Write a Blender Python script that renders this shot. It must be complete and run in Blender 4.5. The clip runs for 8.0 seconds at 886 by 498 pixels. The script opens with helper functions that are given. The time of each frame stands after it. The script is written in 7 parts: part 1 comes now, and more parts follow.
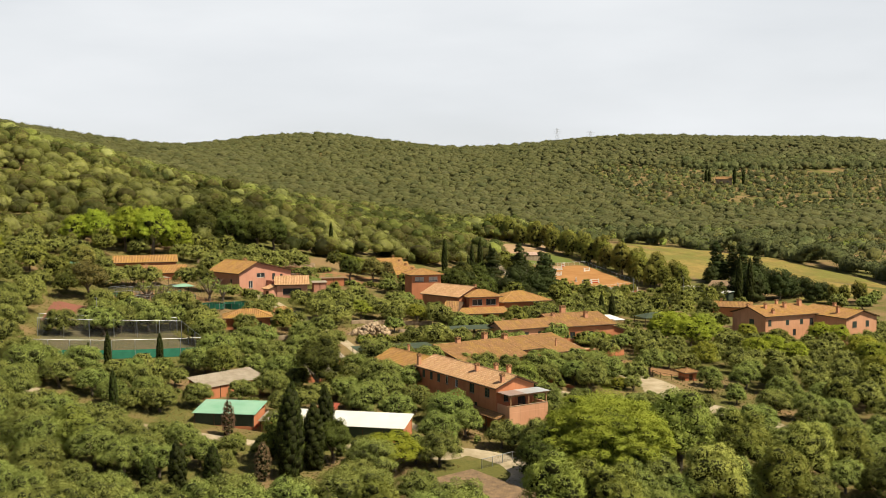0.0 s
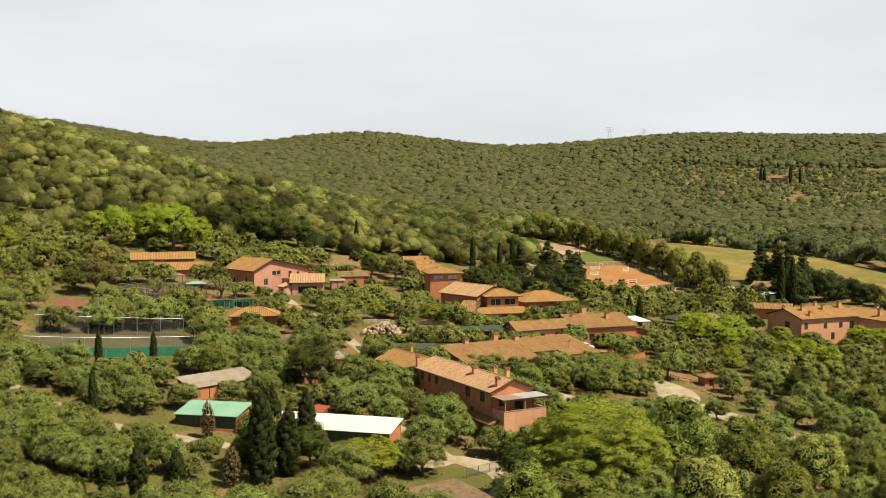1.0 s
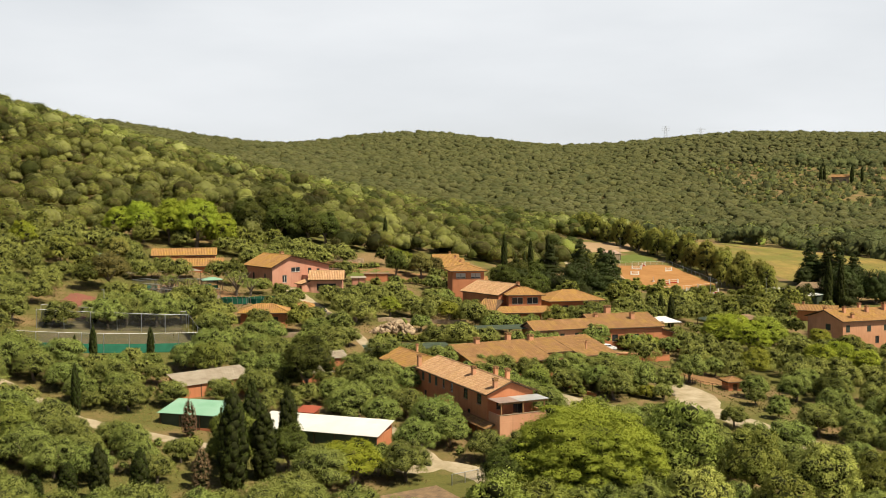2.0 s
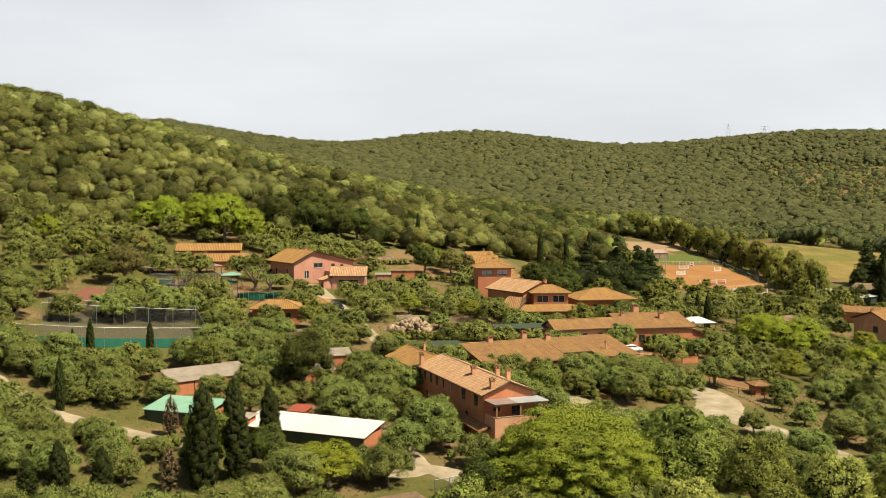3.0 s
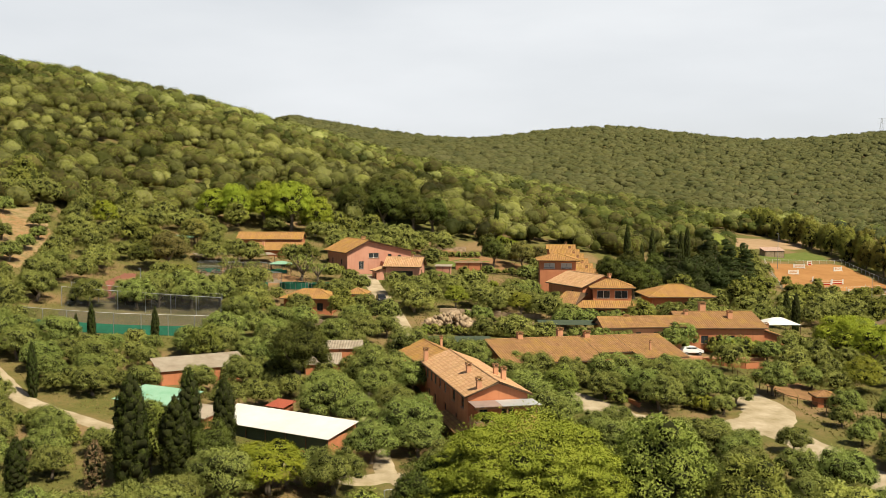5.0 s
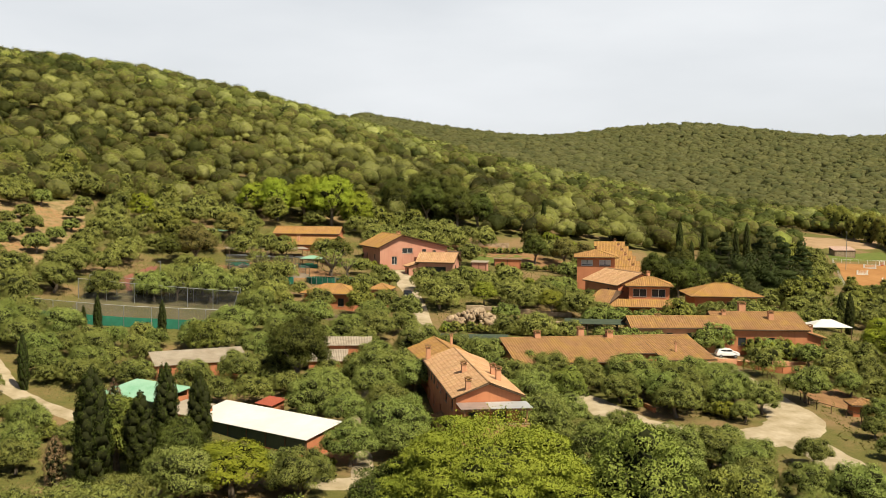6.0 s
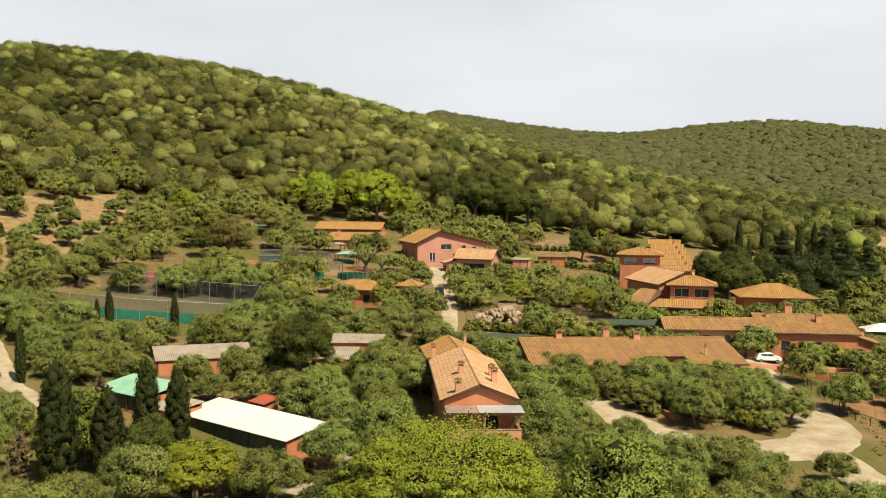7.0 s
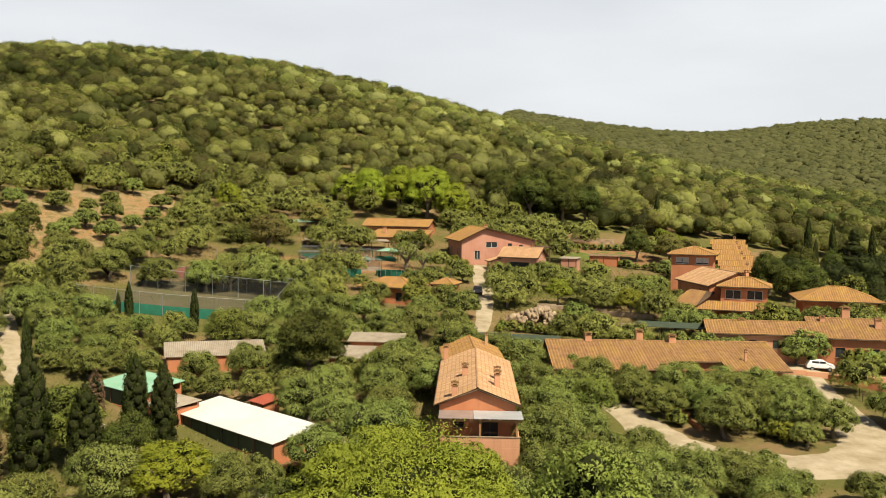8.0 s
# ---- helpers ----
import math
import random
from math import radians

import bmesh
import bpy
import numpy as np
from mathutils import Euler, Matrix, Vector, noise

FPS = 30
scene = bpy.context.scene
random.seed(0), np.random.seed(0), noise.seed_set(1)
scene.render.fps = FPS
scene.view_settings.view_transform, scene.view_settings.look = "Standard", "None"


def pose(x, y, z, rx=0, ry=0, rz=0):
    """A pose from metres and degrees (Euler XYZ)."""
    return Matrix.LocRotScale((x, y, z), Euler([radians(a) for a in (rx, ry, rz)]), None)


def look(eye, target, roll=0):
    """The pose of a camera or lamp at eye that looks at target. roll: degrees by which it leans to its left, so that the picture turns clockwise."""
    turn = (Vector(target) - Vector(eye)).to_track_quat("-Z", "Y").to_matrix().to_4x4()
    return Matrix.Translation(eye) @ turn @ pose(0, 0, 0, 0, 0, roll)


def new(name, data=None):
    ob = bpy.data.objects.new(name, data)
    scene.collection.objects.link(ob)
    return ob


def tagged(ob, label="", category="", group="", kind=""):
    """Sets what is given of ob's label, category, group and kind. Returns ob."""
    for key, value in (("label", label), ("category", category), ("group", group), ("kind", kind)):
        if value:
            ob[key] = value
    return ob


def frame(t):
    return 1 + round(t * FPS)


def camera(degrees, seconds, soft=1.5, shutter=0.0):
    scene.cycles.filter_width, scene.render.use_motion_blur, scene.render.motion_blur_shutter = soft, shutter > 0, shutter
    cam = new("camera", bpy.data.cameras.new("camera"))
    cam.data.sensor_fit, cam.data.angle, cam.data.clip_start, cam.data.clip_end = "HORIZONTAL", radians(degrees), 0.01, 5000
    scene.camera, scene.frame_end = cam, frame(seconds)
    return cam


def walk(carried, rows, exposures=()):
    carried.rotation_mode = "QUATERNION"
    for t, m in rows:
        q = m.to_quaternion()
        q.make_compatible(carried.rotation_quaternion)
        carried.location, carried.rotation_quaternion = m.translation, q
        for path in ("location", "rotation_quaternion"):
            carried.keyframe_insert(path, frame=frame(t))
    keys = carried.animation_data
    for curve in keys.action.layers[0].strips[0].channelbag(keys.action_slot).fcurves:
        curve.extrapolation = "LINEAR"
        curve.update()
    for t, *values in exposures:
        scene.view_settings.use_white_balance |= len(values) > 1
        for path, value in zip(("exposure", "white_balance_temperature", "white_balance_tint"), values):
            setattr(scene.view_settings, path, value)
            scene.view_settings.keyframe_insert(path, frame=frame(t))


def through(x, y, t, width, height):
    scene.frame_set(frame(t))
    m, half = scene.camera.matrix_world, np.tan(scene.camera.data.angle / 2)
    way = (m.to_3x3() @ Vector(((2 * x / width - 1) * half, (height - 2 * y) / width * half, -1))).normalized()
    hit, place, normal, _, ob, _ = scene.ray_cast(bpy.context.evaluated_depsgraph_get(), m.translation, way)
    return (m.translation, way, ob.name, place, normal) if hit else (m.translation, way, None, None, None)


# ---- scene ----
cam = camera(47.97, 8.0, soft=0.5)
PATH = [
    (0, (0.00, 0.00, 38.00), (9.66, 99.36, 32.27), -0.17),
    (0.5, (5.57, 3.50, 37.56), (12.34, 103.11, 31.81), -0.16),
    (1, (10.78, 7.12, 36.95), (14.64, 106.88, 31.23), -0.14),
    (1.5, (15.76, 10.85, 36.23), (16.65, 110.69, 30.56), -0.12),
    (2, (20.58, 14.72, 35.44), (18.44, 114.54, 29.83), -0.09),
    (2.5, (25.30, 18.72, 34.61), (20.01, 118.42, 29.06), -0.05),
    (3, (29.98, 22.86, 33.78), (21.41, 122.34, 28.27), -0.00),
    (3.5, (34.63, 27.14, 32.98), (22.67, 126.27, 27.48), 0.05),
    (4, (39.28, 31.56, 32.21), (23.76, 130.19, 26.70), 0.11),
    (4.5, (43.89, 36.10, 31.49), (24.70, 134.09, 25.96), 0.17),
    (5, (48.44, 40.78, 30.84), (25.46, 137.94, 25.25), 0.24),
    (5.5, (52.87, 45.56, 30.24), (26.02, 141.71, 24.57), 0.31),
    (6, (57.12, 50.44, 29.68), (26.30, 145.40, 23.94), 0.39),
    (6.5, (61.08, 55.41, 29.17), (26.28, 148.98, 23.35), 0.48),
    (7, (64.64, 60.45, 28.66), (25.86, 152.43, 22.79), 0.56),
    (7.5, (67.68, 65.52, 28.15), (24.96, 155.75, 22.26), 0.65),
    (8, (70.04, 70.62, 27.59), (23.49, 158.93, 21.74), 0.74),
]
walk(cam, [(t, look(eye, target, roll)) for t, eye, target, roll in PATH])

# ---------- light ----------
SUN_AZ, SUN_EL = 119.0, 55.0          # degrees clockwise from +y, and above the horizon
to_sun = Vector((math.sin(radians(SUN_AZ)) * math.cos(radians(SUN_EL)), math.cos(radians(SUN_AZ)) * math.cos(radians(SUN_EL)), math.sin(radians(SUN_EL))))
sun = new("sun", bpy.data.lights.new("sun", "SUN"))
sun.data.energy, sun.data.angle, sun.data.color = 5.0, radians(0.6), (1.0, 0.91, 0.70)
sun.matrix_world = look(to_sun * 400, (0, 0, 0))
world = bpy.data.worlds.new("sky")
scene.world = world
world.use_nodes = True
wn, wl = world.node_tree.nodes, world.node_tree.links
wn.clear()
sky = wn.new("ShaderNodeTexSky")
sky.sky_type, sky.sun_disc, sky.sun_elevation, sky.sun_rotation = "NISHITA", False, radians(SUN_EL), radians(SUN_AZ)
sky.air_density, sky.dust_density, sky.ozone_density = 1.0, 2.0, 1.0
# thin high cloud veil over the whole sky
wc = wn.new("ShaderNodeTexCoord")
wm = wn.new("ShaderNodeMapping")
wm.inputs["Scale"].default_value = (1.0, 1.0, 4.0)
wz = wn.new("ShaderNodeTexNoise")
wz.inputs["Scale"].default_value, wz.inputs["Detail"].default_value = 2.2, 5.0
wr = wn.new("ShaderNodeMapRange")
wr.inputs["From Min"].default_value, wr.inputs["From Max"].default_value = 0.3, 0.7
wr.inputs["To Min"].default_value, wr.inputs["To Max"].default_value = -0.12, 0.12
ws = wn.new("ShaderNodeSeparateXYZ")
wh = wn.new("ShaderNodeMapRange")          # haze: thick near the horizon, thinned just above the camera's view for less fill light
wh.interpolation_type = "SMOOTHSTEP"
wh.inputs["From Min"].default_value, wh.inputs["From Max"].default_value = 0.19, 0.29
wh.inputs["To Min"].default_value, wh.inputs["To Max"].default_value = 0.90, 0.06
wa = wn.new("ShaderNodeMath")
wx = wn.new("ShaderNodeMix")
wx.data_type = "RGBA"
wx.inputs["B"].default_value = (13.7, 14.1, 14.5, 1)
wb = wn.new("ShaderNodeBackground")
wb.inputs["Strength"].default_value = 0.046
wo = wn.new("ShaderNodeOutputWorld")
wl.new(wc.outputs["Generated"], wm.inputs["Vector"])
wl.new(wm.outputs["Vector"], wz.inputs["Vector"])
wl.new(wz.outputs["Fac"], wr.inputs["Value"])
wl.new(wc.outputs["Generated"], ws.inputs[0])
wl.new(ws.outputs["Z"], wh.inputs["Value"])
wl.new(wr.outputs["Result"], wa.inputs[0])
wl.new(wh.outputs["Result"], wa.inputs[1])
wl.new(wa.outputs[0], wx.inputs["Factor"])
wl.new(sky.outputs["Color"], wx.inputs["A"])
wl.new(wx.outputs["Result"], wb.inputs["Color"])
wl.new(wb.outputs["Background"], wo.inputs["Surface"])
scene.view_settings.exposure = 0.45


# ---------- materials ----------
class Nodes:
    """A short way to write node materials."""

    def __init__(self, name, rough=0.8, metal=0.0, spec=0.3):
        self.mat = bpy.data.materials.new(name)
        self.mat.use_nodes = True
        self.t = self.mat.node_tree
        self.bsdf = self.t.nodes["Principled BSDF"]
        self.bsdf.inputs["Roughness"].default_value = rough
        self.bsdf.inputs["Metallic"].default_value = metal
        self.bsdf.inputs["Specular IOR Level"].default_value = spec

    def node(self, kind, **inputs):
        n = self.t.nodes.new(kind)
        for k, v in inputs.items():
            self.put(n, k.replace("_", " "), v)
        return n

    def put(self, n, key, v):
        if isinstance(v, bpy.types.NodeSocket):
            self.t.links.new(v, n.inputs[key])
        else:
            n.inputs[key].default_value = v

    def coords(self, kind="Object"):
        return self.node("ShaderNodeTexCoord").outputs[kind]

    def place(self):
        return self.node("ShaderNodeNewGeometry").outputs["Position"]

    def noise(self, vec, scale, detail=4.0, rough=0.55):
        return self.node("ShaderNodeTexNoise", Vector=vec, Scale=scale, Detail=detail, Roughness=rough).outputs["Fac"]

    def ramp(self, fac, *stops):
        n = self.node("ShaderNodeValToRGB", Fac=fac)
        els = n.color_ramp.elements
        while len(els) < len(stops):
            els.new(0.5)
        for e, (p, c) in zip(els, stops):
            e.position, e.color = p, (*c, 1) if len(c) == 3 else c
        return n.outputs["Color"]

    def mix(self, fac, a, b, blend="MIX"):
        n = self.node("ShaderNodeMix")
        n.data_type, n.blend_type = "RGBA", blend
        self.put(n, 0, fac)
        for i, v in ((6, a), (7, b)):
            if isinstance(v, bpy.types.NodeSocket):
                self.t.links.new(v, n.inputs[i])
            else:
                n.inputs[i].default_value = (*v, 1)
        return n.outputs[2]

    def math(self, op, a, b=0.0):
        n = self.node("ShaderNodeMath")
        n.operation = op
        self.put(n, 0, a)
        self.put(n, 1, b)
        return n.outputs[0]

    def bump(self, height, strength=0.4, dist=0.05):
        n = self.node("ShaderNodeBump", Height=height, Strength=strength, Distance=dist)
        self.t.links.new(n.outputs[0], self.bsdf.inputs["Normal"])

    def done(self, colour):
        self.put(self.bsdf, "Base Color", colour if isinstance(colour, bpy.types.NodeSocket) else (*colour, 1))
        return self.mat


def plaster(name, base, dark, rough=0.9):
    m = Nodes(name, rough, spec=0.2)
    p = m.place()
    big, fine = m.noise(p, 0.35, 5), m.noise(p, 3.0, 6, 0.7)
    col = m.mix(m.ramp(big, (0.35, (0, 0, 0)), (0.7, (1, 1, 1))), base, dark)
    streak = m.node("ShaderNodeMapping", Vector=p, Scale=(2.5, 2.5, 0.12)).outputs[0]
    col = m.mix(m.math("MULTIPLY", m.ramp(m.noise(streak, 1.0, 4), (0.5, (0, 0, 0)), (0.72, (1, 1, 1))), 0.22), col, tuple(c * 0.55 for c in dark))
    m.bump(fine, 0.25, 0.02)
    return m.done(col)


def tiles(name, lo, mid, hi, lichen, amount=0.35):
    """Terracotta barrel tiles: each tile has its own tone, with lichen in patches. UV is in metres."""
    m = Nodes(name, 0.85, spec=0.2)
    uv = m.node("ShaderNodeUVMap").outputs[0]
    cell = m.node("ShaderNodeVectorMath", Vector=uv)
    cell.operation = "DIVIDE"
    cell.inputs[1].default_value = (0.42, 0.5, 1)
    fl = m.node("ShaderNodeVectorMath", Vector=cell.outputs[0])
    fl.operation = "FLOOR"
    wn_ = m.node("ShaderNodeTexWhiteNoise", Vector=fl.outputs[0])
    col = m.mix(0.45, m.ramp(wn_.outputs["Value"], (0.0, lo), (0.45, mid), (1.0, hi)), mid)
    p = m.place()
    patch = m.ramp(m.noise(p, 0.45, 6, 0.65), (0.45, (0, 0, 0)), (0.68, (1, 1, 1)))
    col = m.mix(m.math("MULTIPLY", patch, amount), col, lichen)
    soot = m.ramp(m.noise(p, 1.3, 5), (0.52, (0, 0, 0)), (0.75, (1, 1, 1)))
    col = m.mix(m.math("MULTIPLY", soot, 0.4), col, tuple(c * 0.4 for c in lo))
    # the shadow under the lip of each course, painted as a dark line
    sep = m.node("ShaderNodeSeparateXYZ", Vector=cell.outputs[0])
    course = m.math("FRACT", sep.outputs["Y"])
    lap_shade = m.ramp(course, (0.0, (1, 1, 1)), (0.3, (0, 0, 0)))
    col = m.mix(m.math("MULTIPLY", lap_shade, 0.5), col, tuple(c * 0.35 for c in lo))
    # the channels between the rows of tiles are coloured darker
    side = m.math("ABSOLUTE", m.math("SUBTRACT", m.math("FRACT", sep.outputs["X"]), 0.5))
    channel = m.ramp(side, (0.10, (1, 1, 1)), (0.26, (0, 0, 0)))
    col = m.mix(m.math("MULTIPLY", channel, 0.38), col, tuple(c * 0.45 for c in lo))
    # columns of tiles in uneven darker tones
    lane = m.node("ShaderNodeMapping", Vector=uv, Scale=(1.7, 0.09, 1)).outputs[0]
    col = m.mix(m.math("MULTIPLY", m.ramp(m.noise(lane, 1.0, 3, 0.7), (0.42, (0, 0, 0)), (0.62, (1, 1, 1))), 0.6), col, tuple(c * 0.62 for c in mid))
    m.bump(m.math("ADD", course, m.noise(p, 14, 3)), 0.55, 0.05)
    return m.done(col)


def leafy(name, a, b, c, scale=0.12, through=0.11, lump=0.0):
    """Foliage: tone by leaf and by part of the wood, with light through the leaves."""
    m = Nodes(name, 0.7, spec=0.12)
    geo = m.node("ShaderNodeNewGeometry")
    rnd = geo.outputs["Random Per Island"]
    p = geo.outputs["Position"]
    col = m.mix(m.ramp(m.noise(p, scale, 3, 0.6), (0.36, (0, 0, 0)), (0.64, (1, 1, 1))), a, b)
    col = m.mix(m.math("MULTIPLY", rnd, 0.38), col, c)
    ob = m.node("ShaderNodeObjectInfo").outputs["Random"]
    tree = m.node("ShaderNodeAttribute")
    tree.attribute_name = "tone"
    hsv = m.node("ShaderNodeHueSaturation", Color=col, Saturation=1.0, Fac=1.0)
    m.put(hsv, "Value", m.math("ADD", m.math("ADD", m.math("MULTIPLY", ob, 0.35), 0.82), tree.outputs["Fac"]))
    m.put(hsv, "Hue", m.math("ADD", m.math("MULTIPLY", ob, 0.03), 0.485))
    col = hsv.outputs[0]
    if lump:
        # light and dark lumps painted in, for the shading of heads of leaves
        head_shading = m.ramp(m.noise(p, lump * 1.3, 3.0, 0.65), (0.36, (0.8, 0.8, 0.8)), (0.62, (1.15, 1.15, 1.15)))
        col = m.mix(1.0, col, head_shading, "MULTIPLY")
        m.bump(m.noise(p, lump, 4.0, 0.7), 0.35, 0.8 / lump)
    tr = m.node("ShaderNodeBsdfTranslucent", Color=col)
    mixs = m.node("ShaderNodeMixShader", Fac=through)
    out = m.t.nodes["Material Output"]
    m.t.links.new(m.bsdf.outputs[0], mixs.inputs[1])
    m.t.links.new(tr.outputs[0], mixs.inputs[2])
    m.t.links.new(mixs.outputs[0], out.inputs["Surface"])
    return m.done(col)


def plain(name, base, dark, rough=0.7, metal=0.0, scale=2.0, spec=0.3):
    m = Nodes(name, rough, metal, spec)
    p = m.place()
    col = m.mix(m.ramp(m.noise(p, scale, 6, 0.65), (0.35, (0, 0, 0)), (0.7, (1, 1, 1))), base, dark)
    m.bump(m.noise(p, scale * 8, 4), 0.2, 0.02)
    return m.done(col)


def ground_material():
    m = Nodes("dry_grass_and_soil", 0.95, spec=0.1)
    p = m.place()
    grass = m.mix(m.noise(p, 0.9, 5, 0.7), (0.075, 0.085, 0.020), (0.17, 0.145, 0.045))
    soil = m.mix(m.noise(p, 1.3, 5, 0.7), (0.16, 0.095, 0.042), (0.29, 0.20, 0.10))
    big = m.ramp(m.noise(p, 0.055, 5, 0.62), (0.45, (0, 0, 0)), (0.60, (1, 1, 1)))
    col = m.mix(big, grass, soil)
    tuft = m.ramp(m.noise(p, 2.6, 4, 0.7), (0.55, (0, 0, 0)), (0.68, (1, 1, 1)))
    col = m.mix(m.math("MULTIPLY", tuft, 0.7), col, (0.055, 0.078, 0.02))
    m.bump(m.noise(p, 2.0, 6, 0.7), 0.7, 0.25)
    return m.done(col)


GROUND = ground_material()
GRAVEL = plain("pale_gravel", (0.44, 0.36, 0.255), (0.27, 0.215, 0.125), 0.95, 0, 0.4, 0.1)
SANDY = plain("trodden_tan_sand", (0.36, 0.24, 0.14), (0.27, 0.18, 0.095), 0.95, 0, 0.15, 0.1)
ARENA = plain("orange_riding_sand", (0.37, 0.188, 0.070), (0.28, 0.132, 0.046), 0.95, 0, 0.15, 0.1)
sm = Nodes("dry_orange_slope", 0.95, spec=0.1)
sp = sm.place()
scol = sm.mix(sm.ramp(sm.noise(sp, 0.12, 5, 0.65), (0.40, (0, 0, 0)), (0.62, (1, 1, 1))), (0.31, 0.225, 0.115), (0.33, 0.185, 0.085))
scol = sm.mix(sm.math("MULTIPLY", sm.ramp(sm.noise(sp, 0.45, 6, 0.75), (0.47, (0, 0, 0)), (0.60, (1, 1, 1))), 0.8), scol, (0.15, 0.125, 0.04))
scol = sm.mix(sm.math("MULTIPLY", sm.ramp(sm.noise(sp, 2.2, 4, 0.7), (0.56, (0, 0, 0)), (0.66, (1, 1, 1))), 0.6), scol, (0.40, 0.30, 0.18))
sm.bump(sm.noise(sp, 1.5, 6, 0.7), 0.9, 0.35)
DRYSLOPE = sm.done(scol)
CLAY = plain("red_clay_court", (0.25, 0.095, 0.065), (0.19, 0.085, 0.06), 0.9, 0, 0.3, 0.1)
fm = Nodes("dry_yellow_pasture", 0.95, spec=0.1)
fp = fm.place()
fcol = fm.mix(fm.ramp(fm.noise(fp, 0.03, 4, 0.6), (0.42, (0, 0, 0)), (0.6, (1, 1, 1))), (0.30, 0.21, 0.064), (0.18, 0.172, 0.042))
fcol = fm.mix(fm.math("MULTIPLY", fm.ramp(fm.noise(fp, 0.5, 5, 0.7), (0.5, (0, 0, 0)), (0.66, (1, 1, 1))), 0.55), fcol, (0.15, 0.135, 0.04))
fstreak = fm.node("ShaderNodeMapping", Vector=fp, Rotation=(0, 0, 0.45), Scale=(0.25, 0.018, 1)).outputs[0]
fcol = fm.mix(fm.math("MULTIPLY", fm.ramp(fm.noise(fstreak, 1.0, 5, 0.7), (0.46, (0, 0, 0)), (0.62, (1, 1, 1))), 0.5), fcol, (0.16, 0.12, 0.04))
fm.bump(fm.noise(fp, 1.2, 5, 0.7), 0.8, 0.3)
FIELD = fm.done(fcol)
LAWN = plain("green_lawn", (0.095, 0.129, 0.026), (0.146, 0.155, 0.043), 0.95, 0, 0.5, 0.1)
BARE = plain("red_brown_soil", (0.292, 0.163, 0.077), (0.198, 0.107, 0.052), 0.95, 0, 0.5, 0.1)
ORANGE = plaster("terracotta_plaster", (0.515, 0.205, 0.100), (0.43, 0.16, 0.077))
SALMON = plaster("salmon_plaster", (0.53, 0.27, 0.19), (0.46, 0.215, 0.145))
PEACH = plaster("peach_plaster", (0.60, 0.315, 0.185), (0.50, 0.245, 0.138))
TILE = tiles("terracotta_tiles", (0.37, 0.185, 0.092), (0.53, 0.31, 0.165), (0.63, 0.42, 0.25), (0.430, 0.284, 0.103), 0.45)
TILE_OLD = tiles("weathered_tiles", (0.20, 0.098, 0.042), (0.325, 0.172, 0.076), (0.42, 0.25, 0.12), (0.40, 0.245, 0.05), 0.75)
TILE_OCHRE = tiles("ochre_lichen_tiles", (0.292, 0.146, 0.060), (0.387, 0.206, 0.077), (0.456, 0.267, 0.120), (0.445, 0.262, 0.045), 0.85)
WOOD = plain("dark_wood", (0.112, 0.065, 0.034), (0.069, 0.039, 0.022), 0.75, 0, 3)
PALEWOOD = plain("pale_wood", (0.361, 0.206, 0.095), (0.258, 0.138, 0.060), 0.7, 0, 3)
FRAMEW = plain("white_paint", (0.636, 0.619, 0.585), (0.533, 0.516, 0.482), 0.5, 0, 2)
SHUTTER = plain("dark_green_shutter_paint", (0.05, 0.065, 0.05), (0.035, 0.045, 0.035), 0.6, 0, 3)
WHITE = plain("white_roof_sheet", (0.705, 0.688, 0.636), (0.602, 0.576, 0.516), 0.5, 0, 0.25)
GREENSHEET = plain("green_roof_sheet", (0.172, 0.344, 0.224), (0.275, 0.430, 0.318), 0.5, 0, 0.35)
REDSHEET = plain("faded_red_sheet", (0.34, 0.085, 0.045), (0.26, 0.06, 0.035), 0.6, 0, 1.0)
NETGREEN = plain("green_netting", (0.02, 0.13, 0.08), (0.03, 0.18, 0.115), 0.8, 0, 0.6)
NETDARK = plain("dark_green_tarpaulin", (0.05, 0.068, 0.045), (0.075, 0.09, 0.06), 0.9, 0, 0.6, 0.1)
CEMENT = plain("weathered_fibre_cement", (0.344, 0.292, 0.224), (0.232, 0.181, 0.129), 0.9, 0, 0.6)
TINBROWN = plain("weathered_brown_sheet", (0.27, 0.175, 0.095), (0.125, 0.085, 0.055), 0.9, 0, 1.1)
PINKSHEET = plain("pale_pink_roof_sheet", (0.48, 0.33, 0.26), (0.38, 0.25, 0.19), 0.8, 0, 0.5)
METAL = plain("galvanised_metal", (0.387, 0.396, 0.396), (0.284, 0.292, 0.292), 0.45, 0.7, 3)
ROCK = plain("tan_boulder_stone", (0.44, 0.33, 0.215), (0.19, 0.13, 0.08), 0.9, 0, 0.9)
STONE = plain("pale_stone", (0.32, 0.24, 0.16), (0.20, 0.145, 0.095), 0.9, 0, 1.2)
BARK = plain("grey_bark", (0.17, 0.135, 0.10), (0.09, 0.07, 0.05), 0.95, 0, 2.5)
TYRE = plain("black_rubber", (0.02, 0.02, 0.02), (0.03, 0.03, 0.03), 0.8, 0, 5)
CARWHITE = plain("white_car_paint", (0.80, 0.80, 0.80), (0.76, 0.76, 0.76), 0.25, 0, 1)
CARBLACK = plain("black_car_paint", (0.02, 0.02, 0.025), (0.03, 0.03, 0.03), 0.2, 0, 1)
CARRED = plain("red_car_paint", (0.35, 0.02, 0.02), (0.30, 0.02, 0.02), 0.25, 0, 1)
DULLSHEET = plain("dull_pinkish_sheet", (0.33, 0.245, 0.21), (0.22, 0.17, 0.15), 0.4, 0, 0.8)
GREYSHEET = plain("grey_plastic_sheet", (0.430, 0.430, 0.430), (0.344, 0.344, 0.344), 0.35, 0, 0.5)
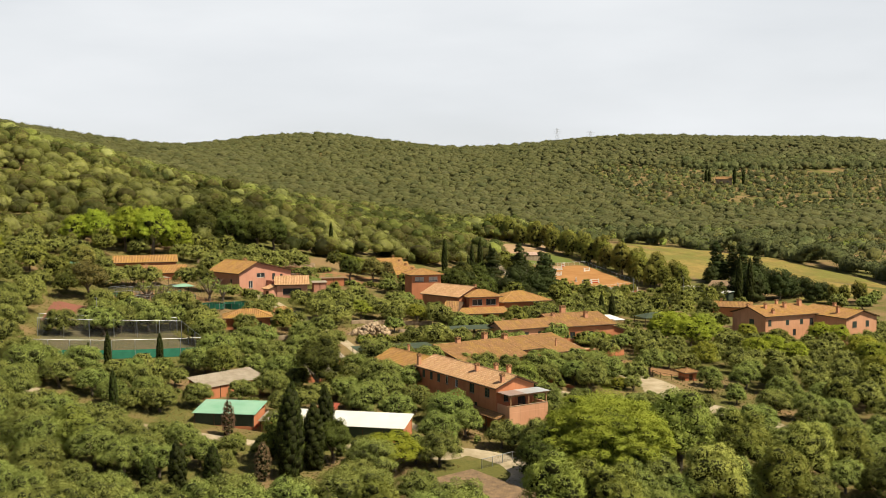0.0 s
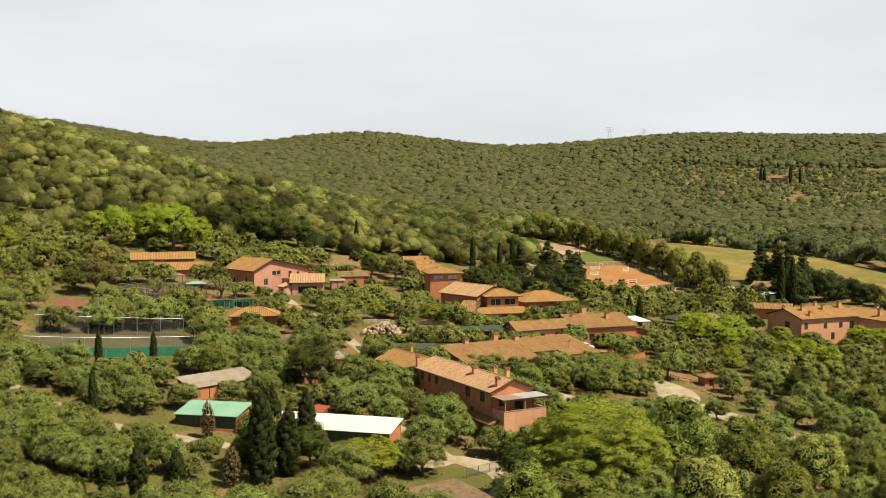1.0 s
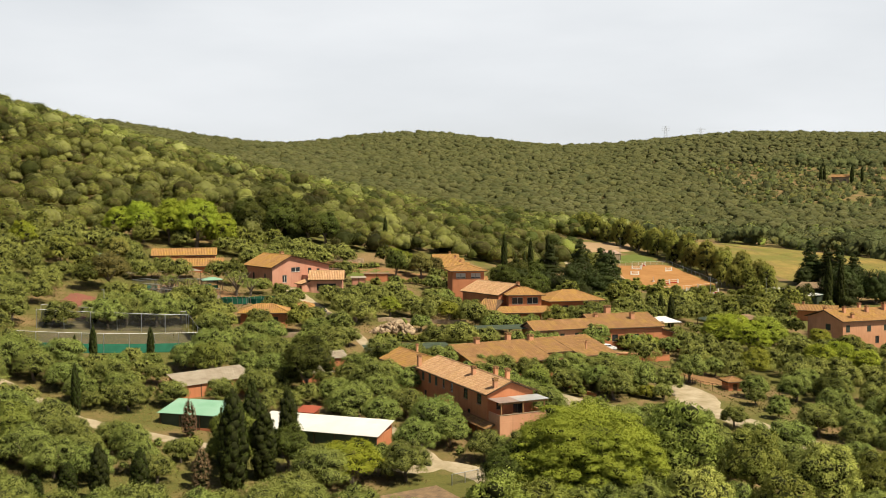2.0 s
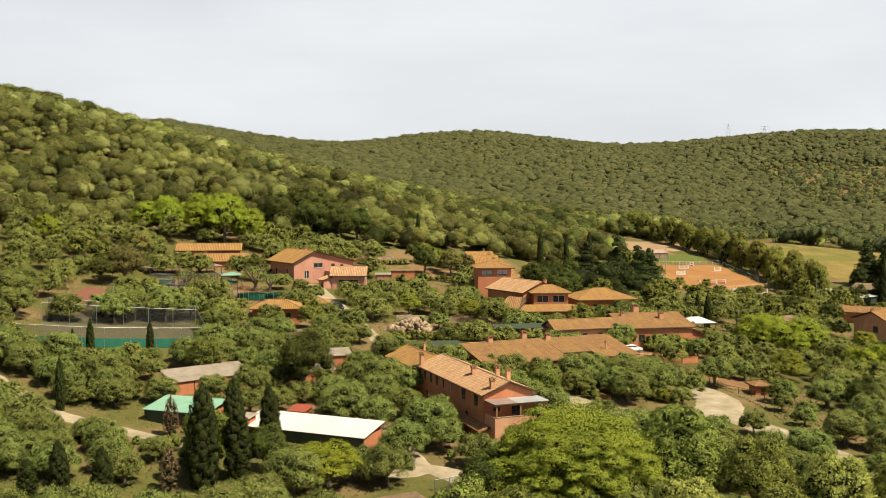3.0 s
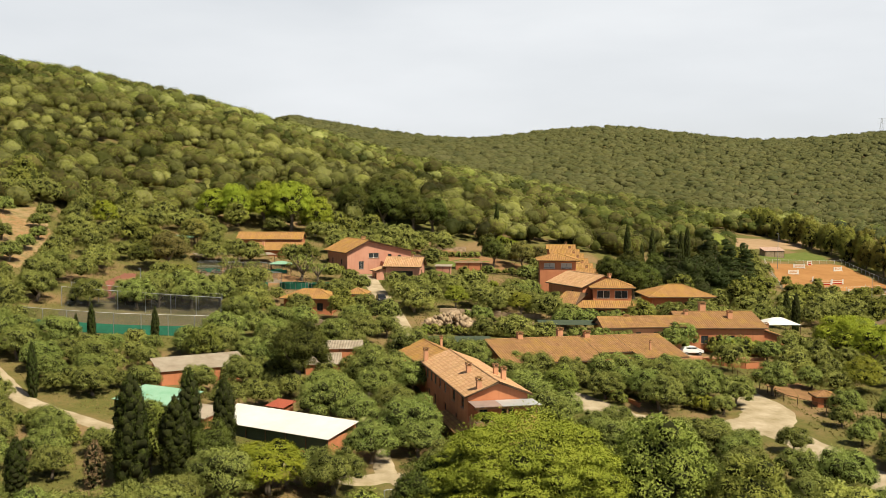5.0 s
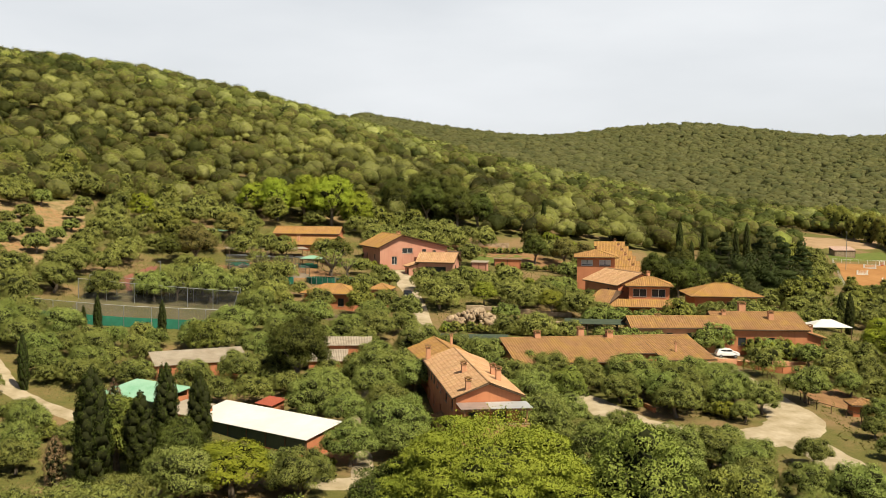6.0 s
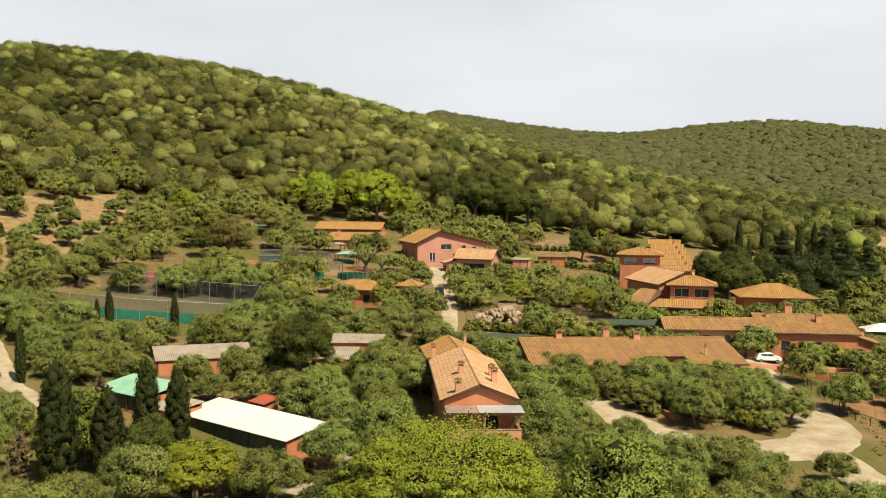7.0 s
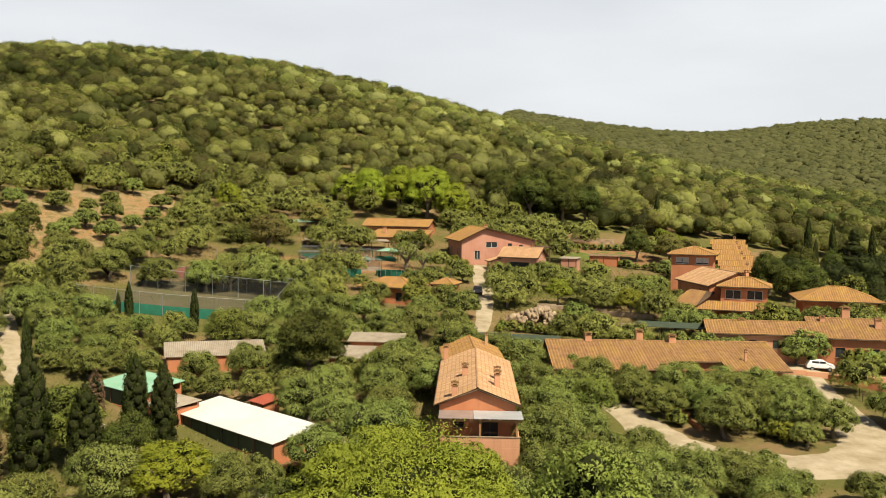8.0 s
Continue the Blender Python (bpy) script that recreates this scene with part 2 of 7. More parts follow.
CURTAIN = plain("white_curtain", (0.516, 0.499, 0.464), (0.430, 0.413, 0.378), 0.8, 0, 2)
REDCOURT = plain("worn_court_surface", (0.13, 0.105, 0.06), (0.085, 0.085, 0.035), 0.9, 0, 0.3)
gm = Nodes("dark_window_glass", 0.05, spec=0.5)
GLASS = gm.done((0.03, 0.035, 0.04))
gn = Nodes("fence_mesh", 0.8)
gn.bsdf.inputs["Alpha"].default_value = 0.13
MESHNET = gn.done((0.06, 0.06, 0.055))

OLIVE = leafy("olive_leaves", (0.162, 0.197, 0.037), (0.234, 0.264, 0.056), (0.36, 0.375, 0.118), 0.10, 0.10)
OAK = leafy("holm_oak_leaves", (0.138, 0.167, 0.027), (0.210, 0.232, 0.042), (0.293, 0.300, 0.064))
OAKYELLOW = leafy("young_oak_leaves", (0.226, 0.242, 0.042), (0.315, 0.310, 0.068), (0.399, 0.373, 0.100))
OAKDARK = leafy("dark_oak_leaves", (0.060, 0.078, 0.013), (0.100, 0.112, 0.020), (0.145, 0.150, 0.030))
OAKBROWN = leafy("brownish_oak_leaves", (0.125, 0.112, 0.030), (0.175, 0.15, 0.040), (0.225, 0.19, 0.055))
BRIGHT = leafy("bright_green_leaves", (0.180, 0.212, 0.021), (0.258, 0.278, 0.030), (0.361, 0.361, 0.056), 0.3, 0.25)
LIME = leafy("lime_green_leaves", (0.220, 0.281, 0.020), (0.308, 0.358, 0.031), (0.407, 0.451, 0.055), 0.3, 0.25)
PINE = leafy("dark_pine_needles", (0.026, 0.038, 0.009), (0.042, 0.054, 0.012), (0.070, 0.080, 0.020), 0.3, 0.1)
CYPRESS = leafy("cypress_foliage", (0.032, 0.047, 0.008), (0.052, 0.067, 0.011), (0.090, 0.104, 0.018), 0.5, 0.1)
EUCALYPT = leafy("eucalyptus_leaves", (0.18, 0.195, 0.032), (0.26, 0.25, 0.045), (0.34, 0.31, 0.08), 0.12, 0.3)
DEADBRUSH = leafy("dead_brown_needles", (0.18, 0.10, 0.055), (0.24, 0.15, 0.085), (0.30, 0.20, 0.12), 0.5, 0.1)
# near-black core colour that stands for the shade inside a crown
CORE_SHADE = plain("crown_core_shade", (0.026, 0.029, 0.010), (0.016, 0.018, 0.007), 0.95, 0, 1.5, 0.05)
W_OAK = leafy("wood_oak_leaves", (0.133, 0.163, 0.027), (0.194, 0.217, 0.041), (0.265, 0.275, 0.064), lump=1.0)
W_YELLOW = leafy("wood_young_leaves", (0.215, 0.246, 0.050), (0.287, 0.307, 0.072), (0.366, 0.372, 0.110), lump=1.0)
W_DARK = leafy("wood_dark_leaves", (0.043, 0.059, 0.011), (0.071, 0.084, 0.015), (0.112, 0.119, 0.024), lump=1.0)
W_BROWN = leafy("wood_brownish_leaves", (0.095, 0.089, 0.024), (0.128, 0.115, 0.031), (0.170, 0.149, 0.043), lump=1.0)
W_GREY = leafy("wood_grey_green_leaves", (0.200, 0.218, 0.063), (0.267, 0.278, 0.087), (0.345, 0.345, 0.127), lump=1.0)
# ridge leaf colours have their blue raised to stand for distance haze
F_OAK = leafy("ridge_oak_leaves", (0.080, 0.094, 0.030), (0.120, 0.125, 0.045), (0.168, 0.157, 0.066), lump=0.5)
F_DARK = leafy("ridge_dark_leaves", (0.062, 0.076, 0.026), (0.105, 0.109, 0.034), (0.162, 0.153, 0.055), lump=0.5)
F_LIGHT = leafy("ridge_light_leaves", (0.086, 0.090, 0.034), (0.114, 0.113, 0.044), (0.149, 0.136, 0.061), lump=0.5)


# ---------- building blocks ----------
def mesh_of(name, verts, faces, mats, slots=None, uvs=None, smooth=False, tones=None, normals=None):
    """A mesh from numpy arrays; faces is one array of quads or triangles, or a list of such arrays."""
    me = bpy.data.meshes.new(name)
    faces = [f for f in (faces if isinstance(faces, list) else [faces]) if len(f)]
    verts = np.asarray(verts, np.float32)
    me.vertices.add(len(verts))
    me.vertices.foreach_set("co", verts.ravel())
    loops = np.concatenate([np.asarray(f, np.int32).ravel() for f in faces])
    sizes = np.concatenate([np.full(len(f), np.asarray(f).shape[1], np.int32) for f in faces])
    me.loops.add(len(loops))
    me.loops.foreach_set("vertex_index", loops)
    me.polygons.add(len(sizes))
    me.polygons.foreach_set("loop_start", np.r_[0, np.cumsum(sizes)[:-1]].astype(np.int32))
    if slots is not None:
        me.polygons.foreach_set("material_index", np.asarray(slots, np.int32))
    if smooth:
        me.polygons.foreach_set("use_smooth", np.ones(len(sizes), bool))
    me.update(calc_edges=True)
    if uvs is not None:
        layer = me.uv_layers.new(name="UVMap")
        layer.data.foreach_set("uv", np.asarray(uvs, np.float32)[loops].ravel())
    for m in mats if isinstance(mats, (list, tuple)) else [mats]:
        me.materials.append(m)
    if tones is not None:
        me.attributes.new("tone", "FLOAT", "FACE").data.foreach_set("value", np.asarray(tones, np.float32))
    if normals is not None:
        me.polygons.foreach_set("use_smooth", np.ones(len(sizes), bool))
        me.attributes.new("custom_normal", "FLOAT_VECTOR", "POINT").data.foreach_set("vector", np.asarray(normals, np.float32).ravel())
        me.update()
    me.validate()
    return me


def part(name, bm, material, parent, label=""):
    """Links a bmesh as one mesh object under a thing or part."""
    me = bm
    if isinstance(bm, bmesh.types.BMesh):
        me = bpy.data.meshes.new(name)
        bm.to_mesh(me)
        bm.free()
        me.materials.append(material)
    ob = new(name, me)
    ob.parent = parent
    if label:
        tagged(ob, label)
    return ob


def thing(name, label, category, m, group="", kind=""):
    ob = new(name)
    ob.empty_display_size = 0.5
    ob.matrix_world = m
    return tagged(ob, label, category, group, kind)


def box(bm, x0, x1, y0, y1, z0, z1, bevel=0.0):
    vs = [bm.verts.new((x, y, z)) for x in (x0, x1) for y in (y0, y1) for z in (z0, z1)]
    fs = [(0, 1, 3, 2), (4, 6, 7, 5), (0, 4, 5, 1), (2, 3, 7, 6), (0, 2, 6, 4), (1, 5, 7, 3)]
    made = [bm.faces.new([vs[i] for i in f]) for f in fs]
    if bevel:
        edges = {e for f in made for e in f.edges}
        bmesh.ops.bevel(bm, geom=list(edges), offset=bevel, segments=1, affect="EDGES")
    return bm


def boxes(*rows):
    bm = bmesh.new()
    for r in rows:
        box(bm, *r)
    return bm


def rod(bm, a, b, r0, r1=None, n=8, caps=True):
    a, b = Vector(a), Vector(b)
    q = (b - a).to_track_quat("Z", "Y").to_matrix()
    rings = []
    for p, r in ((a, r0), (b, r0 if r1 is None else r1)):
        rings.append([bm.verts.new(p + q @ Vector((math.cos(6.2832 * k / n) * r, math.sin(6.2832 * k / n) * r, 0))) for k in range(n)])
    for k in range(n):
        bm.faces.new((rings[0][k], rings[0][(k + 1) % n], rings[1][(k + 1) % n], rings[1][k]))
    if caps:
        bm.faces.new(rings[0][::-1])
        bm.faces.new(rings[1])
    return bm


# ---------- the ground ----------
SWELLS = (
    (70, (-180, -90, 0, 90), (120, 210, 300, 390), (4.3, 9.6, -2.6, 3.8, -7.5, -5.1, -8.2, 3.1, -7.1, 0.6, -0.7, 3.9, 2.2, -2.9, -1, -7.9)),
    (150, (-300, -100, 100, 300), (300, 500, 700), (5.2, 22.3, 1.1, 0.5, -2.7, -12.4, -8.7, -6, -9.7, -1.8, 3.3, -6.8)),
    (300, (-500, -100, 300, 700), (800, 1150, 1500), (13, 8.3, -39.5, -7.9, -16.1, -26.5, -16.1, -0.3, 10.7, 4.2, 18.7, 13)),
    (110, (-300, -160, -20, 120, 260, 400, 540, 680), (1230,), (-14.7, 4.8, 29.9, -4.7, 7.6, 13.9, 0.3, 19.6)),
)


def lie(x, y):
    """The height of the land."""
    z = 2.8 + -25.5 * x / 300 + 25.7 * y / 300
    for s, xs, ys, ws in SWELLS:
        k = 0
        for a in xs:
            for b in ys:
                z = z + ws[k] * np.exp(-((x - a) ** 2 + (y - b) ** 2) / (2 * s * s))
                k += 1
    return z - 0.2 * np.maximum(y - 1330, 0)


def at(x, y):
    return float(lie(x, y))


def axis(lo, hi, fine0, fine1, step, grow=1.12):
    right = [fine0 + step * k for k in range(int((fine1 - fine0) / step) + 1)]
    d, v = step, right[-1]
    while v < hi:
        d = min(d * grow, 120)
        v += d
        right.append(v)
    d, v, left = step, fine0, []
    while v > lo:
        d = min(d * grow, 120)
        v -= d
        left.append(v)
    return np.array(left[::-1] + right)


def build_ground():
    xs, ys = axis(-4200, 4200, -140, 190, 3.0), axis(-2500, 4500, 40, 480, 3.0)
    X, Y = np.meshgrid(xs, ys, indexing="ij")
    Z = lie(X, Y)
    far = np.clip((np.hypot(X, Y - 500) - 1300) / 1500, 0, 1)
    Z = Z * (1 - far) + 20 * far
    n, m = X.shape
    idx = np.arange(n * m).reshape(n, m)
    quads = np.stack([idx[:-1, :-1], idx[1:, :-1], idx[1:, 1:], idx[:-1, 1:]], -1).reshape(-1, 4)
    me = mesh_of("ground", np.stack([X, Y, Z], -1).reshape(-1, 3), quads, GROUND, smooth=True)
    tagged(new("ground", me), "rolling ground of dry grass and brown soil", "ground", kind="structure")


build_ground()


def ribbon(name, points, width, material, label, lift=0.10, category="path"):
    """A strip that follows the land along a line of points, with an uneven edge."""
    pts, out = [Vector((*p, 0)) for p in points], []
    for k in range(len(pts) - 1):
        p0, p1, p2, p3 = pts[max(k - 1, 0)], pts[k], pts[k + 1], pts[min(k + 2, len(pts) - 1)]
        n = max(2, int((p2 - p1).length / 1.2))
        for i in range(n):
            t = i / n
            out.append(0.5 * ((2 * p1) + (p2 - p0) * t + (2 * p0 - 5 * p1 + 4 * p2 - p3) * t * t + (3 * p1 - p0 - 3 * p2 + p3) * t**3))
    out.append(pts[-1])
    widths = width if isinstance(width, (list, tuple)) else [width] * len(pts)
    V, m = [], 7
    for i, p in enumerate(out):
        d = (out[min(i + 1, len(out) - 1)] - out[max(i - 1, 0)]).normalized()
        s = Vector((-d.y, d.x, 0))
        f = i / (len(out) - 1) * (len(widths) - 1)
        w = widths[int(f)] + (widths[min(int(f) + 1, len(widths) - 1)] - widths[int(f)]) * (f % 1)
        for j in range(m):
            u = (j / (m - 1) - 0.5) * w
            if j in (0, m - 1):
                u *= 1 + 0.25 * noise.noise((p.x * 0.4, p.y * 0.4, j))
            q = p + s * u
            V.append((q.x, q.y, at(q.x, q.y) + (lift if 0 < j < m - 1 else -0.05)))
    idx = np.arange(len(V)).reshape(-1, m)
    quads = np.stack([idx[:-1, :-1], idx[:-1, 1:], idx[1:, 1:], idx[1:, :-1]], -1).reshape(-1, 4)[:, ::-1]
    return tagged(new(name, mesh_of(name, V, quads, material, smooth=True)), label, category, kind="structure")


def patch(name, corners, material, label, lift=0.12, step=2.5, category="ground", wobble=0.0):
    """A four-cornered piece of ground that follows the land."""
    a, b, c, d = [Vector((*p, 0)) for p in corners]
    n, m = max(2, int((b - a).length / step)), max(2, int((d - a).length / step))
    V = []
    for i in range(n + 1):
        for j in range(m + 1):
            q = (a.lerp(b, i / n)).lerp(d.lerp(c, i / n), j / m)
            edge = i in (0, n) or j in (0, m)
            if wobble and edge:
                q = q + Vector((noise.noise((q.x * 0.15, q.y * 0.15, 1)), noise.noise((q.x * 0.15, q.y * 0.15, 7)), 0)) * wobble
            V.append((q.x, q.y, at(q.x, q.y) + (-0.1 if edge else lift)))
    idx = np.arange(len(V)).reshape(n + 1, m + 1)
    quads = np.stack([idx[:-1, :-1], idx[1:, :-1], idx[1:, 1:], idx[:-1, 1:]], -1).reshape(-1, 4)
    return tagged(new(name, mesh_of(name, V, quads, material, smooth=True)), label, category, kind="structure")


ribbon("path_village", [(-24, 268), (-17.9, 255), (-9.1, 237.7), (-1.1, 220), (2.5, 206), (1.5, 190), (4.5, 178), (8, 166), (14, 154), (17, 147)], [4.6, 4.4, 3.8, 3.4, 2.6, 1.6, 1.5, 1.5, 2, 3], GRAVEL, "pale gravel path between olive trees")
ribbon("path_yard", [(0, 149.5), (8, 147.0), (14, 145), (18, 147), (23, 143), (25, 137), (22, 131)], [2.0, 2.4, 4, 4, 5, 5, 3], GRAVEL, "pale gravel yard in front of the white shed", 0.14)
ribbon("path_west", [(-68, 178), (-54, 168.5), (-45, 162.5), (-36, 156.5), (-24.3, 152.9), (-13.8, 149.8), (-4, 148.5), (2, 149)], [7, 5, 4.0, 3.4, 3.0, 2.8, 2.6, 2.4], GRAVEL, "pale gravel track along the green shed")
ribbon("road_drive", [(31, 191), (36, 186), (40, 181), (46, 177.5), (52, 178), (58, 181), (61.5, 188), (60.5, 196), (57, 205), (54, 212), (50, 222), (47.5, 231)], [4, 6, 7.5, 8.5, 8.5, 8.5, 8, 6.2, 5.5, 5, 6, 7], GRAVEL, "pale gravel drive winding past the olive grove")
ribbon("road_exit", [(60, 184), (64.5, 176), (69, 167), (74, 157)], [7, 6, 6, 6], GRAVEL, "pale gravel drive leaving the yard", 0.14)
ribbon("path_far", [(60, 500), (63, 440), (66, 400), (64, 360)], 10, GRAVEL, "bare track beside the riding arena")
patch("riding_arena", [(80, 432), (80, 362), (121, 404), (111, 456)], ARENA, "orange sand riding arena with white fence", 0.35, 6)
patch("sand_yard", [(62, 505), (62, 452), (100, 490), (112, 540)], SANDY, "pale bare yard behind the riding arena", 0.3, 6, wobble=4)
patch("meadow", [(80, 436), (76, 450), (100, 486), (112, 460)], LAWN, "green grass strip beside the arena", 0.32, 5, wobble=2)
patch("pasture", [(172, 350), (216, 366), (156, 588), (128, 500)], FIELD, "dry yellow pasture in the valley", 0.35, 8, wobble=6)
patch("pasture_edge", [(186, 440), (222, 366), (219, 480), (160, 586)], FIELD, "dry pasture along the tree line", 0.46, 8, wobble=6)
patch("lawn", [(-20, 291.5), (-6, 292.5), (2, 309), (-9, 311)], LAWN, "mown green lawn beside the pink house", 0.1, 2.5, wobble=2)
patch("soil_plot", [(65.5, 200), (76, 202), (68, 219), (58, 217)], BARE, "red-brown tilled soil plot", 0.1, 2.5, wobble=1.5)
patch("soil_slope", [(-124, 192), (-76, 192), (-80, 228), (-112, 270)], DRYSLOPE, "bare dry slope between trees", 0.1, 3, wobble=4)
patch("sports_court", [(-56, 188), (-29, 203), (-38, 220), (-64, 206)], REDCOURT, "worn grey-brown sports court inside the fence", 0.1, 2.5)
patch("clay_court", [(-64, 211), (-54, 208), (-57, 231), (-67, 233)], CLAY, "red clay court beyond the fences", 0.14, 2.5)
patch("pen_yard", [(-60, 238), (-40, 236), (-30, 254), (-52, 262)], BARE, "trodden brown earth between the animal pens", 0.08, 2.5, wobble=2)
patch("terrace_soil", [(-30, 299), (10, 293), (12, 312), (-26, 318)], BARE, "bare brown soil below the wood", 0.1, 3, wobble=3)


# ---------- houses ----------
def wall_mesh(name, length, z0, z1, holes, mat, thick=0.3):
    """A wall along +x from 0 to length, outside towards -y, with openings through it: (x0, x1, z0, z1)."""
    xs = sorted({0.0, length, *[round(v, 3) for h in holes for v in h[:2]]})
    zs = sorted({z0, z1, *[round(v, 3) for h in holes for v in h[2:]]})
    solid = {}
    for i in range(len(xs) - 1):
        for k in range(len(zs) - 1):
            cx, cz = (xs[i] + xs[i + 1]) / 2, (zs[k] + zs[k + 1]) / 2
            solid[i, k] = not any(h[0] < cx < h[1] and h[2] < cz < h[3] for h in holes)
    V, F = [], []

    def quad(*ps):
        F.append(tuple(range(len(V), len(V) + 4)))
        V.extend(ps)

    for (i, k), s in solid.items():
        if not s:
            continue
        x0, x1, a, b = xs[i], xs[i + 1], zs[k], zs[k + 1]
        quad((x0, 0, a), (x1, 0, a), (x1, 0, b), (x0, 0, b))
        quad((x1, thick, a), (x0, thick, a), (x0, thick, b), (x1, thick, b))
        if not solid.get((i - 1, k)):
            quad((x0, thick, a), (x0, 0, a), (x0, 0, b), (x0, thick, b))
        if not solid.get((i + 1, k)):
            quad((x1, 0, a), (x1, thick, a), (x1, thick, b), (x1, 0, b))
        if not solid.get((i, k - 1)):
            quad((x0, thick, a), (x1, thick, a), (x1, 0, a), (x0, 0, a))
        if not solid.get((i, k + 1)):
            quad((x0, 0, b), (x1, 0, b), (x1, thick, b), (x0, thick, b))
    return mesh_of(name, V, np.array(F), mat)


def tile_plane(name, a, b, c, d, mat, wave=0.42, rise=0.11, thick=0.14):
    """A roof slope of barrel tiles. a, b: the eave from left to right, c, d: the top from right to left, seen from outside."""
    a, b, c, d = map(Vector, (a, b, c, d))
    ex = (b - a).normalized()
    nrm = ex.cross(d - a).normalized() if (d - a).length > 0.01 else ex.cross(c - a).normalized()
    ey = nrm.cross(ex)
    L = (b - a).length
    dl, cr = (d - a).dot(ex), (c - a).dot(ex)
    H = (c - a).dot(ey)

    def top(u):
        t = H
        if u < dl:
            t = min(t, H * u / dl) if dl > 0 else t
        if u > cr:
            t = min(t, H * (L - u) / (L - cr)) if L > cr else t
        return max(t, 0.02)

    n = max(4, int(L / wave) * 4)
    rows = max(2, int(H / 1.4))
    U = np.linspace(0, L, n + 1)
    V, UV = [], []
    for u in U:
        h, bulge = top(u), rise * (1 + math.cos(u / wave * 6.2832)) / 2
        wob = 0.03 * noise.noise((u * 0.3, a.x, a.y))
        for r in range(rows + 1):
            v = h * r / rows
            p = a + ex * u + ey * v + nrm * (bulge + wob * math.sin(3.14 * r / rows))
            V.append(p)
            UV.append((u, v))
    idx = np.arange(len(V)).reshape(n + 1, rows + 1)
    quads = [np.stack([idx[:-1, :-1], idx[1:, :-1], idx[1:, 1:], idx[:-1, 1:]], -1).reshape(-1, 4)]
    # the boards under the tiles
    k = len(V)
    low = nrm * -0.03
    for p in (a, b, c, d):
        V.append(p + low)
        UV.append((0, 0))
    for p in (a, b, c, d):
        V.append(p + low - Vector((0, 0, thick)))
        UV.append((0, 0))
    quads.append(np.array([(k + 3, k + 2, k + 1, k)[::-1], (k + 7, k + 6, k + 5, k + 4), (k, k + 4, k + 5, k + 1), (k + 1, k + 5, k + 6, k + 2), (k + 2, k + 6, k + 7, k + 3), (k + 3, k + 7, k + 4, k)]))
    slots = np.r_[np.zeros(len(quads[0])), np.ones(6)]
    return mesh_of(name, [tuple(v) for v in V], quads, [mat, WOOD], slots, UV)


def ridge_mesh(name, a, b, mat, r=0.13):
    a, b = Vector(a), Vector(b)
    d = (b - a).normalized()
    side = d.cross(Vector((0, 0, 1))).normalized()
    up = side.cross(d)
    n = max(1, int((b - a).length / 0.45))
    V, UV, F = [], [], []
    for i in range(n + 1):
        rr = r * (1.12 if i % 2 else 0.95)
        for k in range(5):
            t = math.pi * k / 4
            V.append(tuple(a.lerp(b, i / n) + side * math.cos(t) * rr + up * (math.sin(t) * rr + 0.02)))
            UV.append((k * 0.1, i * 0.45))
    for i in range(n):
        for k in range(4):
            q = i * 5 + k
            F.append((q, q + 1, q + 6, q + 5))
    return mesh_of(name, V, np.array(F), mat, None, UV)


def window_parts(house, m, w, h, style):
    """A window or door set into its opening. m: its lower left outside corner, x along the wall and y into it."""
    win = new("door" if style == "door" else "window")
    win.parent = house
    win.matrix_local = m
    f = 0.07
    if style == "door":
        part("leaf", boxes((0.02, w - 0.02, 0.14, 0.2, 0, h)), WOOD, win)
        return
    bars = [(0, w, 0.12, 0.18, 0, f), (0, w, 0.12, 0.18, h - f, h), (0, f, 0.12, 0.18, f, h - f), (w - f, w, 0.12, 0.18, f, h - f)]
    if w > 0.8:
        bars.append((w / 2 - 0.04, w / 2 + 0.04, 0.121, 0.179, f, h - f))
    if style == "grid":
        bars += [(f, w - f, 0.122, 0.178, h * q - 0.03, h * q + 0.03) for q in (0.33, 0.66)]
    part("window_frame", boxes(*bars), {"dark": SHUTTER, "grid": SHUTTER}.get(style, FRAMEW), win)
    part("pane", boxes((f, w - f, 0.145, 0.155, f, h - f)), GLASS, win)
    if style == "curtain":
        part("curtain", boxes((f, w * 0.46, 0.105, 0.118, h * 0.2, h - f), (w * 0.54, w - f, 0.105, 0.118, h * 0.2, h - f)), CURTAIN, win, "white roller blind over the panes")
    if style == "shut":
        for x0 in (0.0, w / 2 + 0.01):
            rows = [(x0, x0 + w / 2 - 0.01, -0.03, 0.0, 0, h)] + [(x0 + 0.06, x0 + w / 2 - 0.07, -0.045, -0.031, 0.08 + 0.12 * k, 0.15 + 0.12 * k) for k in range(int((h - 0.16) / 0.12))]
            part("shutter", boxes(*rows), SHUTTER, win, "closed dark green louvred shutter")
    part("sill", boxes((-0.08, w + 0.08, -0.08, 0.11, -0.08, -0.002)), STONE, win)


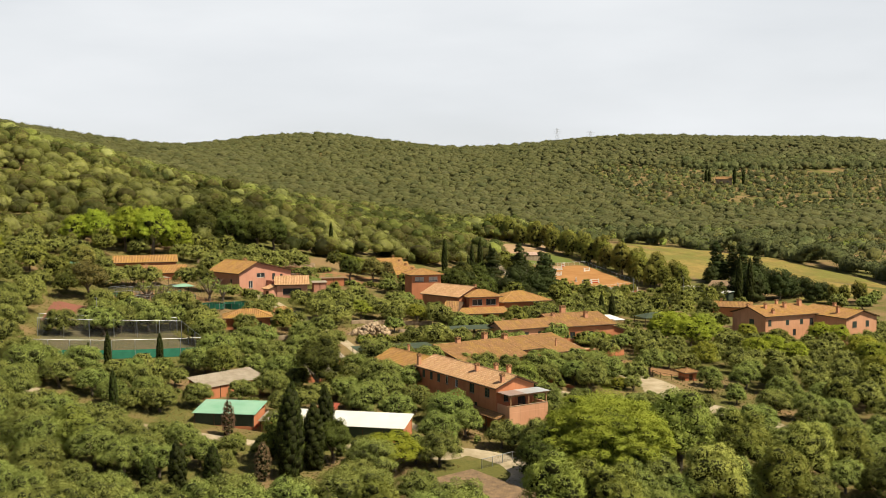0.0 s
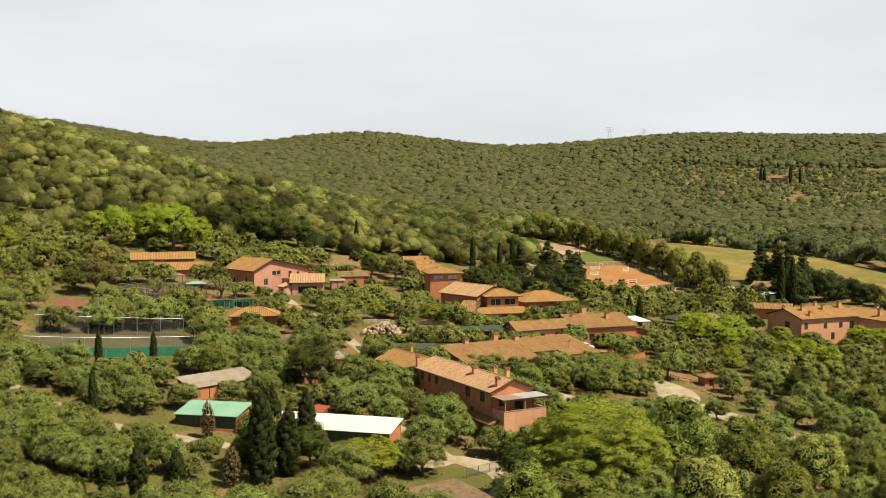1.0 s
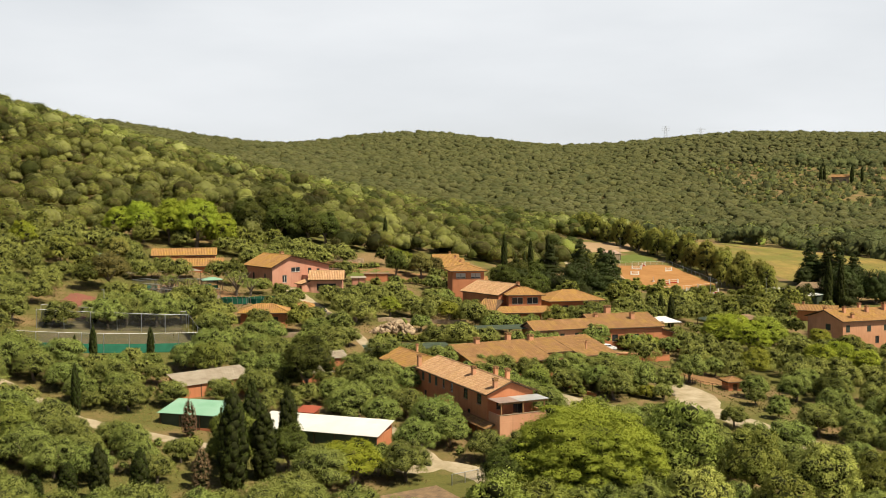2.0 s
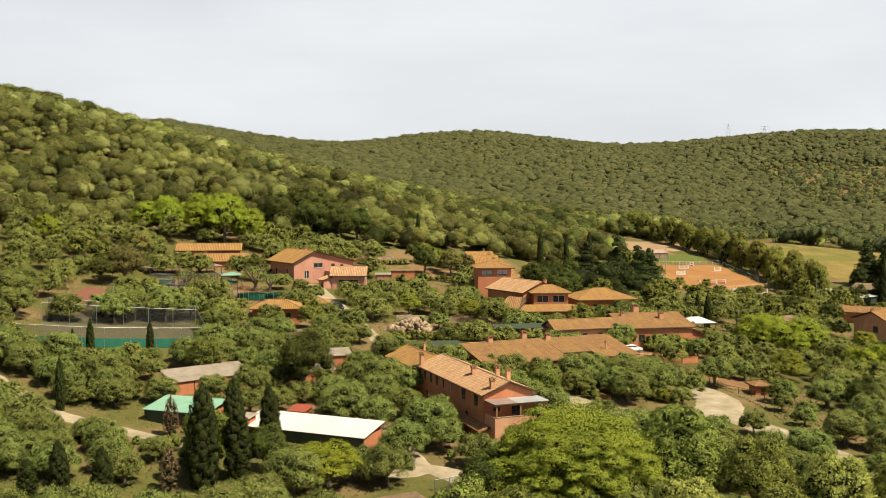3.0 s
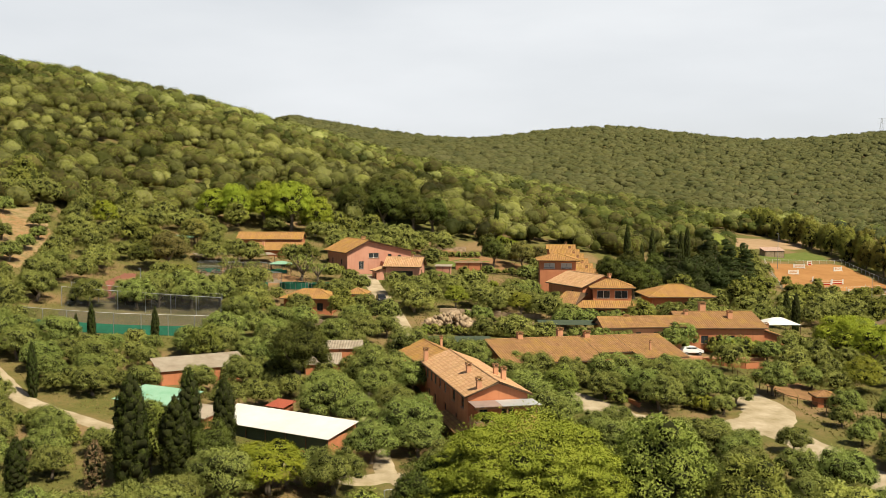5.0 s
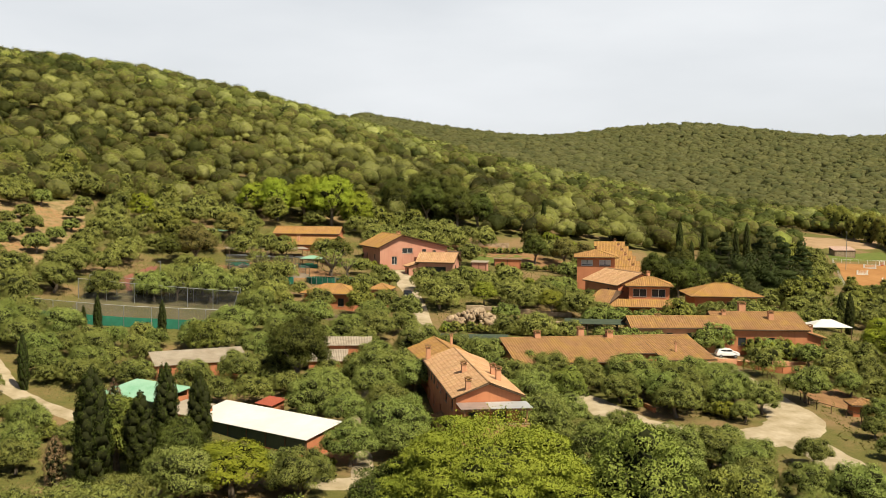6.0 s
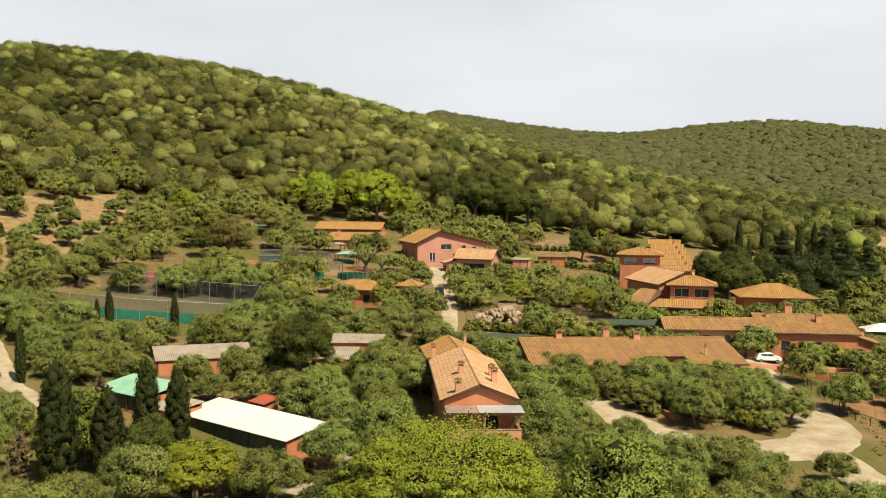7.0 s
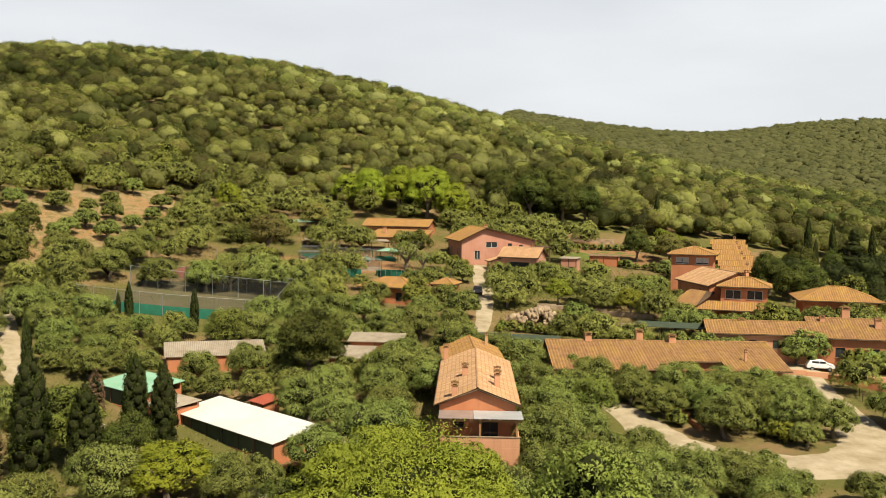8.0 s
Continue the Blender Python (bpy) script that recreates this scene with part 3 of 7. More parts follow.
def chimney_parts(house, x, y, z, h, s=0.6, mat=None):
    c = new("chimney")
    c.parent = house
    c.matrix_local = pose(x, y, z)
    part("shaft", boxes((-s / 2, s / 2, -s / 2, s / 2, 0, h, 0.02)), mat or PEACH, c)
    part("collar", boxes((-s / 2 - 0.07, s / 2 + 0.07, -s / 2 - 0.07, s / 2 + 0.07, h, h + 0.1, 0.02)), TILE_OLD, c)
    q = s / 2 - 0.02
    for sx in (-1, 1):
        for sy in (-1, 1):
            part("vent_post", boxes((sx * q - 0.07, sx * q + 0.07, sy * q - 0.07, sy * q + 0.07, h + 0.1, h + 0.32)), mat or PEACH, c)
    part("cap", boxes((-s / 2 - 0.1, s / 2 + 0.1, -s / 2 - 0.1, s / 2 + 0.1, h + 0.32, h + 0.4, 0.02), (-s / 4, s / 4, -s / 4, s / 4, h + 0.4, h + 0.5, 0.02)), TILE_OLD, c)


def house(label, x, y, turn, L, W, base, eave, ridge, roof="gable", over=0.5, walls=None, tile=None, windows=(), chimneys=(), ridge_y=0.0, name="house", group="", ends=None, notch=None):
    """A house with its footprint's centre at x, y and its length turned from +x. eave: height of the roof's lower edge; ridge: of its top."""
    walls, tile = walls or ORANGE, tile or TILE
    root = thing(name, label, "house" if name == "house" else name.replace("_", " "), pose(x, y, base, 0, 0, turn), group)
    E, R = eave - base, ridge - base
    hx, hy = L / 2, W / 2
    ex, ey = hx + (over if ends is None else ends), hy + over
    slope_f = (R - E) / (ey + ridge_y) if roof != "mono" else (R - E) / (2 * ey)
    slope_b = (R - E) / (ey - ridge_y) if roof != "mono" else 0
    top_f = E + slope_f * over - 0.16
    top_b = (E + slope_b * over if roof != "mono" else R - slope_f * over) - 0.16
    frames = {
        "F": (pose(-hx, -hy, 0), L, top_f),
        "B": (pose(hx, hy, 0, 0, 0, 180), L, top_b),
        "L": (pose(-hx, hy - 0.3, 0, 0, 0, -90), W - 0.6, min(top_f, top_b)),
        "R": (pose(hx, -hy + 0.3, 0, 0, 0, 90), W - 0.6, min(top_f, top_b)),
    }
    for side, (m, length, top) in frames.items():
        mine = [w for w in windows if w[0] == side]
        holes = [(w[1], w[1] + w[3], w[2] - base, w[2] - base + w[4]) for w in mine]
        ob = part("wall", wall_mesh("wall", length, 0, top, holes, walls), None, root)
        ob.matrix_local = m
        for w in mine:
            if len(w) > 5 and w[5] == "open":
                continue
            window_parts(root, m @ pose(w[1], 0, w[2] - base), w[3], w[4], w[5] if len(w) > 5 else "dark")
    # gable triangles
    if roof in ("gable", "mono"):
        t0 = min(top_f, top_b)
        for sx in (-1, 1):
            bm = bmesh.new()
            prof = [(-hy + 0.31, t0), (hy - 0.31, t0), (hy - 0.31, top_b - 0.02), (ridge_y, R - 0.2), (-hy + 0.31, top_f - 0.02)] if roof == "gable" else [(-hy + 0.31, t0), (hy - 0.31, t0), (hy - 0.31, top_b - 0.02), (-hy + 0.31, top_f - 0.02)]
            clean = [p for i, p in enumerate(prof) if i == 0 or abs(p[0] - prof[i - 1][0]) + abs(p[1] - prof[i - 1][1]) > 0.03]
            xs = (sx * hx, sx * (hx - 0.3))
            rings = [[bm.verts.new((xx, py, pz)) for py, pz in clean] for xx in xs]
            n = len(clean)
            bm.faces.new(rings[0])
            bm.faces.new(rings[1][::-1])
            for k in range(n):
                bm.faces.new((rings[0][k], rings[1][k], rings[1][(k + 1) % n], rings[0][(k + 1) % n]))
            bmesh.ops.recalc_face_normals(bm, faces=bm.faces)
            part("gable", bm, walls, root)
    P = lambda px, py, pz: (px, py, pz)  # noqa: E731
    if roof == "gable":
        cuts = [(-ex, ex, 0.0)] if not notch else [(-ex, notch[0], 0.0), (notch[0], notch[1], notch[2]), (notch[1], ex, 0.0)]
        for c0, c1, back in cuts:
            part("roof_slope", tile_plane("roof_slope", P(c0, -ey + back, E + back * slope_f), P(c1, -ey + back, E + back * slope_f), P(c1, ridge_y, R), P(c0, ridge_y, R), tile), None, root)
        if notch:
            part("porch_wall", boxes((notch[0], notch[1], -ey + notch[2] + 0.5, -ey + notch[2] + 0.75, 0, E + notch[2] * slope_f - 0.1)), walls, root)
            for c0 in notch[:2]:
                part("porch_wall", boxes((c0 - 0.12, c0 + 0.12, -hy + 0.31, -ey + notch[2] + 0.5, 0, E + 0.1)), walls, root)
        part("roof_slope", tile_plane("roof_slope", P(ex, ey, E), P(-ex, ey, E), P(-ex, ridge_y, R), P(ex, ridge_y, R), tile), None, root)
        part("ridge_tiles", ridge_mesh("ridge_tiles", (-ex, ridge_y, R + 0.03), (ex, ridge_y, R + 0.03), tile), None, root)
    elif roof == "mono":
        part("roof_slope", tile_plane("roof_slope", P(-ex, -ey, E), P(ex, -ey, E), P(ex, ey, R), P(-ex, ey, R), tile), None, root)
    else:
        k = max(ex - ey, 0.01)
        A, B = (-k, 0, R), (k, 0, R)
        part("roof_slope", tile_plane("roof_slope", P(-ex, -ey, E), P(ex, -ey, E), B, A, tile), None, root)
        part("roof_slope", tile_plane("roof_slope", P(ex, ey, E), P(-ex, ey, E), A, B, tile), None, root)
        part("roof_slope", tile_plane("roof_slope", P(ex, -ey, E), P(ex, ey, E), B, B, tile), None, root)
        part("roof_slope", tile_plane("roof_slope", P(-ex, ey, E), P(-ex, -ey, E), A, A, tile), None, root)
        for q, corner in ((A, (-ex, -ey)), (A, (-ex, ey)), (B, (ex, -ey)), (B, (ex, ey))):
            part("hip_tiles", ridge_mesh("hip_tiles", (*corner, E + 0.04), (q[0], q[1], R + 0.05), tile), None, root)
        if k > 0.3:
            part("ridge_tiles", ridge_mesh("ridge_tiles", (A[0], 0, R + 0.05), (B[0], 0, R + 0.05), tile), None, root)
    for c in chimneys:
        cx, cy, top = c[:3]
        if roof == "gable":
            zr = R - (slope_b if cy > ridge_y else slope_f) * abs(cy - ridge_y)
        elif roof == "mono":
            zr = E + slope_f * (cy + ey)
        else:
            zr = R - slope_f * max(abs(cy), abs(cx) - max(ex - ey, 0))
        z0 = min(zr - 0.25, R)
        chimney_parts(root, cx, cy, z0, top - base - z0 - 0.5, *(c[3:]))
    # gutter along the front eave
    bm = rod(bmesh.new(), (-ex, -ey - 0.06, E - 0.08), (ex, -ey - 0.06, E - 0.08), 0.06, n=6)
    part("gutter", bm, WOOD, root)
    return root


def sheet_roof(bm, x0, x1, y0, y1, z0, z1, thick=0.05, wave=0.0):
    """A sheet roof from the low edge y0 at z0 to the high edge y1 at z1, corrugated if wave > 0."""
    n = max(1, int((x1 - x0) / wave) * 2) if wave else 1
    top, low = [], []
    for i in range(n + 1):
        x = x0 + (x1 - x0) * i / n
        d = 0.05 * (i % 2) if wave else 0.0
        top.append((bm.verts.new((x, y0, z0 + d)), bm.verts.new((x, y1, z1 + d))))
        low.append((bm.verts.new((x, y0, z0 - thick + d)), bm.verts.new((x, y1, z1 - thick + d))))
    for i in range(n):
        bm.faces.new((top[i][0], top[i + 1][0], top[i + 1][1], top[i][1]))
        bm.faces.new((low[i][1], low[i + 1][1], low[i + 1][0], low[i][0]))
        bm.faces.new((low[i][0], low[i + 1][0], top[i + 1][0], top[i][0]))
        bm.faces.new((top[i][1], top[i + 1][1], low[i + 1][1], low[i][1]))
    bm.faces.new((low[0][0], top[0][0], top[0][1], low[0][1]))
    bm.faces.new((low[n][1], top[n][1], top[n][0], low[n][0]))
    return bm


def shed(label, x, y, turn, L, W, base, low, high, roofmat, wallmat, wave=0.0, open_front=False, tarp=None, name="shed", over=0.3):
    root = thing(name, label, name.replace("_", " "), pose(x, y, base, 0, 0, turn))
    hx, hy = L / 2, W / 2
    part("roof", sheet_roof(bmesh.new(), -hx - over, hx + over, -hy - over, hy + over, low - base, high - base, 0.06, wave), roofmat, root)
    zl, zh = low - base - 0.08, high - base - 0.08
    if wallmat:
        hw = zl * (0.45 if tarp else 1.0)
        part("wall", boxes((-hx, hx, -hy, -hy + 0.2, 0, hw)), wallmat, root)
        part("wall", boxes((-hx, hx, hy - 0.2, hy, 0, zh - 0.05)), wallmat, root)
        for s in (-1, 1):
            part("wall", boxes((min(s * hx, s * (hx - 0.2)), max(s * hx, s * (hx - 0.2)), -hy + 0.2, hy - 0.2, 0, hw if tarp else zl)), wallmat, root)
        if tarp:
            part("tarpaulin", boxes((-hx + 0.02, hx - 0.02, -hy + 0.05, -hy + 0.09, hw, zl)), tarp, root, "tarpaulin hung as a side wall")
            part("end_wall", boxes((hx - 0.15, hx - 0.05, -hy + 0.2, hy - 0.2, hw, zl)), wallmat, root)
    n = max(2, int(L / 3.0))
    for i in range(n + 1):
        px = -hx + 0.1 + (L - 0.2) * i / n
        part("post", boxes((px - 0.06, px + 0.06, -hy - 0.08, -hy - 0.005, 0, zl)), WOOD, root)
        part("post", boxes((px - 0.06, px + 0.06, hy + 0.005, hy + 0.08, 0, zh)), WOOD, root)
    return root


# ----- the long two-storey house with the terrace -----
MH = (21.8, 170.6, -63.6)
house("long two-storey terracotta house with pale tiled roof", *MH, 24.8, 7.6, -1.6, 6.3, 7.95, windows=[
    ("F", 24.8 - 23.2, 4.55, 0.85, 1.35, "shut"), ("F", 24.8 - 20.6, 4.55, 0.85, 1.35, "shut"), ("F", 24.8 - 18.1, 4.55, 0.85, 1.35, "shut"),
    ("F", 24.8 - 15.5, 4.5, 0.95, 1.4, "light"), ("F", 24.8 - 12.4, 4.5, 0.95, 1.35, "light"), ("F", 24.8 - 7.9, 4.35, 1.5, 1.55, "grid"), ("F", 24.8 - 3.4, 4.35, 1.5, 1.55, "grid"),
    ("F", 24.8 - 12.4, 1.6, 1.0, 1.4, "dark"), ("F", 24.8 - 6.5, 1.6, 1.0, 1.4, "dark"), ("F", 24.8 - 18.5, 1.6, 1.0, 1.4, "dark"), ("F", 24.8 - 22.5, 1.6, 1.0, 1.4, "dark"),
    ("R", 4.0, 2.95, 1.6, 2.1, "dark"), ("R", 1.2, 3.9, 1.0, 1.2, "grid"),
    ("B", 4, 4.4, 1.0, 1.4, "shut"), ("B", 10, 4.4, 1.0, 1.4, "shut"), ("B", 16, 4.4, 1.0, 1.4, "shut")],
    chimneys=[(3.1, -1.3, 8.9), (7.7, 2.1, 9.0), (3.8, 2.2, 8.7), (12.0, -2.3, 8.6), (-12.2, -3.7, 8.6)])
house("lower rear wing of the long terracotta house", 12.35, 188.8, -60.2, 14.6, 7.2, -0.5, 5.6, 7.35, tile=TILE_OCHRE, ends=0.0,
             windows=[("F", 3, 4.0, 0.9, 1.2, "shut"), ("F", 8, 4.0, 0.9, 1.2, "shut"), ("F", 5, 1.4, 0.9, 1.2, "dark")], chimneys=[(-4.5, 2.2, 8.3, 0.35)])


def terrace():
    """The walled terrace at the house's end with its pergola roof, and the low lean-to roof along the foot of the wall."""
    t = thing("terrace", "raised terrace with peach parapet and pergola roof", "terrace", pose(*MH[:2], -1.6, 0, 0, MH[2]))
    x0, x1, y0, y1, zf = 12.42, 15.8, -3.6, 4.1, 4.4
    part("base", boxes((x0, x1, y0, y1, 0, zf, 0.03)), PEACH, t)
    for r in ((x1 - 0.2, x1, y0, y1, zf + 0.001, zf + 1.0), (x0, x1 - 0.2, y0, y0 + 0.2, zf + 0.001, zf + 1.0), (x0, x1 - 0.2, y1 - 0.2, y1, zf + 0.001, zf + 1.0)):
        part("parapet", boxes(r), PEACH, t)
    part("coping", boxes((x1 - 0.26, x1 + 0.06, y0 - 0.05, y1 + 0.05, zf + 1.0, zf + 1.06)), STONE, t)
    for py in (y0 + 0.3, (y0 + y1) / 2, y1 - 0.3):
        part("post", boxes((x1 - 0.18, x1 - 0.02, py - 0.09, py + 0.09, zf + 1.06, 6.9)), PALEWOOD, t)
    part("beam", boxes((x1 - 0.2, x1, y0 - 0.2, y1 + 0.2, 6.9, 7.1)), PALEWOOD, t)
    for k in range(9):
        py = y0 + 0.1 + (y1 - y0 - 0.2) * k / 8
        bm = bmesh.new()
        box(bm, x0, x1 + 0.35, py - 0.05, py + 0.05, 7.11, 7.24)
        part("rafter", bm, PALEWOOD, t)
    part("sheet", boxes((x0 + 0.05, x1 + 0.3, -0.4, y1 + 0.3, 7.25, 7.29)), GREYSHEET, t, "pale translucent roof sheet")
    part("sheet", boxes((x0 + 0.05, x1 + 0.3, y0 - 0.2, -0.45, 7.25, 7.28)), DULLSHEET, t, "dull translucent corrugated roof sheet")
    part("table", boxes((13.5, 14.9, -0.4, 0.4, zf + 0.7, zf + 0.75), (14.1, 14.3, -0.1, 0.1, zf, zf + 0.7)), PALEWOOD, t)
    lean = tile_plane("lean_to_roof", (2.0, -5.4, 3.4), (14.8, -5.4, 3.4), (14.8, -3.82, 4.0), (2.0, -3.82, 4.0), TILE_OLD)
    part("lean_to_roof", lean, None, t)
    for k in range(5):
        part("lean_to_post", boxes((2.2 + k * 3.1, 2.4 + k * 3.1, -5.3, -5.1, 0, 3.3)), WOOD, t)


terrace()

# ----- the long low house with the recessed porch -----
house("long low terracotta house with weathered brown tiles", 33.1, 205.8, 27.9, 29.5, 13.0, 0.0, 4.45, 6.65, tile=TILE_OLD, ridge_y=3.6, over=1.0, notch=(1.2, 7.2, 3.2),
    windows=[("F", 0.8, 1.0, 3.4, 2.9, "open"), ("F", 5.0, 1.0, 3.4, 2.9, "open"), ("F", 9.4, 1.0, 4.2, 2.9, "open"), ("F", 16.2, 1.0, 5.4, 2.9, "open"), ("F", 24, 2.0, 1.2, 1.5, "dark")],
    chimneys=[(-9.6, 3.6, 7.9, 0.9), (-2.2, 4.4, 8.3, 0.95), (2.2, 3.2, 7.8, 0.95), (10.5, -4, 6.9, 0.25)])


def low_wall():
    """The terracotta garden wall that steps down from the low house."""
    w = thing("garden_wall", "stepped terracotta garden wall along the drive", "garden wall", pose(34.2, 201.0, -1.2))
    pts = [(0, 0, 4.0), (2.2, -4, 3.6), (4.6, -8, 2.9), (6.9, -11.5, 2.3), (9.2, -15, 1.9)]
    for (ax, ay, ah), (bx, by, bh) in zip(pts[:-1], pts[1:]):
        ln, an = math.hypot(bx - ax, by - ay), math.degrees(math.atan2(by - ay, bx - ax))
        ob = part("wall", boxes((0, ln, -0.15, 0.15, -1.0, bh, 0.02)), ORANGE, w)
        ob.matrix_local = pose(ax, ay, 0, 0, 0, an)
        ob = part("coping", boxes((0, ln, -0.2, 0.2, bh + 0.001, bh + 0.08)), TILE_OLD, w)
        ob.matrix_local = pose(ax, ay, 0, 0, 0, an)


low_wall()


def yard_wall():
    """The low wall between the parking yard and the soil plot."""
    w = thing("yard_wall", "low terracotta wall round the parking yard", "garden wall", pose(53.0, 222.6, at(53.0, 222.6)))
    pts = [(0, 0), (3.4, -1.2), (7.2, -1.6), (10.6, 0.6)]
    for k, ((ax, ay), (bx, by)) in enumerate(zip(pts[:-1], pts[1:])):
        ln, an = math.hypot(bx - ax, by - ay), math.degrees(math.atan2(by - ay, bx - ax))
        for nm, r, m in (("wall", (0.02, ln - 0.02, -0.14, 0.14, -1.2, 0.7 - 0.12 * k, 0.02), ORANGE), ("coping", (0.02, ln - 0.02, -0.19, 0.19, 0.701 - 0.12 * k, 0.78 - 0.12 * k), TILE_OLD)):
            part(nm, boxes(r), m, w).matrix_local = pose(ax, ay, 0, 0, 0, an)


yard_wall()

# ----- the middle houses and carport -----
house("low peach house with weathered tiled roof", 41.5, 230.2, 22, 15.5, 6.5, 1.5, 6.3, 7.9, walls=PEACH, tile=TILE_OLD,
      windows=[("F", 2.5, 4.2, 1.0, 1.2, "shut"), ("F", 6.0, 4.2, 1.0, 1.2, "shut"), ("F", 9.5, 4.2, 1.0, 1.2, "shut"), ("F", 12.5, 4.2, 1.0, 1.2, "shut")], chimneys=[(-2.4, 0.3, 8.4, 0.85)])
house("broad low terracotta house with brown tiled roof", 55.5, 239.0, 16, 15, 12.5, 0.5, 5.9, 8.0, tile=TILE_OLD,
      windows=[("F", 3, 3.0, 1.4, 1.5, "dark"), ("F", 8, 3.0, 1.4, 1.5, "dark")], chimneys=[(-1.6, 3.0, 9.9, 1.2), (2.4, -1.5, 8.8, 0.9), (-5.5, 0.5, 8.7, 0.7)], ridge_y=2.0)
house("low side wing with weathered tiled roof", 65.6, 241.2, 106, 9.0, 5.4, 0.3, 3.5, 5.5, "mono", tile=TILE_OLD, name="lean_to", chimneys=[(-2.6, 1.4, 6.6, 0.7)], windows=[("F", 2.0, 1.2, 1.4, 1.6, "dark"), ("F", 5.6, 1.2, 1.4, 1.6, "dark")])
shed("open carport with flat dark green roof", 28.5, 229.0, 12, 11, 5, 2.4, 6.4, 6.6, NETDARK, None, name="carport")
shed("long open pergola with dark green sheet roof", 9.5, 205.0, 14, 16, 5.5, 1.6, 5.9, 6.1, NETDARK, None, name="pergola")

# ----- the tower house -----
house("square terracotta tower with hipped tiled roof", 20.9, 273.2, 10, 8.2, 8.0, 3.0, 15.5, 16.9, "hip", 0.8, tile=TILE_OCHRE,
      windows=[("F", 0.9, 13.6, 2.5, 1.3, "curtain"), ("F", 4.8, 13.6, 2.5, 1.3, "curtain"), ("R", 2.0, 13.6, 2.2, 1.3, "curtain"), ("F", 3.4, 9.5, 1.2, 1.3, "dark")])
house("terracotta wing with wide gabled tiled roof", 28.6, 262.0, -52, 14, 10.5, 3.0, 10.9, 13.3,
      windows=[("F", 9.5, 9.0, 0.9, 1.0, "dark"), ("F", 4, 6.0, 1.0, 1.4, "dark"), ("R", 2, 9.0, 1.0, 1.2, "dark")], chimneys=[(4.2, 3.4, 13.6)])
house("terracotta belvedere block with hipped tiled roof", 34.6, 255.2, 10, 8.0, 6.0, 2.5, 11.1, 12.6, "hip", 0.8, tile=TILE_OCHRE,
      windows=[("F", 0.8, 8.9, 2.7, 1.6, "light"), ("F", 4.5, 8.9, 2.7, 1.6, "light"), ("F", 1.2, 4.0, 2.2, 2.3, "dark"), ("F", 4.6, 4.0, 2.2, 2.3, "dark")])


def porch_skirt():
    t = thing("porch", "ochre tiled porch roof round the belvedere block", "porch", pose(34.6, 255.2, 2.5, 0, 0, 10))
    part("porch_roof", tile_plane("porch_roof", (-8.5, -6.8, 4.7), (5.6, -6.8, 4.7), (5.6, -3.05, 5.9), (-8.5, -3.05, 5.9), TILE_OCHRE), None, t)
    part("porch_roof", tile_plane("porch_roof", (5.62, -4.2, 4.5), (5.62, 3.0, 4.5), (4.02, 3.0, 5.3), (4.02, -4.2, 5.3), TILE), None, t)
    part("porch_roof", tile_plane("porch_roof", (-12.5, -5.2, 5.5), (-8.0, -6.5, 5.2), (-5.0, -2.2, 7.4), (-9.5, -0.8, 7.7), TILE_OLD), None, t)
    for k in range(5):
        x = -8.0 + k * 3.2
        part("pillar", boxes((x - 0.2, x + 0.2, -6.5, -6.1, 0, 4.55)), ORANGE, t)
    part("back_wall", boxes((-8.3, -4.1, -3.3, -3.05, 0, 5.6)), ORANGE, t)


porch_skirt()
house("low pavilion with broad hipped ochre roof", 47.9, 276.2, 16, 13.2, 10, 2.0, 7.7, 10.0, "hip", 1.2, tile=TILE_OCHRE, windows=[("F", 3, 4.9, 1.6, 1.6, "dark"), ("F", 8, 4.9, 1.6, 1.6, "dark")])

for k in range(6):
    rx, ry, rz = 22.2 - 1.75 * k, 309.0 + 5.6 * k, 0.98 * k
    house("small row house with tiled roof stepping up the slope", rx + 0.9, ry, 10, 8.0, 4.4, at(rx, ry) - 2.0, 9.5 + rz, 10.7 + rz, tile=TILE_OCHRE, name="row_house", group="row houses on the slope",
          windows=[("R", 1.6, 7.4 + rz, 1.2, 1.3, "dark")], chimneys=[(1.6, 0.6, 11.7 + rz, 0.6)], over=0.4)

# ----- the pink house -----
house("salmon pink house with broad low-pitched gable", -26.0, 276.2, -50, 13.4, 16.8, 9.6, 16.6, 19.5, walls=SALMON, tile=TILE_OCHRE, over=0.8, ridge_y=-3.2,
      windows=[("R", 2.6, 12.6, 1.3, 1.9, "light"), ("R", 5.2, 15.2, 2.6, 1.2, "light"), ("R", 10.2, 14.4, 1.0, 1.7, "dark"), ("R", 12.8, 14.4, 0.9, 1.4, "dark"), ("F", 3, 13.2, 0.9, 1.7, "dark"), ("F", 9, 13.6, 0.9, 1.3, "dark")], chimneys=[(-1.5, -1.0, 20.2, 0.8)])
house("small salmon annex with tiled roof and wide window", -14.6, 268.5, 4, 8.0, 6.4, 8.6, 13.6, 15.6, walls=SALMON, over=0.6, windows=[("F", 1.6, 10.9, 4.8, 1.7, "dark"), ("R", 2, 11.2, 1.2, 1.6, "dark")], chimneys=[(1.5, 0.8, 16.4, 0.45)])
house("small tiled entrance porch of the pink house", -20.2, 265.6, -50, 2.6, 2.4, 9.2, 12.6, 13.5, "mono", 0.4, walls=SALMON, name="entrance_porch", windows=[("F", 1.0, 9.9, 1.2, 2.2, "door")])


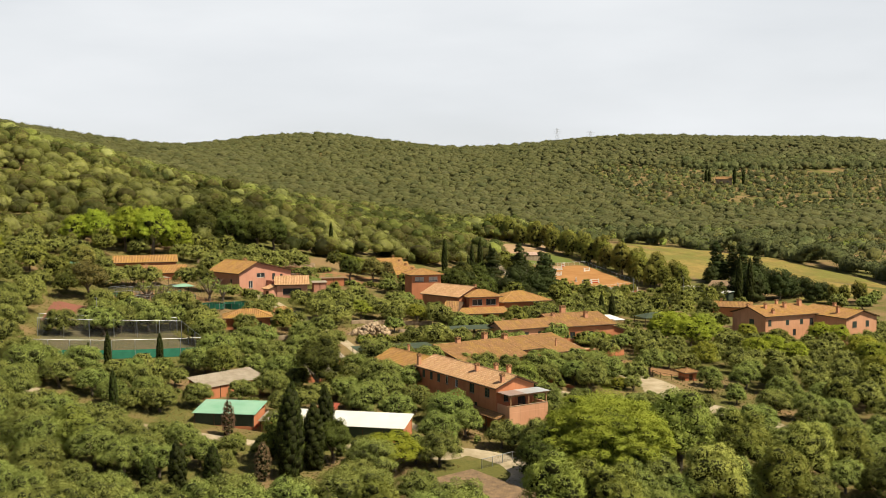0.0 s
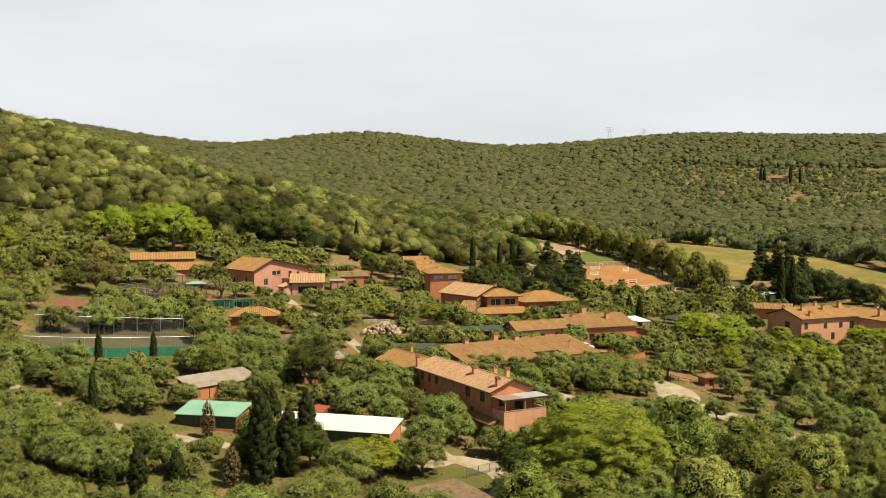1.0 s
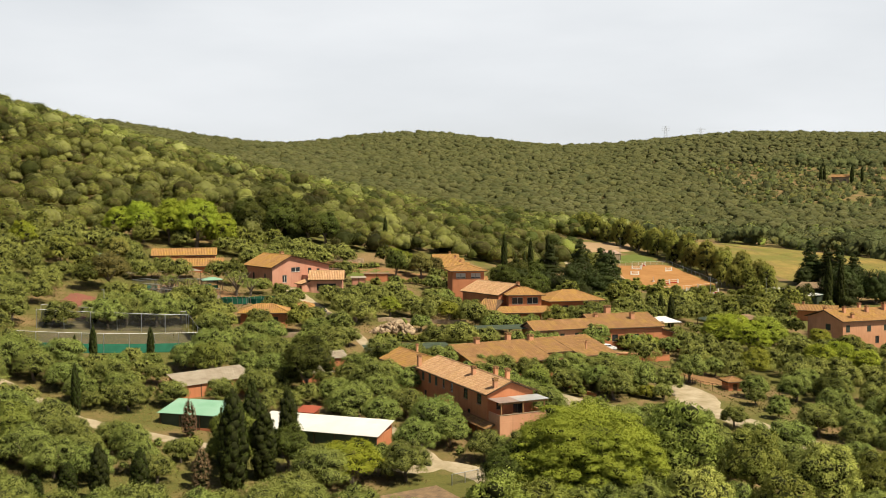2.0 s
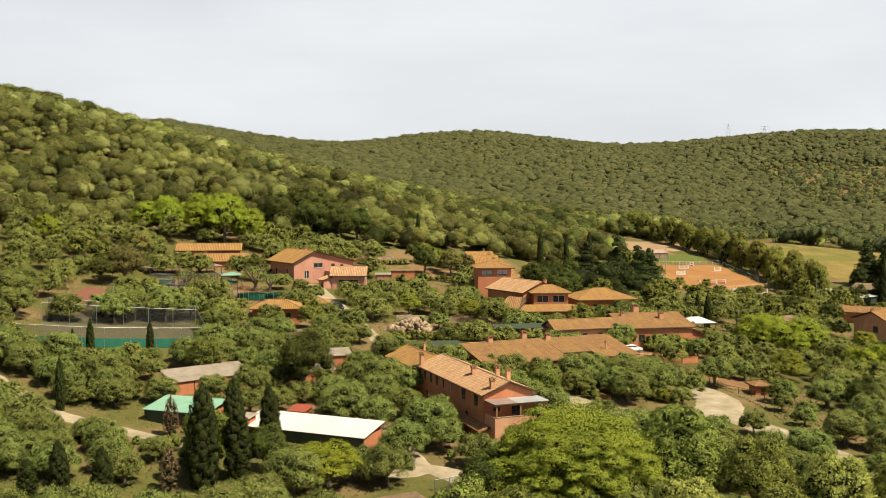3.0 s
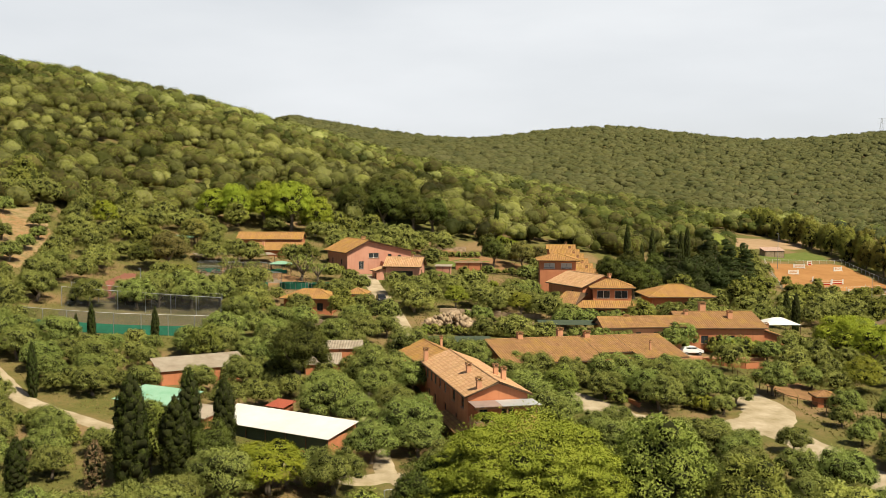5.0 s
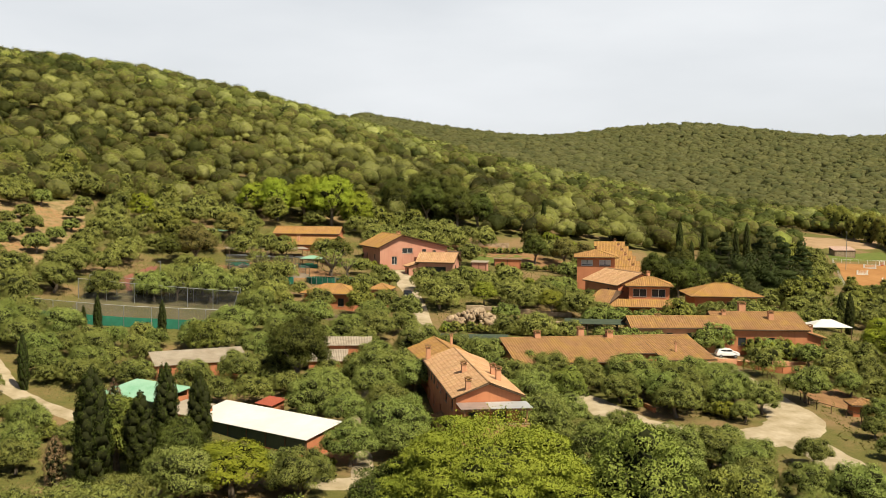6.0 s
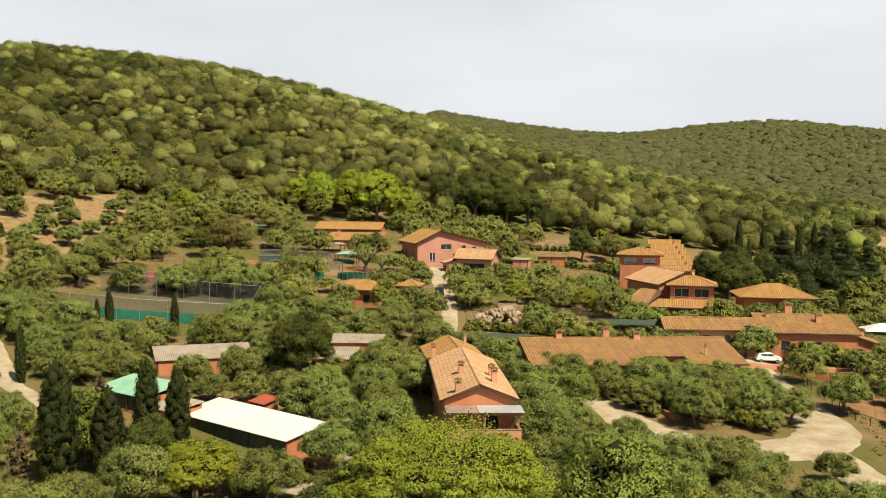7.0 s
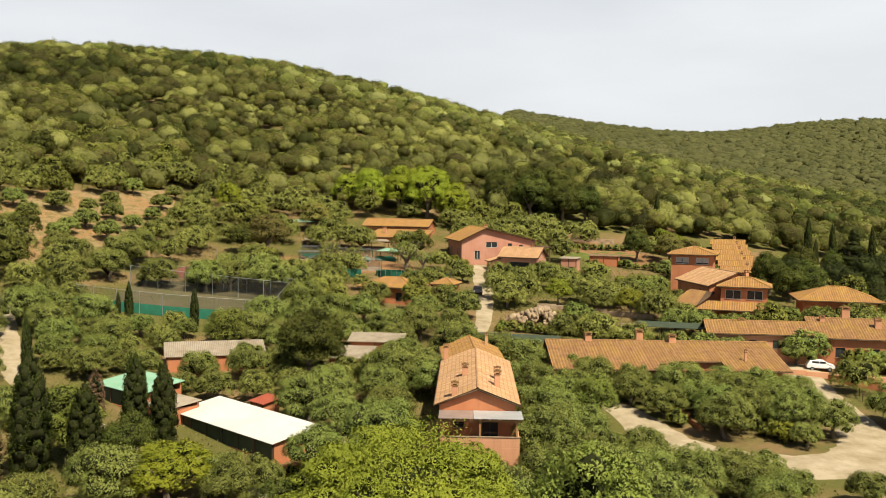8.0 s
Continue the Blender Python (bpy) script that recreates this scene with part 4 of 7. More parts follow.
def pink_front():
    """The stepped block with a balcony in front of the pink gable."""
    t = thing("balcony", "salmon plastered balcony block with low parapets", "balcony", pose(-26.0, 276.2, 9.6, 0, 0, -50))
    part("base", boxes((6.72, 9.2, 0.2, 6.6, -0.6, 3.9, 0.03)), SALMON, t)
    for r in ((9.0, 9.2, 0.2, 6.6, 3.901, 4.8), (6.72, 8.99, 0.2, 0.4, 3.901, 4.8), (6.72, 8.99, 6.4, 6.6, 3.901, 4.8)):
        part("parapet", boxes(r), SALMON, t)
    part("doorway", boxes((9.19, 9.22, 2.4, 3.5, -0.4, 2.0)), WOOD, t)
    part("awning", tile_plane("awning", (9.9, 4.0, 2.7), (9.9, 6.4, 2.7), (9.18, 6.4, 3.2), (9.18, 4.0, 3.2), TILE_OCHRE), None, t)
    part("carport_roof", boxes((2.0, 7.4, 8.42, 12.0, 5.6, 5.75)), WOOD, t, "dark timber carport roof")
    for px in (2.3, 7.1):
        part("carport_post", boxes((px - 0.1, px + 0.1, 11.6, 11.8, -1.0, 5.6)), WOOD, t)


pink_front()
shed("pale flat-roofed garden shed with salmon walls", -7.6, 278.4, 8, 3.6, 3.4, at(-7.6, 278.4) - 0.4, at(-7.6, 278.4) + 2.7, at(-7.6, 278.4) + 2.9, CEMENT, SALMON)
shed("orange painted garden shelter", -4.0, 291.2, 8, 6.6, 2.2, at(-4, 291.2) - 0.6, at(-4, 291.2) + 2.0, at(-4, 291.2) + 2.2, TINBROWN, ORANGE)

# ----- the house at the foot of the wood -----
house("two-level terracotta house below the wood, upper roof", -56.5, 287.2, 13, 16.5, 7.0, 12.5, 18.6, 20.3, tile=TILE_OCHRE, windows=[("F", 3, 16.4, 1.2, 1.3, "dark"), ("F", 10, 16.4, 1.2, 1.3, "dark")])
house("lower front wing of the terracotta house below the wood", -50.2, 277.0, 15, 13.0, 7.6, 11.5, 16.4, 18.0, "mono", tile=TILE_OCHRE, windows=[("F", 3, 13.6, 1.2, 1.6, "dark"), ("F", 9, 13.6, 1.2, 1.6, "dark")], chimneys=[(-4, 0, 19.0)])

# ----- the two-block house across the grove -----
house("large two-storey terracotta house with ochre tiles and many chimneys", 120.7, 270.4, 20, 19, 13, -3.6, 3.6, 5.8, walls=PEACH, tile=TILE_OCHRE, over=0.6,
      windows=[("F", 1.0, 0.9, 1.1, 1.7, "shut"), ("F", 7.4, 0.9, 1.2, 1.4, "shut"), ("F", 12.6, 0.9, 1.2, 1.4, "shut"), ("F", 16.2, 0.4, 1.5, 2.0, "dark"), ("L", 6.5, 0.9, 1.8, 1.5, "shut"), ("F", 4, -2.2, 1.2, 1.8, "dark"), ("F", 10, -2.2, 1.2, 1.8, "dark")],
      chimneys=[(-5.6, -5.2, 5.6, 0.7), (-5.4, -2.0, 6.9, 0.7), (1.5, -2.2, 6.9, 0.8), (7.6, -1.6, 7.4, 1.0), (-8, 2.0, 6.4, 0.6), (4.5, 4.0, 6.8, 0.7)])
house("nearer block of the large terracotta house", 137.8, 267.5, 110, 17, 11.5, -4.6, 3.3, 5.2, walls=PEACH, tile=TILE_OCHRE, over=0.6,
      windows=[("L", 2.0, 0.6, 1.6, 1.7, "shut"), ("L", 7.0, 0.6, 1.3, 1.7, "shut"), ("F", 3.0, 0.6, 1.3, 1.7, "shut"), ("F", 9.5, 0.6, 1.3, 1.7, "shut"), ("B", 3.0, 0.6, 1.3, 1.7, "shut")], chimneys=[(-3.5, 3.6, 6.2, 0.8), (2, -1.0, 6.4, 0.8)])
house("low tiled outbuilding beside the large house", 126.0, 316.0, -25, 13, 7, -4.6, 0.2, 1.6, tile=TILE_OLD, chimneys=[(-3, 0, 2.6)])
shed("barn with brown roof and dark green walls", 146.5, 372, -30, 12, 9, -3.5, 1.6, 3.0, TINBROWN, NETDARK, name="barn")
shed("long low shed with white sheet roof", 136, 366, -72, 27, 4.5, -3.2, 0.4, 1.0, WHITE, NETDARK, 0)

# ----- the sheds -----
shed("long low shed with white sheet roof and dark side tarpaulin", 0.1, 156.6, -17.8, 19.3, 5.6, -1.6, 1.75, 2.75, WHITE, ORANGE, 0, tarp=NETDARK)
shed("low shed with pale green corrugated roof", -18.7, 159.8, -14, 9.8, 5.6, -0.1, 3.4, 4.3, GREENSHEET, ORANGE, 0.3, tarp=NETDARK)
shed("small terracotta shed with whitish sheet roof", -10.9, 157.0, -14, 4.6, 4.4, -1.0, 2.5, 3.0, CEMENT, ORANGE, 0.3)
shed("terracotta store with weathered fibre cement roof", -21.0, 176.4, 44, 13.0, 4.4, 1.0, 4.9, 6.2, CEMENT, ORANGE, 0.25)
shed("small lean-to with red sheet roof behind the white shed", -3.2, 164.6, -18, 2.6, 2.2, at(-3.2, 164.6) - 0.3, at(-3.2, 164.6) + 1.5, at(-3.2, 164.6) + 2.0, REDSHEET, ORANGE, 0.3)
shed("stable building with pale pink roof behind the arena", 84.5, 453, 20, 8, 5, at(84, 453) - 0.6, at(84, 453) + 2.4, at(84, 453) + 3.6, PINKSHEET, STONE, 0.3, name="stable")
shed("outbuilding with pale tiled sheet roof", -4.6, 192.2, 22, 7.4, 3.4, 1.6, 6.0, 6.8, CEMENT, ORANGE, 0.25)
shed("lower outbuilding with grey corrugated roof", -5.6, 187.4, 22, 5.6, 4.0, 1.2, 4.3, 5.4, CEMENT, ORANGE, 0.25)
house("low terracotta house with ochre hipped roof among olives", -22.3, 226.5, 8, 9.6, 6.4, 5.6, 10.2, 11.7, "hip", 0.7, tile=TILE_OCHRE, windows=[("F", 1.6, 7.8, 1.2, 1.5, "dark"), ("F", 6.6, 7.8, 1.2, 1.5, "dark")])
house("small tiled annex beside the ochre-roofed house", -14.8, 233.0, 8, 3.6, 4.0, 5.6, 10.5, 11.5, "hip", 0.5, tile=TILE_OCHRE, name="annex", windows=[("F", 1.0, 7.2, 1.2, 2.0, "door")])
shed("low outbuilding with weathered brown sheet roof by the yard", 16.9, 126.6, 34.0, 9.6, 13.5, at(16.9, 126.6) - 1.5, -1.0, -0.45, TINBROWN, ORANGE, 0.3)


# ---------- trees ----------
rng = np.random.default_rng(7)


def unit(n, r):
    v = r.normal(size=(n, 3))
    return v / np.linalg.norm(v, axis=1, keepdims=True)


def ico(level):
    bm = bmesh.new()
    bmesh.ops.create_icosphere(bm, subdivisions=level, radius=1.0)
    V = np.array([v.co[:] for v in bm.verts])
    F = np.array([[v.index for v in f.verts] for f in bm.faces])
    bm.free()
    return V, F


ICO1, ICO2 = ico(1), ico(2)
ARRAYS = {}


def ones(v):
    """Rows scaled to length one."""
    return v / (np.linalg.norm(v, axis=1, keepdims=True) + 1e-9)


def leaf_sprays(P, N, size, r, aspect=0.5, jitter=0.8, upright=0.3):
    """Small pointed leaf sprays at P that face roughly along N: three corners each."""
    n = len(P)
    out = ones(N)
    N = ones(out + jitter * r.normal(size=(n, 3)))
    T = ones(np.cross(N, r.normal(size=(n, 3))))
    T = ones(T + upright * (np.array([0, 0, 1.0]) + 0.6 * out))
    B = ones(np.cross(N, T))
    s = (size * r.uniform(0.6, 1.4, n))[:, None]
    side = np.where((np.cross(T, B) * out).sum(1) < 0, -1.0, 1.0)[:, None]
    return np.stack([P - T * s * 0.8 + B * s * aspect * side, P - T * s * 0.8 - B * s * aspect * side, P + T * s * 1.2], 1).reshape(-1, 3)


def crown(name, lobes, leaves, size, mat, seed, core=0.8, up=0.15, aspect=0.5, level=1, inner=None, jitter=0.8, upright=0.3, rough=0.16, spread=0.24, lay=1.5):
    """A crown of many leaf sprays in tufts round uneven lobes (x, y, z, rx, rz). lay: how strongly each tuft rounds off."""
    r = np.random.default_rng(seed)
    lobes = np.array(lobes, float)
    area = lobes[:, 3] * lobes[:, 4]
    count = np.maximum(8, (leaves * area / area.sum()).astype(int))
    P, N, S, CV, CN, CF, k = [], [], [], [], [], [], 0
    base = ICO1 if level == 1 else ICO2
    for i, ((x, y, z, a, c), n) in enumerate(zip(lobes, count)):
        # the leaves grow in tufts, and the core shows in the gaps between
        tuft = unit(max(7, n // 40), r)
        off = spread * a ** -0.3 * r.normal(size=(n, 3))
        u = ones(tuft[r.integers(len(tuft), size=n)] + off)
        u[:, 2] = np.where(u[:, 2] < -0.55, -u[:, 2] * 0.6, u[:, 2])
        lump = 1 + 0.12 * np.sin(u[:, 0] * 5 + x * 3) * np.sin(u[:, 1] * 5 + y * 3) + rough * (0.7 * r.normal(size=n) - 0.3) + 0.2 * np.exp(-(off ** 2).sum(1) / 0.07)
        P.append(np.array([x, y, z]) + u * np.array([a, a, c]) * lump[:, None])
        N.append(u + 1.2 * off + np.array([0, 0, up]))
        S.append(ones(u * np.array([1 / a, 1 / a, 1 / c]) * a + lay * off + np.array([0, 0, up])) + 0.16 * r.normal(size=(n, 3)))
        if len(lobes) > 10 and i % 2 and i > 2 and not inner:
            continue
        # the core, by default coloured dark as the shade inside the crown
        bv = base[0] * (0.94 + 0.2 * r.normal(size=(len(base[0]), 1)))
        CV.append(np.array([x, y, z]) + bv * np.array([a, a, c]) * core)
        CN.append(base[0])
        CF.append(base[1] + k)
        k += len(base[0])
    P, N, S = np.concatenate(P), np.concatenate(N), np.concatenate(S)
    # no leaves deep inside the crown
    keep = np.ones(len(P), bool)
    for x, y, z, a, c in lobes:
        keep &= (((P - (x, y, z)) / (a, a, c)) ** 2).sum(1) > 0.62
    P, N, S = P[keep], N[keep], S[keep]
    L = leaf_sprays(P, N, size, r, aspect, jitter, upright)
    V = np.concatenate([*CV, L])
    F = np.concatenate(CF)
    Q = np.arange(len(L)).reshape(-1, 3) + k
    soft = np.concatenate([*CN, np.repeat(ones(S), 3, axis=0)])
    me = mesh_of(name, V, np.concatenate([F, Q]), [mat, inner or CORE_SHADE], np.r_[np.ones(len(F)), np.zeros(len(Q))], normals=soft)
    ARRAYS[me.name] = (V, F, Q, mat, soft)
    return me


def trunk_mesh(name, seed, height, radius, limbs, spread, crownz, mat=None):
    """A tapered, slightly bent trunk with limbs."""
    r = np.random.default_rng(seed)
    bm = bmesh.new()
    p, q = Vector((0, 0, -0.5)), Vector((r.normal() * 0.15, r.normal() * 0.15, height * 0.5))
    rod(bm, p, q, radius * 1.25, radius * 0.9, 8)
    top = q + Vector((r.normal() * 0.2, r.normal() * 0.2, height * 0.5))
    rod(bm, q, top, radius * 0.9, radius * 0.65, 8)
    for k in range(limbs):
        an = 6.2832 * (k + r.uniform(0, 0.6)) / limbs
        start = q.lerp(top, r.uniform(0.3, 1.0))
        mid = start + Vector((math.cos(an) * spread * 0.45, math.sin(an) * spread * 0.45, (crownz - start.z) * 0.6))
        end = mid + Vector((math.cos(an + 0.3) * spread * 0.4, math.sin(an + 0.3) * spread * 0.4, (crownz - start.z) * 0.55))
        rod(bm, start, mid, radius * 0.55, radius * 0.35, 6)
        rod(bm, mid, end, radius * 0.35, radius * 0.12, 6)
    me = bpy.data.meshes.new(name)
    bm.to_mesh(me)
    bm.free()
    me.materials.append(mat or BARK)
    return me


def round_lobes(seed, n, R, z0, H, r0, r1, flat=0.8):
    """Lobes spread through a dome of radius R from z0 to z0 + H."""
    r = np.random.default_rng(seed)
    out = [(0, 0, z0 + H * 0.5, R * 0.62, H * 0.42)]
    for k in range(n):
        an = 6.2832 * (k * 0.618 + r.uniform(0, 0.15))
        q = math.sqrt((k + 0.5) / n)
        s = r.uniform(r0, r1)
        d = max(R - s, 0.2) * (0.35 + 0.65 * q)
        zz = z0 + H * (0.28 + 0.5 * (1 - q * q) + r.uniform(-0.08, 0.14))
        out.append((math.cos(an) * d, math.sin(an) * d, zz, s, s * flat))
    return out


KINDS = {}


def kind_of_tree(key, label, category, trunk, tops, group):
    """Keeps the meshes of a kind: several crowns share one trunk."""
    KINDS[key] = (label, category, trunk, tops, group)


def plant(key, x, y, scale=1.0, turn=None, which=None, label="", sink=0.0, tall=1.0):
    lab, cat, trunk, tops, group = KINDS[key + "_far"] if y > 216 and which is None and key + "_far" in KINDS else KINDS[key]
    turn = rng.uniform(0, 360) if turn is None else turn
    m = pose(x, y, at(x, y) - sink, 0, 0, turn) @ Matrix.Diagonal((scale, scale, scale * tall, 1))
    ob = thing({"cypress": "cypress_tree"}.get(cat, cat.replace(" ", "_")), label or lab, cat, m, group)
    i = int(rng.integers(3 if key == "oak" else len(tops))) if which is None else which
    if trunk:
        part("trunk", trunk[i % len(trunk)], None, ob)
    part("crown", tops[i], None, ob)
    return ob


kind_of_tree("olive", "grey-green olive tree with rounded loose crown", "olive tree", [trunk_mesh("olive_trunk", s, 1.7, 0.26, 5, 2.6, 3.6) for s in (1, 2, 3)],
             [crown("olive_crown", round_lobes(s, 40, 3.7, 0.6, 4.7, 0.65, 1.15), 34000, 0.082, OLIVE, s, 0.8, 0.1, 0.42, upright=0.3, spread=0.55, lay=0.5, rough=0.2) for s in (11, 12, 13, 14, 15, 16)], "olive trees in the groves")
OLIVE_WORDS = ("grey-green olive tree with rounded loose crown", "olive tree")
kind_of_tree("olive_far", *OLIVE_WORDS, [trunk_mesh("olive_trunk", s, 1.7, 0.26, 4, 2.6, 3.6) for s in (1, 2, 3)],
             [crown("olive_crown", round_lobes(s, 40, 3.8, 0.5, 4.8, 0.65, 1.15), 13000, 0.13, OLIVE, s, 0.84, 0.1, 0.45, upright=0.3, spread=0.55, lay=0.5, rough=0.18) for s in (11, 12, 13, 14, 15, 16)], "olive trees in the groves")
kind_of_tree("oak_far", "dense dark green holm oak", "oak tree", [trunk_mesh("oak_trunk", 4, 2.4, 0.3, 5, 2.6, 5.0)],
             [crown("oak_crown", round_lobes(s, 30, 3.6, 1.0, 6.4, 0.8, 1.4), 10000, 0.15, m, s, 0.8, 0.2, 0.55, upright=0.1, spread=0.45, lay=0.7) for s, m in ((21, OAK), (22, OAKDARK), (23, OAK), (24, OAK))], "oak trees")
kind_of_tree("pruned", "hard-pruned olive tree with bare grey limbs and sparse leaves", "olive tree", [trunk_mesh("olive_trunk", s, 1.6, 0.3, 9, 3.0, 4.2) for s in (5, 6)],
             [crown("olive_crown", round_lobes(s, 14, 3.0, 1.6, 3.2, 0.4, 0.7), 2200, 0.13, OLIVE, s, 0.1, 0.1, 0.42) for s in (17, 18)], "olive trees in the groves")
kind_of_tree("oak", "dense dark green holm oak", "oak tree", [trunk_mesh("oak_trunk", 4, 2.4, 0.3, 5, 2.6, 5.0)],
             [crown("oak_crown", round_lobes(s, 36, 3.6, 1.2, 6.6, 0.8, 1.4), 30000, 0.092, m, s, 0.76, 0.2, 0.55, upright=0.1, spread=0.4, lay=0.8) for s, m in ((21, OAK), (22, OAKDARK), (23, OAK), (24, OAKYELLOW), (25, OAKBROWN))], "oak trees")
kind_of_tree("bright", "bright green broadleaf tree with spreading crown", "broadleaf tree", [trunk_mesh("broadleaf_trunk", 5, 2.6, 0.34, 6, 3.6, 5.5)],
             [crown("broadleaf_crown", round_lobes(s, 18, 4.6, 1.8, 6.4, 1.2, 2.0, 0.65), 24000, 0.12, BRIGHT, s, 0.6, 0.6, 0.55, upright=0.0) for s in (31, 32)], "bright green trees")
kind_of_tree("lime", "vivid light green broadleaf tree in full sun", "broadleaf tree", [trunk_mesh("broadleaf_trunk", 15, 2.6, 0.34, 6, 3.6, 5.5)],
             [crown("broadleaf_crown", round_lobes(s, 18, 4.6, 1.2, 6.8, 1.2, 2.0, 0.65), 24000, 0.12, LIME, s, 0.6, 0.6, 0.55, upright=0.0) for s in (35, 36)], "bright green trees")
kind_of_tree("pine", "tall dark green conifer", "conifer", [trunk_mesh("pine_trunk", 6, 6.0, 0.35, 5, 2.5, 9.0)],
             [crown("pine_crown", [(0.5 * math.sin(k * 2.4), 0.5 * math.cos(k * 2.4), 2.0 + k * 1.15, 3.3 * (1 - k / 11.5) + 0.5, 0.8) for k in range(11)], 16000, 0.17, PINE, s, 0.66, 0.3, 0.5, inner=PINE) for s in (41, 42)], "dark conifers")
kind_of_tree("umbrella", "dark pine with broad layered crown", "pine tree", [trunk_mesh("pine_trunk", 7, 6.0, 0.35, 6, 3.5, 9.0)],
             [crown("pine_crown", round_lobes(s, 18, 4.4, -0.4, 11.4, 1.4, 2.3, 0.8), 18000, 0.17, PINE, s, 0.66, 0.2, 0.5, inner=PINE) for s in (45, 46)], "dark pines")
kind_of_tree("eucalyptus", "tall eucalyptus with olive-brown loose foliage", "eucalyptus tree", [trunk_mesh("eucalyptus_trunk", 8, 6.0, 0.3, 5, 2.2, 10.0)],
             [crown("eucalyptus_crown", round_lobes(s, 17, 4.2, 0.8, 12.5, 1.4, 2.3, 1.2), 14000, 0.22, EUCALYPT, s, 0.66, 0.1, 0.5) for s in (51, 52, 53)], "eucalyptus windbreak")


def column_lobes(seed, H, R):
    """Upright flame-shaped sprays packed round a column that tapers to its tip."""
    r = np.random.default_rng(seed)
    out = []
    for k in range(11):
        t = k / 10
        w = R * min(1.0, 0.72 + 1.2 * t) * math.sqrt(max(0.02, 1 - max(0.0, (t - 0.4) / 0.62) ** 2))
        out.append((0, 0, 0.4 + t * (H - 1.2), max(w * 0.80, 0.14), H / 10))
    for k in range(64):
        t = (k + r.uniform(0, 1)) / 64
        w = R * min(1.0, 0.72 + 1.2 * t) * math.sqrt(max(0.03, 1 - max(0.0, (t - 0.4) / 0.62) ** 2))
        an = 2.4 * k + r.uniform(0, 0.8)
        a = 0.40 * w + 0.06
        out.append((math.cos(an) * (w - a * 0.8), math.sin(an) * (w - a * 0.8), 0.3 + t * (H - 1.3), a, r.uniform(0.9, 1.5) * H / 12))
    return out


kind_of_tree("cypress", "dark green columnar cypress", "cypress", [trunk_mesh("cypress_trunk", 9, 1.2, 0.22, 0, 0.5, 3.0)],
             [crown("cypress_crown", column_lobes(s, 12.0, 1.18), 26000, 0.085, CYPRESS, s, 0.86, 0.0, 0.45, inner=CORE_SHADE, jitter=0.7, upright=1.6, rough=0.12, lay=0.8) for s in (61, 62, 63)], "cypresses")
kind_of_tree("dead", "dying cypress with dry brown foliage", "dead cypress", [trunk_mesh("cypress_trunk", 10, 1.2, 0.2, 0, 0.5, 3.0)],
             [crown("dead_cypress_crown", column_lobes(s, 8.0, 1.15), 12000, 0.10, DEADBRUSH, s, 0.6, 0.3, 0.3, upright=1.2) for s in (71, 72)], "dying cypresses")
kind_of_tree("shrub", "low rounded green shrub", "shrub", None, [crown("shrub_crown", round_lobes(s, 9, 1.3, -0.1, 1.9, 0.45, 0.75), 2600, 0.10, m, s, 0.74) for s, m in ((81, OAK), (82, OAKYELLOW), (83, BRIGHT), (84, OLIVE))], "shrubs")

# ----- the trees that stand out -----
BIG = crown("broadleaf_crown", round_lobes(90, 150, 10.0, 1.6, 11.2, 0.8, 1.7, 0.38), 170000, 0.10, BRIGHT, 90, 0.7, 0.9, 0.55, upright=0.0, spread=0.4, lay=0.9)
kind_of_tree("great", "large spreading bright green tree in front of the house", "broadleaf tree", [trunk_mesh("broadleaf_trunk", 12, 4.0, 0.55, 8, 6.5, 8.5)], [BIG], "")
plant("great", 35.0, 131.4, 1.0, 20, 0)
plant("lime", 6.4, 138.2, 1.0, 40, 0, tall=0.66, label="small flat-crowned bright green tree beside the shed")
for x, y, s, tl in ((-7.8, 134.9, 1.6, 0.65), (-4.8, 138.8, 1.4, 0.56), (-8.4, 148.9, 1.25, 0.64), (-3.3, 147.8, 1.2, 0.66), (-36.4, 158.1, 0.6, 1.05), (-42.7, 182.0, 0.58, 1.05), (-34.6, 187.5, 0.56, 1.0), (-46.5, 183.5, 0.4, 0.95),
                    (-21.6, 127.1, 0.98, 0.60), (-17.4, 128.8, 0.98, 0.52), (-25.2, 127.1, 0.9, 0.42), (-27.9, 124.1, 0.9, 0.36),
                    (72.7, 278.7, 0.72, 0.9), (35.8, 310, 0.8, 1.1), (38.8, 316, 0.7, 1.3), (41.3, 326, 0.9, 1.3), (49.2, 338, 0.9, 1.3), (33.7, 341, 0.9, 1.2), (51.3, 380, 0.9, 1.2), (-5.1, 337.6, 0.75, 1.3), (142.6, 350, 1.2, 1.2), (147.5, 352, 1.2, 1.15), (74, 272, 0.8, 0.9)):
    plant("cypress", x, y, s, tall=tl)
plant("dead", -18.2, 152.6, 0.9, which=0, tall=0.80)
plant("dead", -11.4, 133.6, 1.0, which=1, tall=0.68)
for x, y, s in ((61, 305, 1.15), (56.5, 321, 1.2), (47, 318, 1.0), (66, 322, 1.05), (158, 412, 1.2), (163, 408, 1.1), (166, 404, 1.15), (170, 399, 1.0)):
    plant("pine", x, y, s)
for x, y, s in ((44, 305, 0.95), (52, 301, 1.25), (58, 304, 1.2), (63, 312, 1.1), (48, 297, 0.9), (55, 313, 1.2), (36, 300, 0.9), (153, 361, 1.3), (158, 366, 1.35), (163, 361, 1.3), (169, 364, 1.0), (156, 373, 1.3), (150, 355, 1.1), (147, 362, 1.1), (153, 368, 1.2), (161, 415, 1.0), (154, 408, 0.9), (54, 292, 0.8), (-40, 331, 1.1), (-33, 329, 1.0)):
    plant("umbrella", x, y, s, sink=2.0)
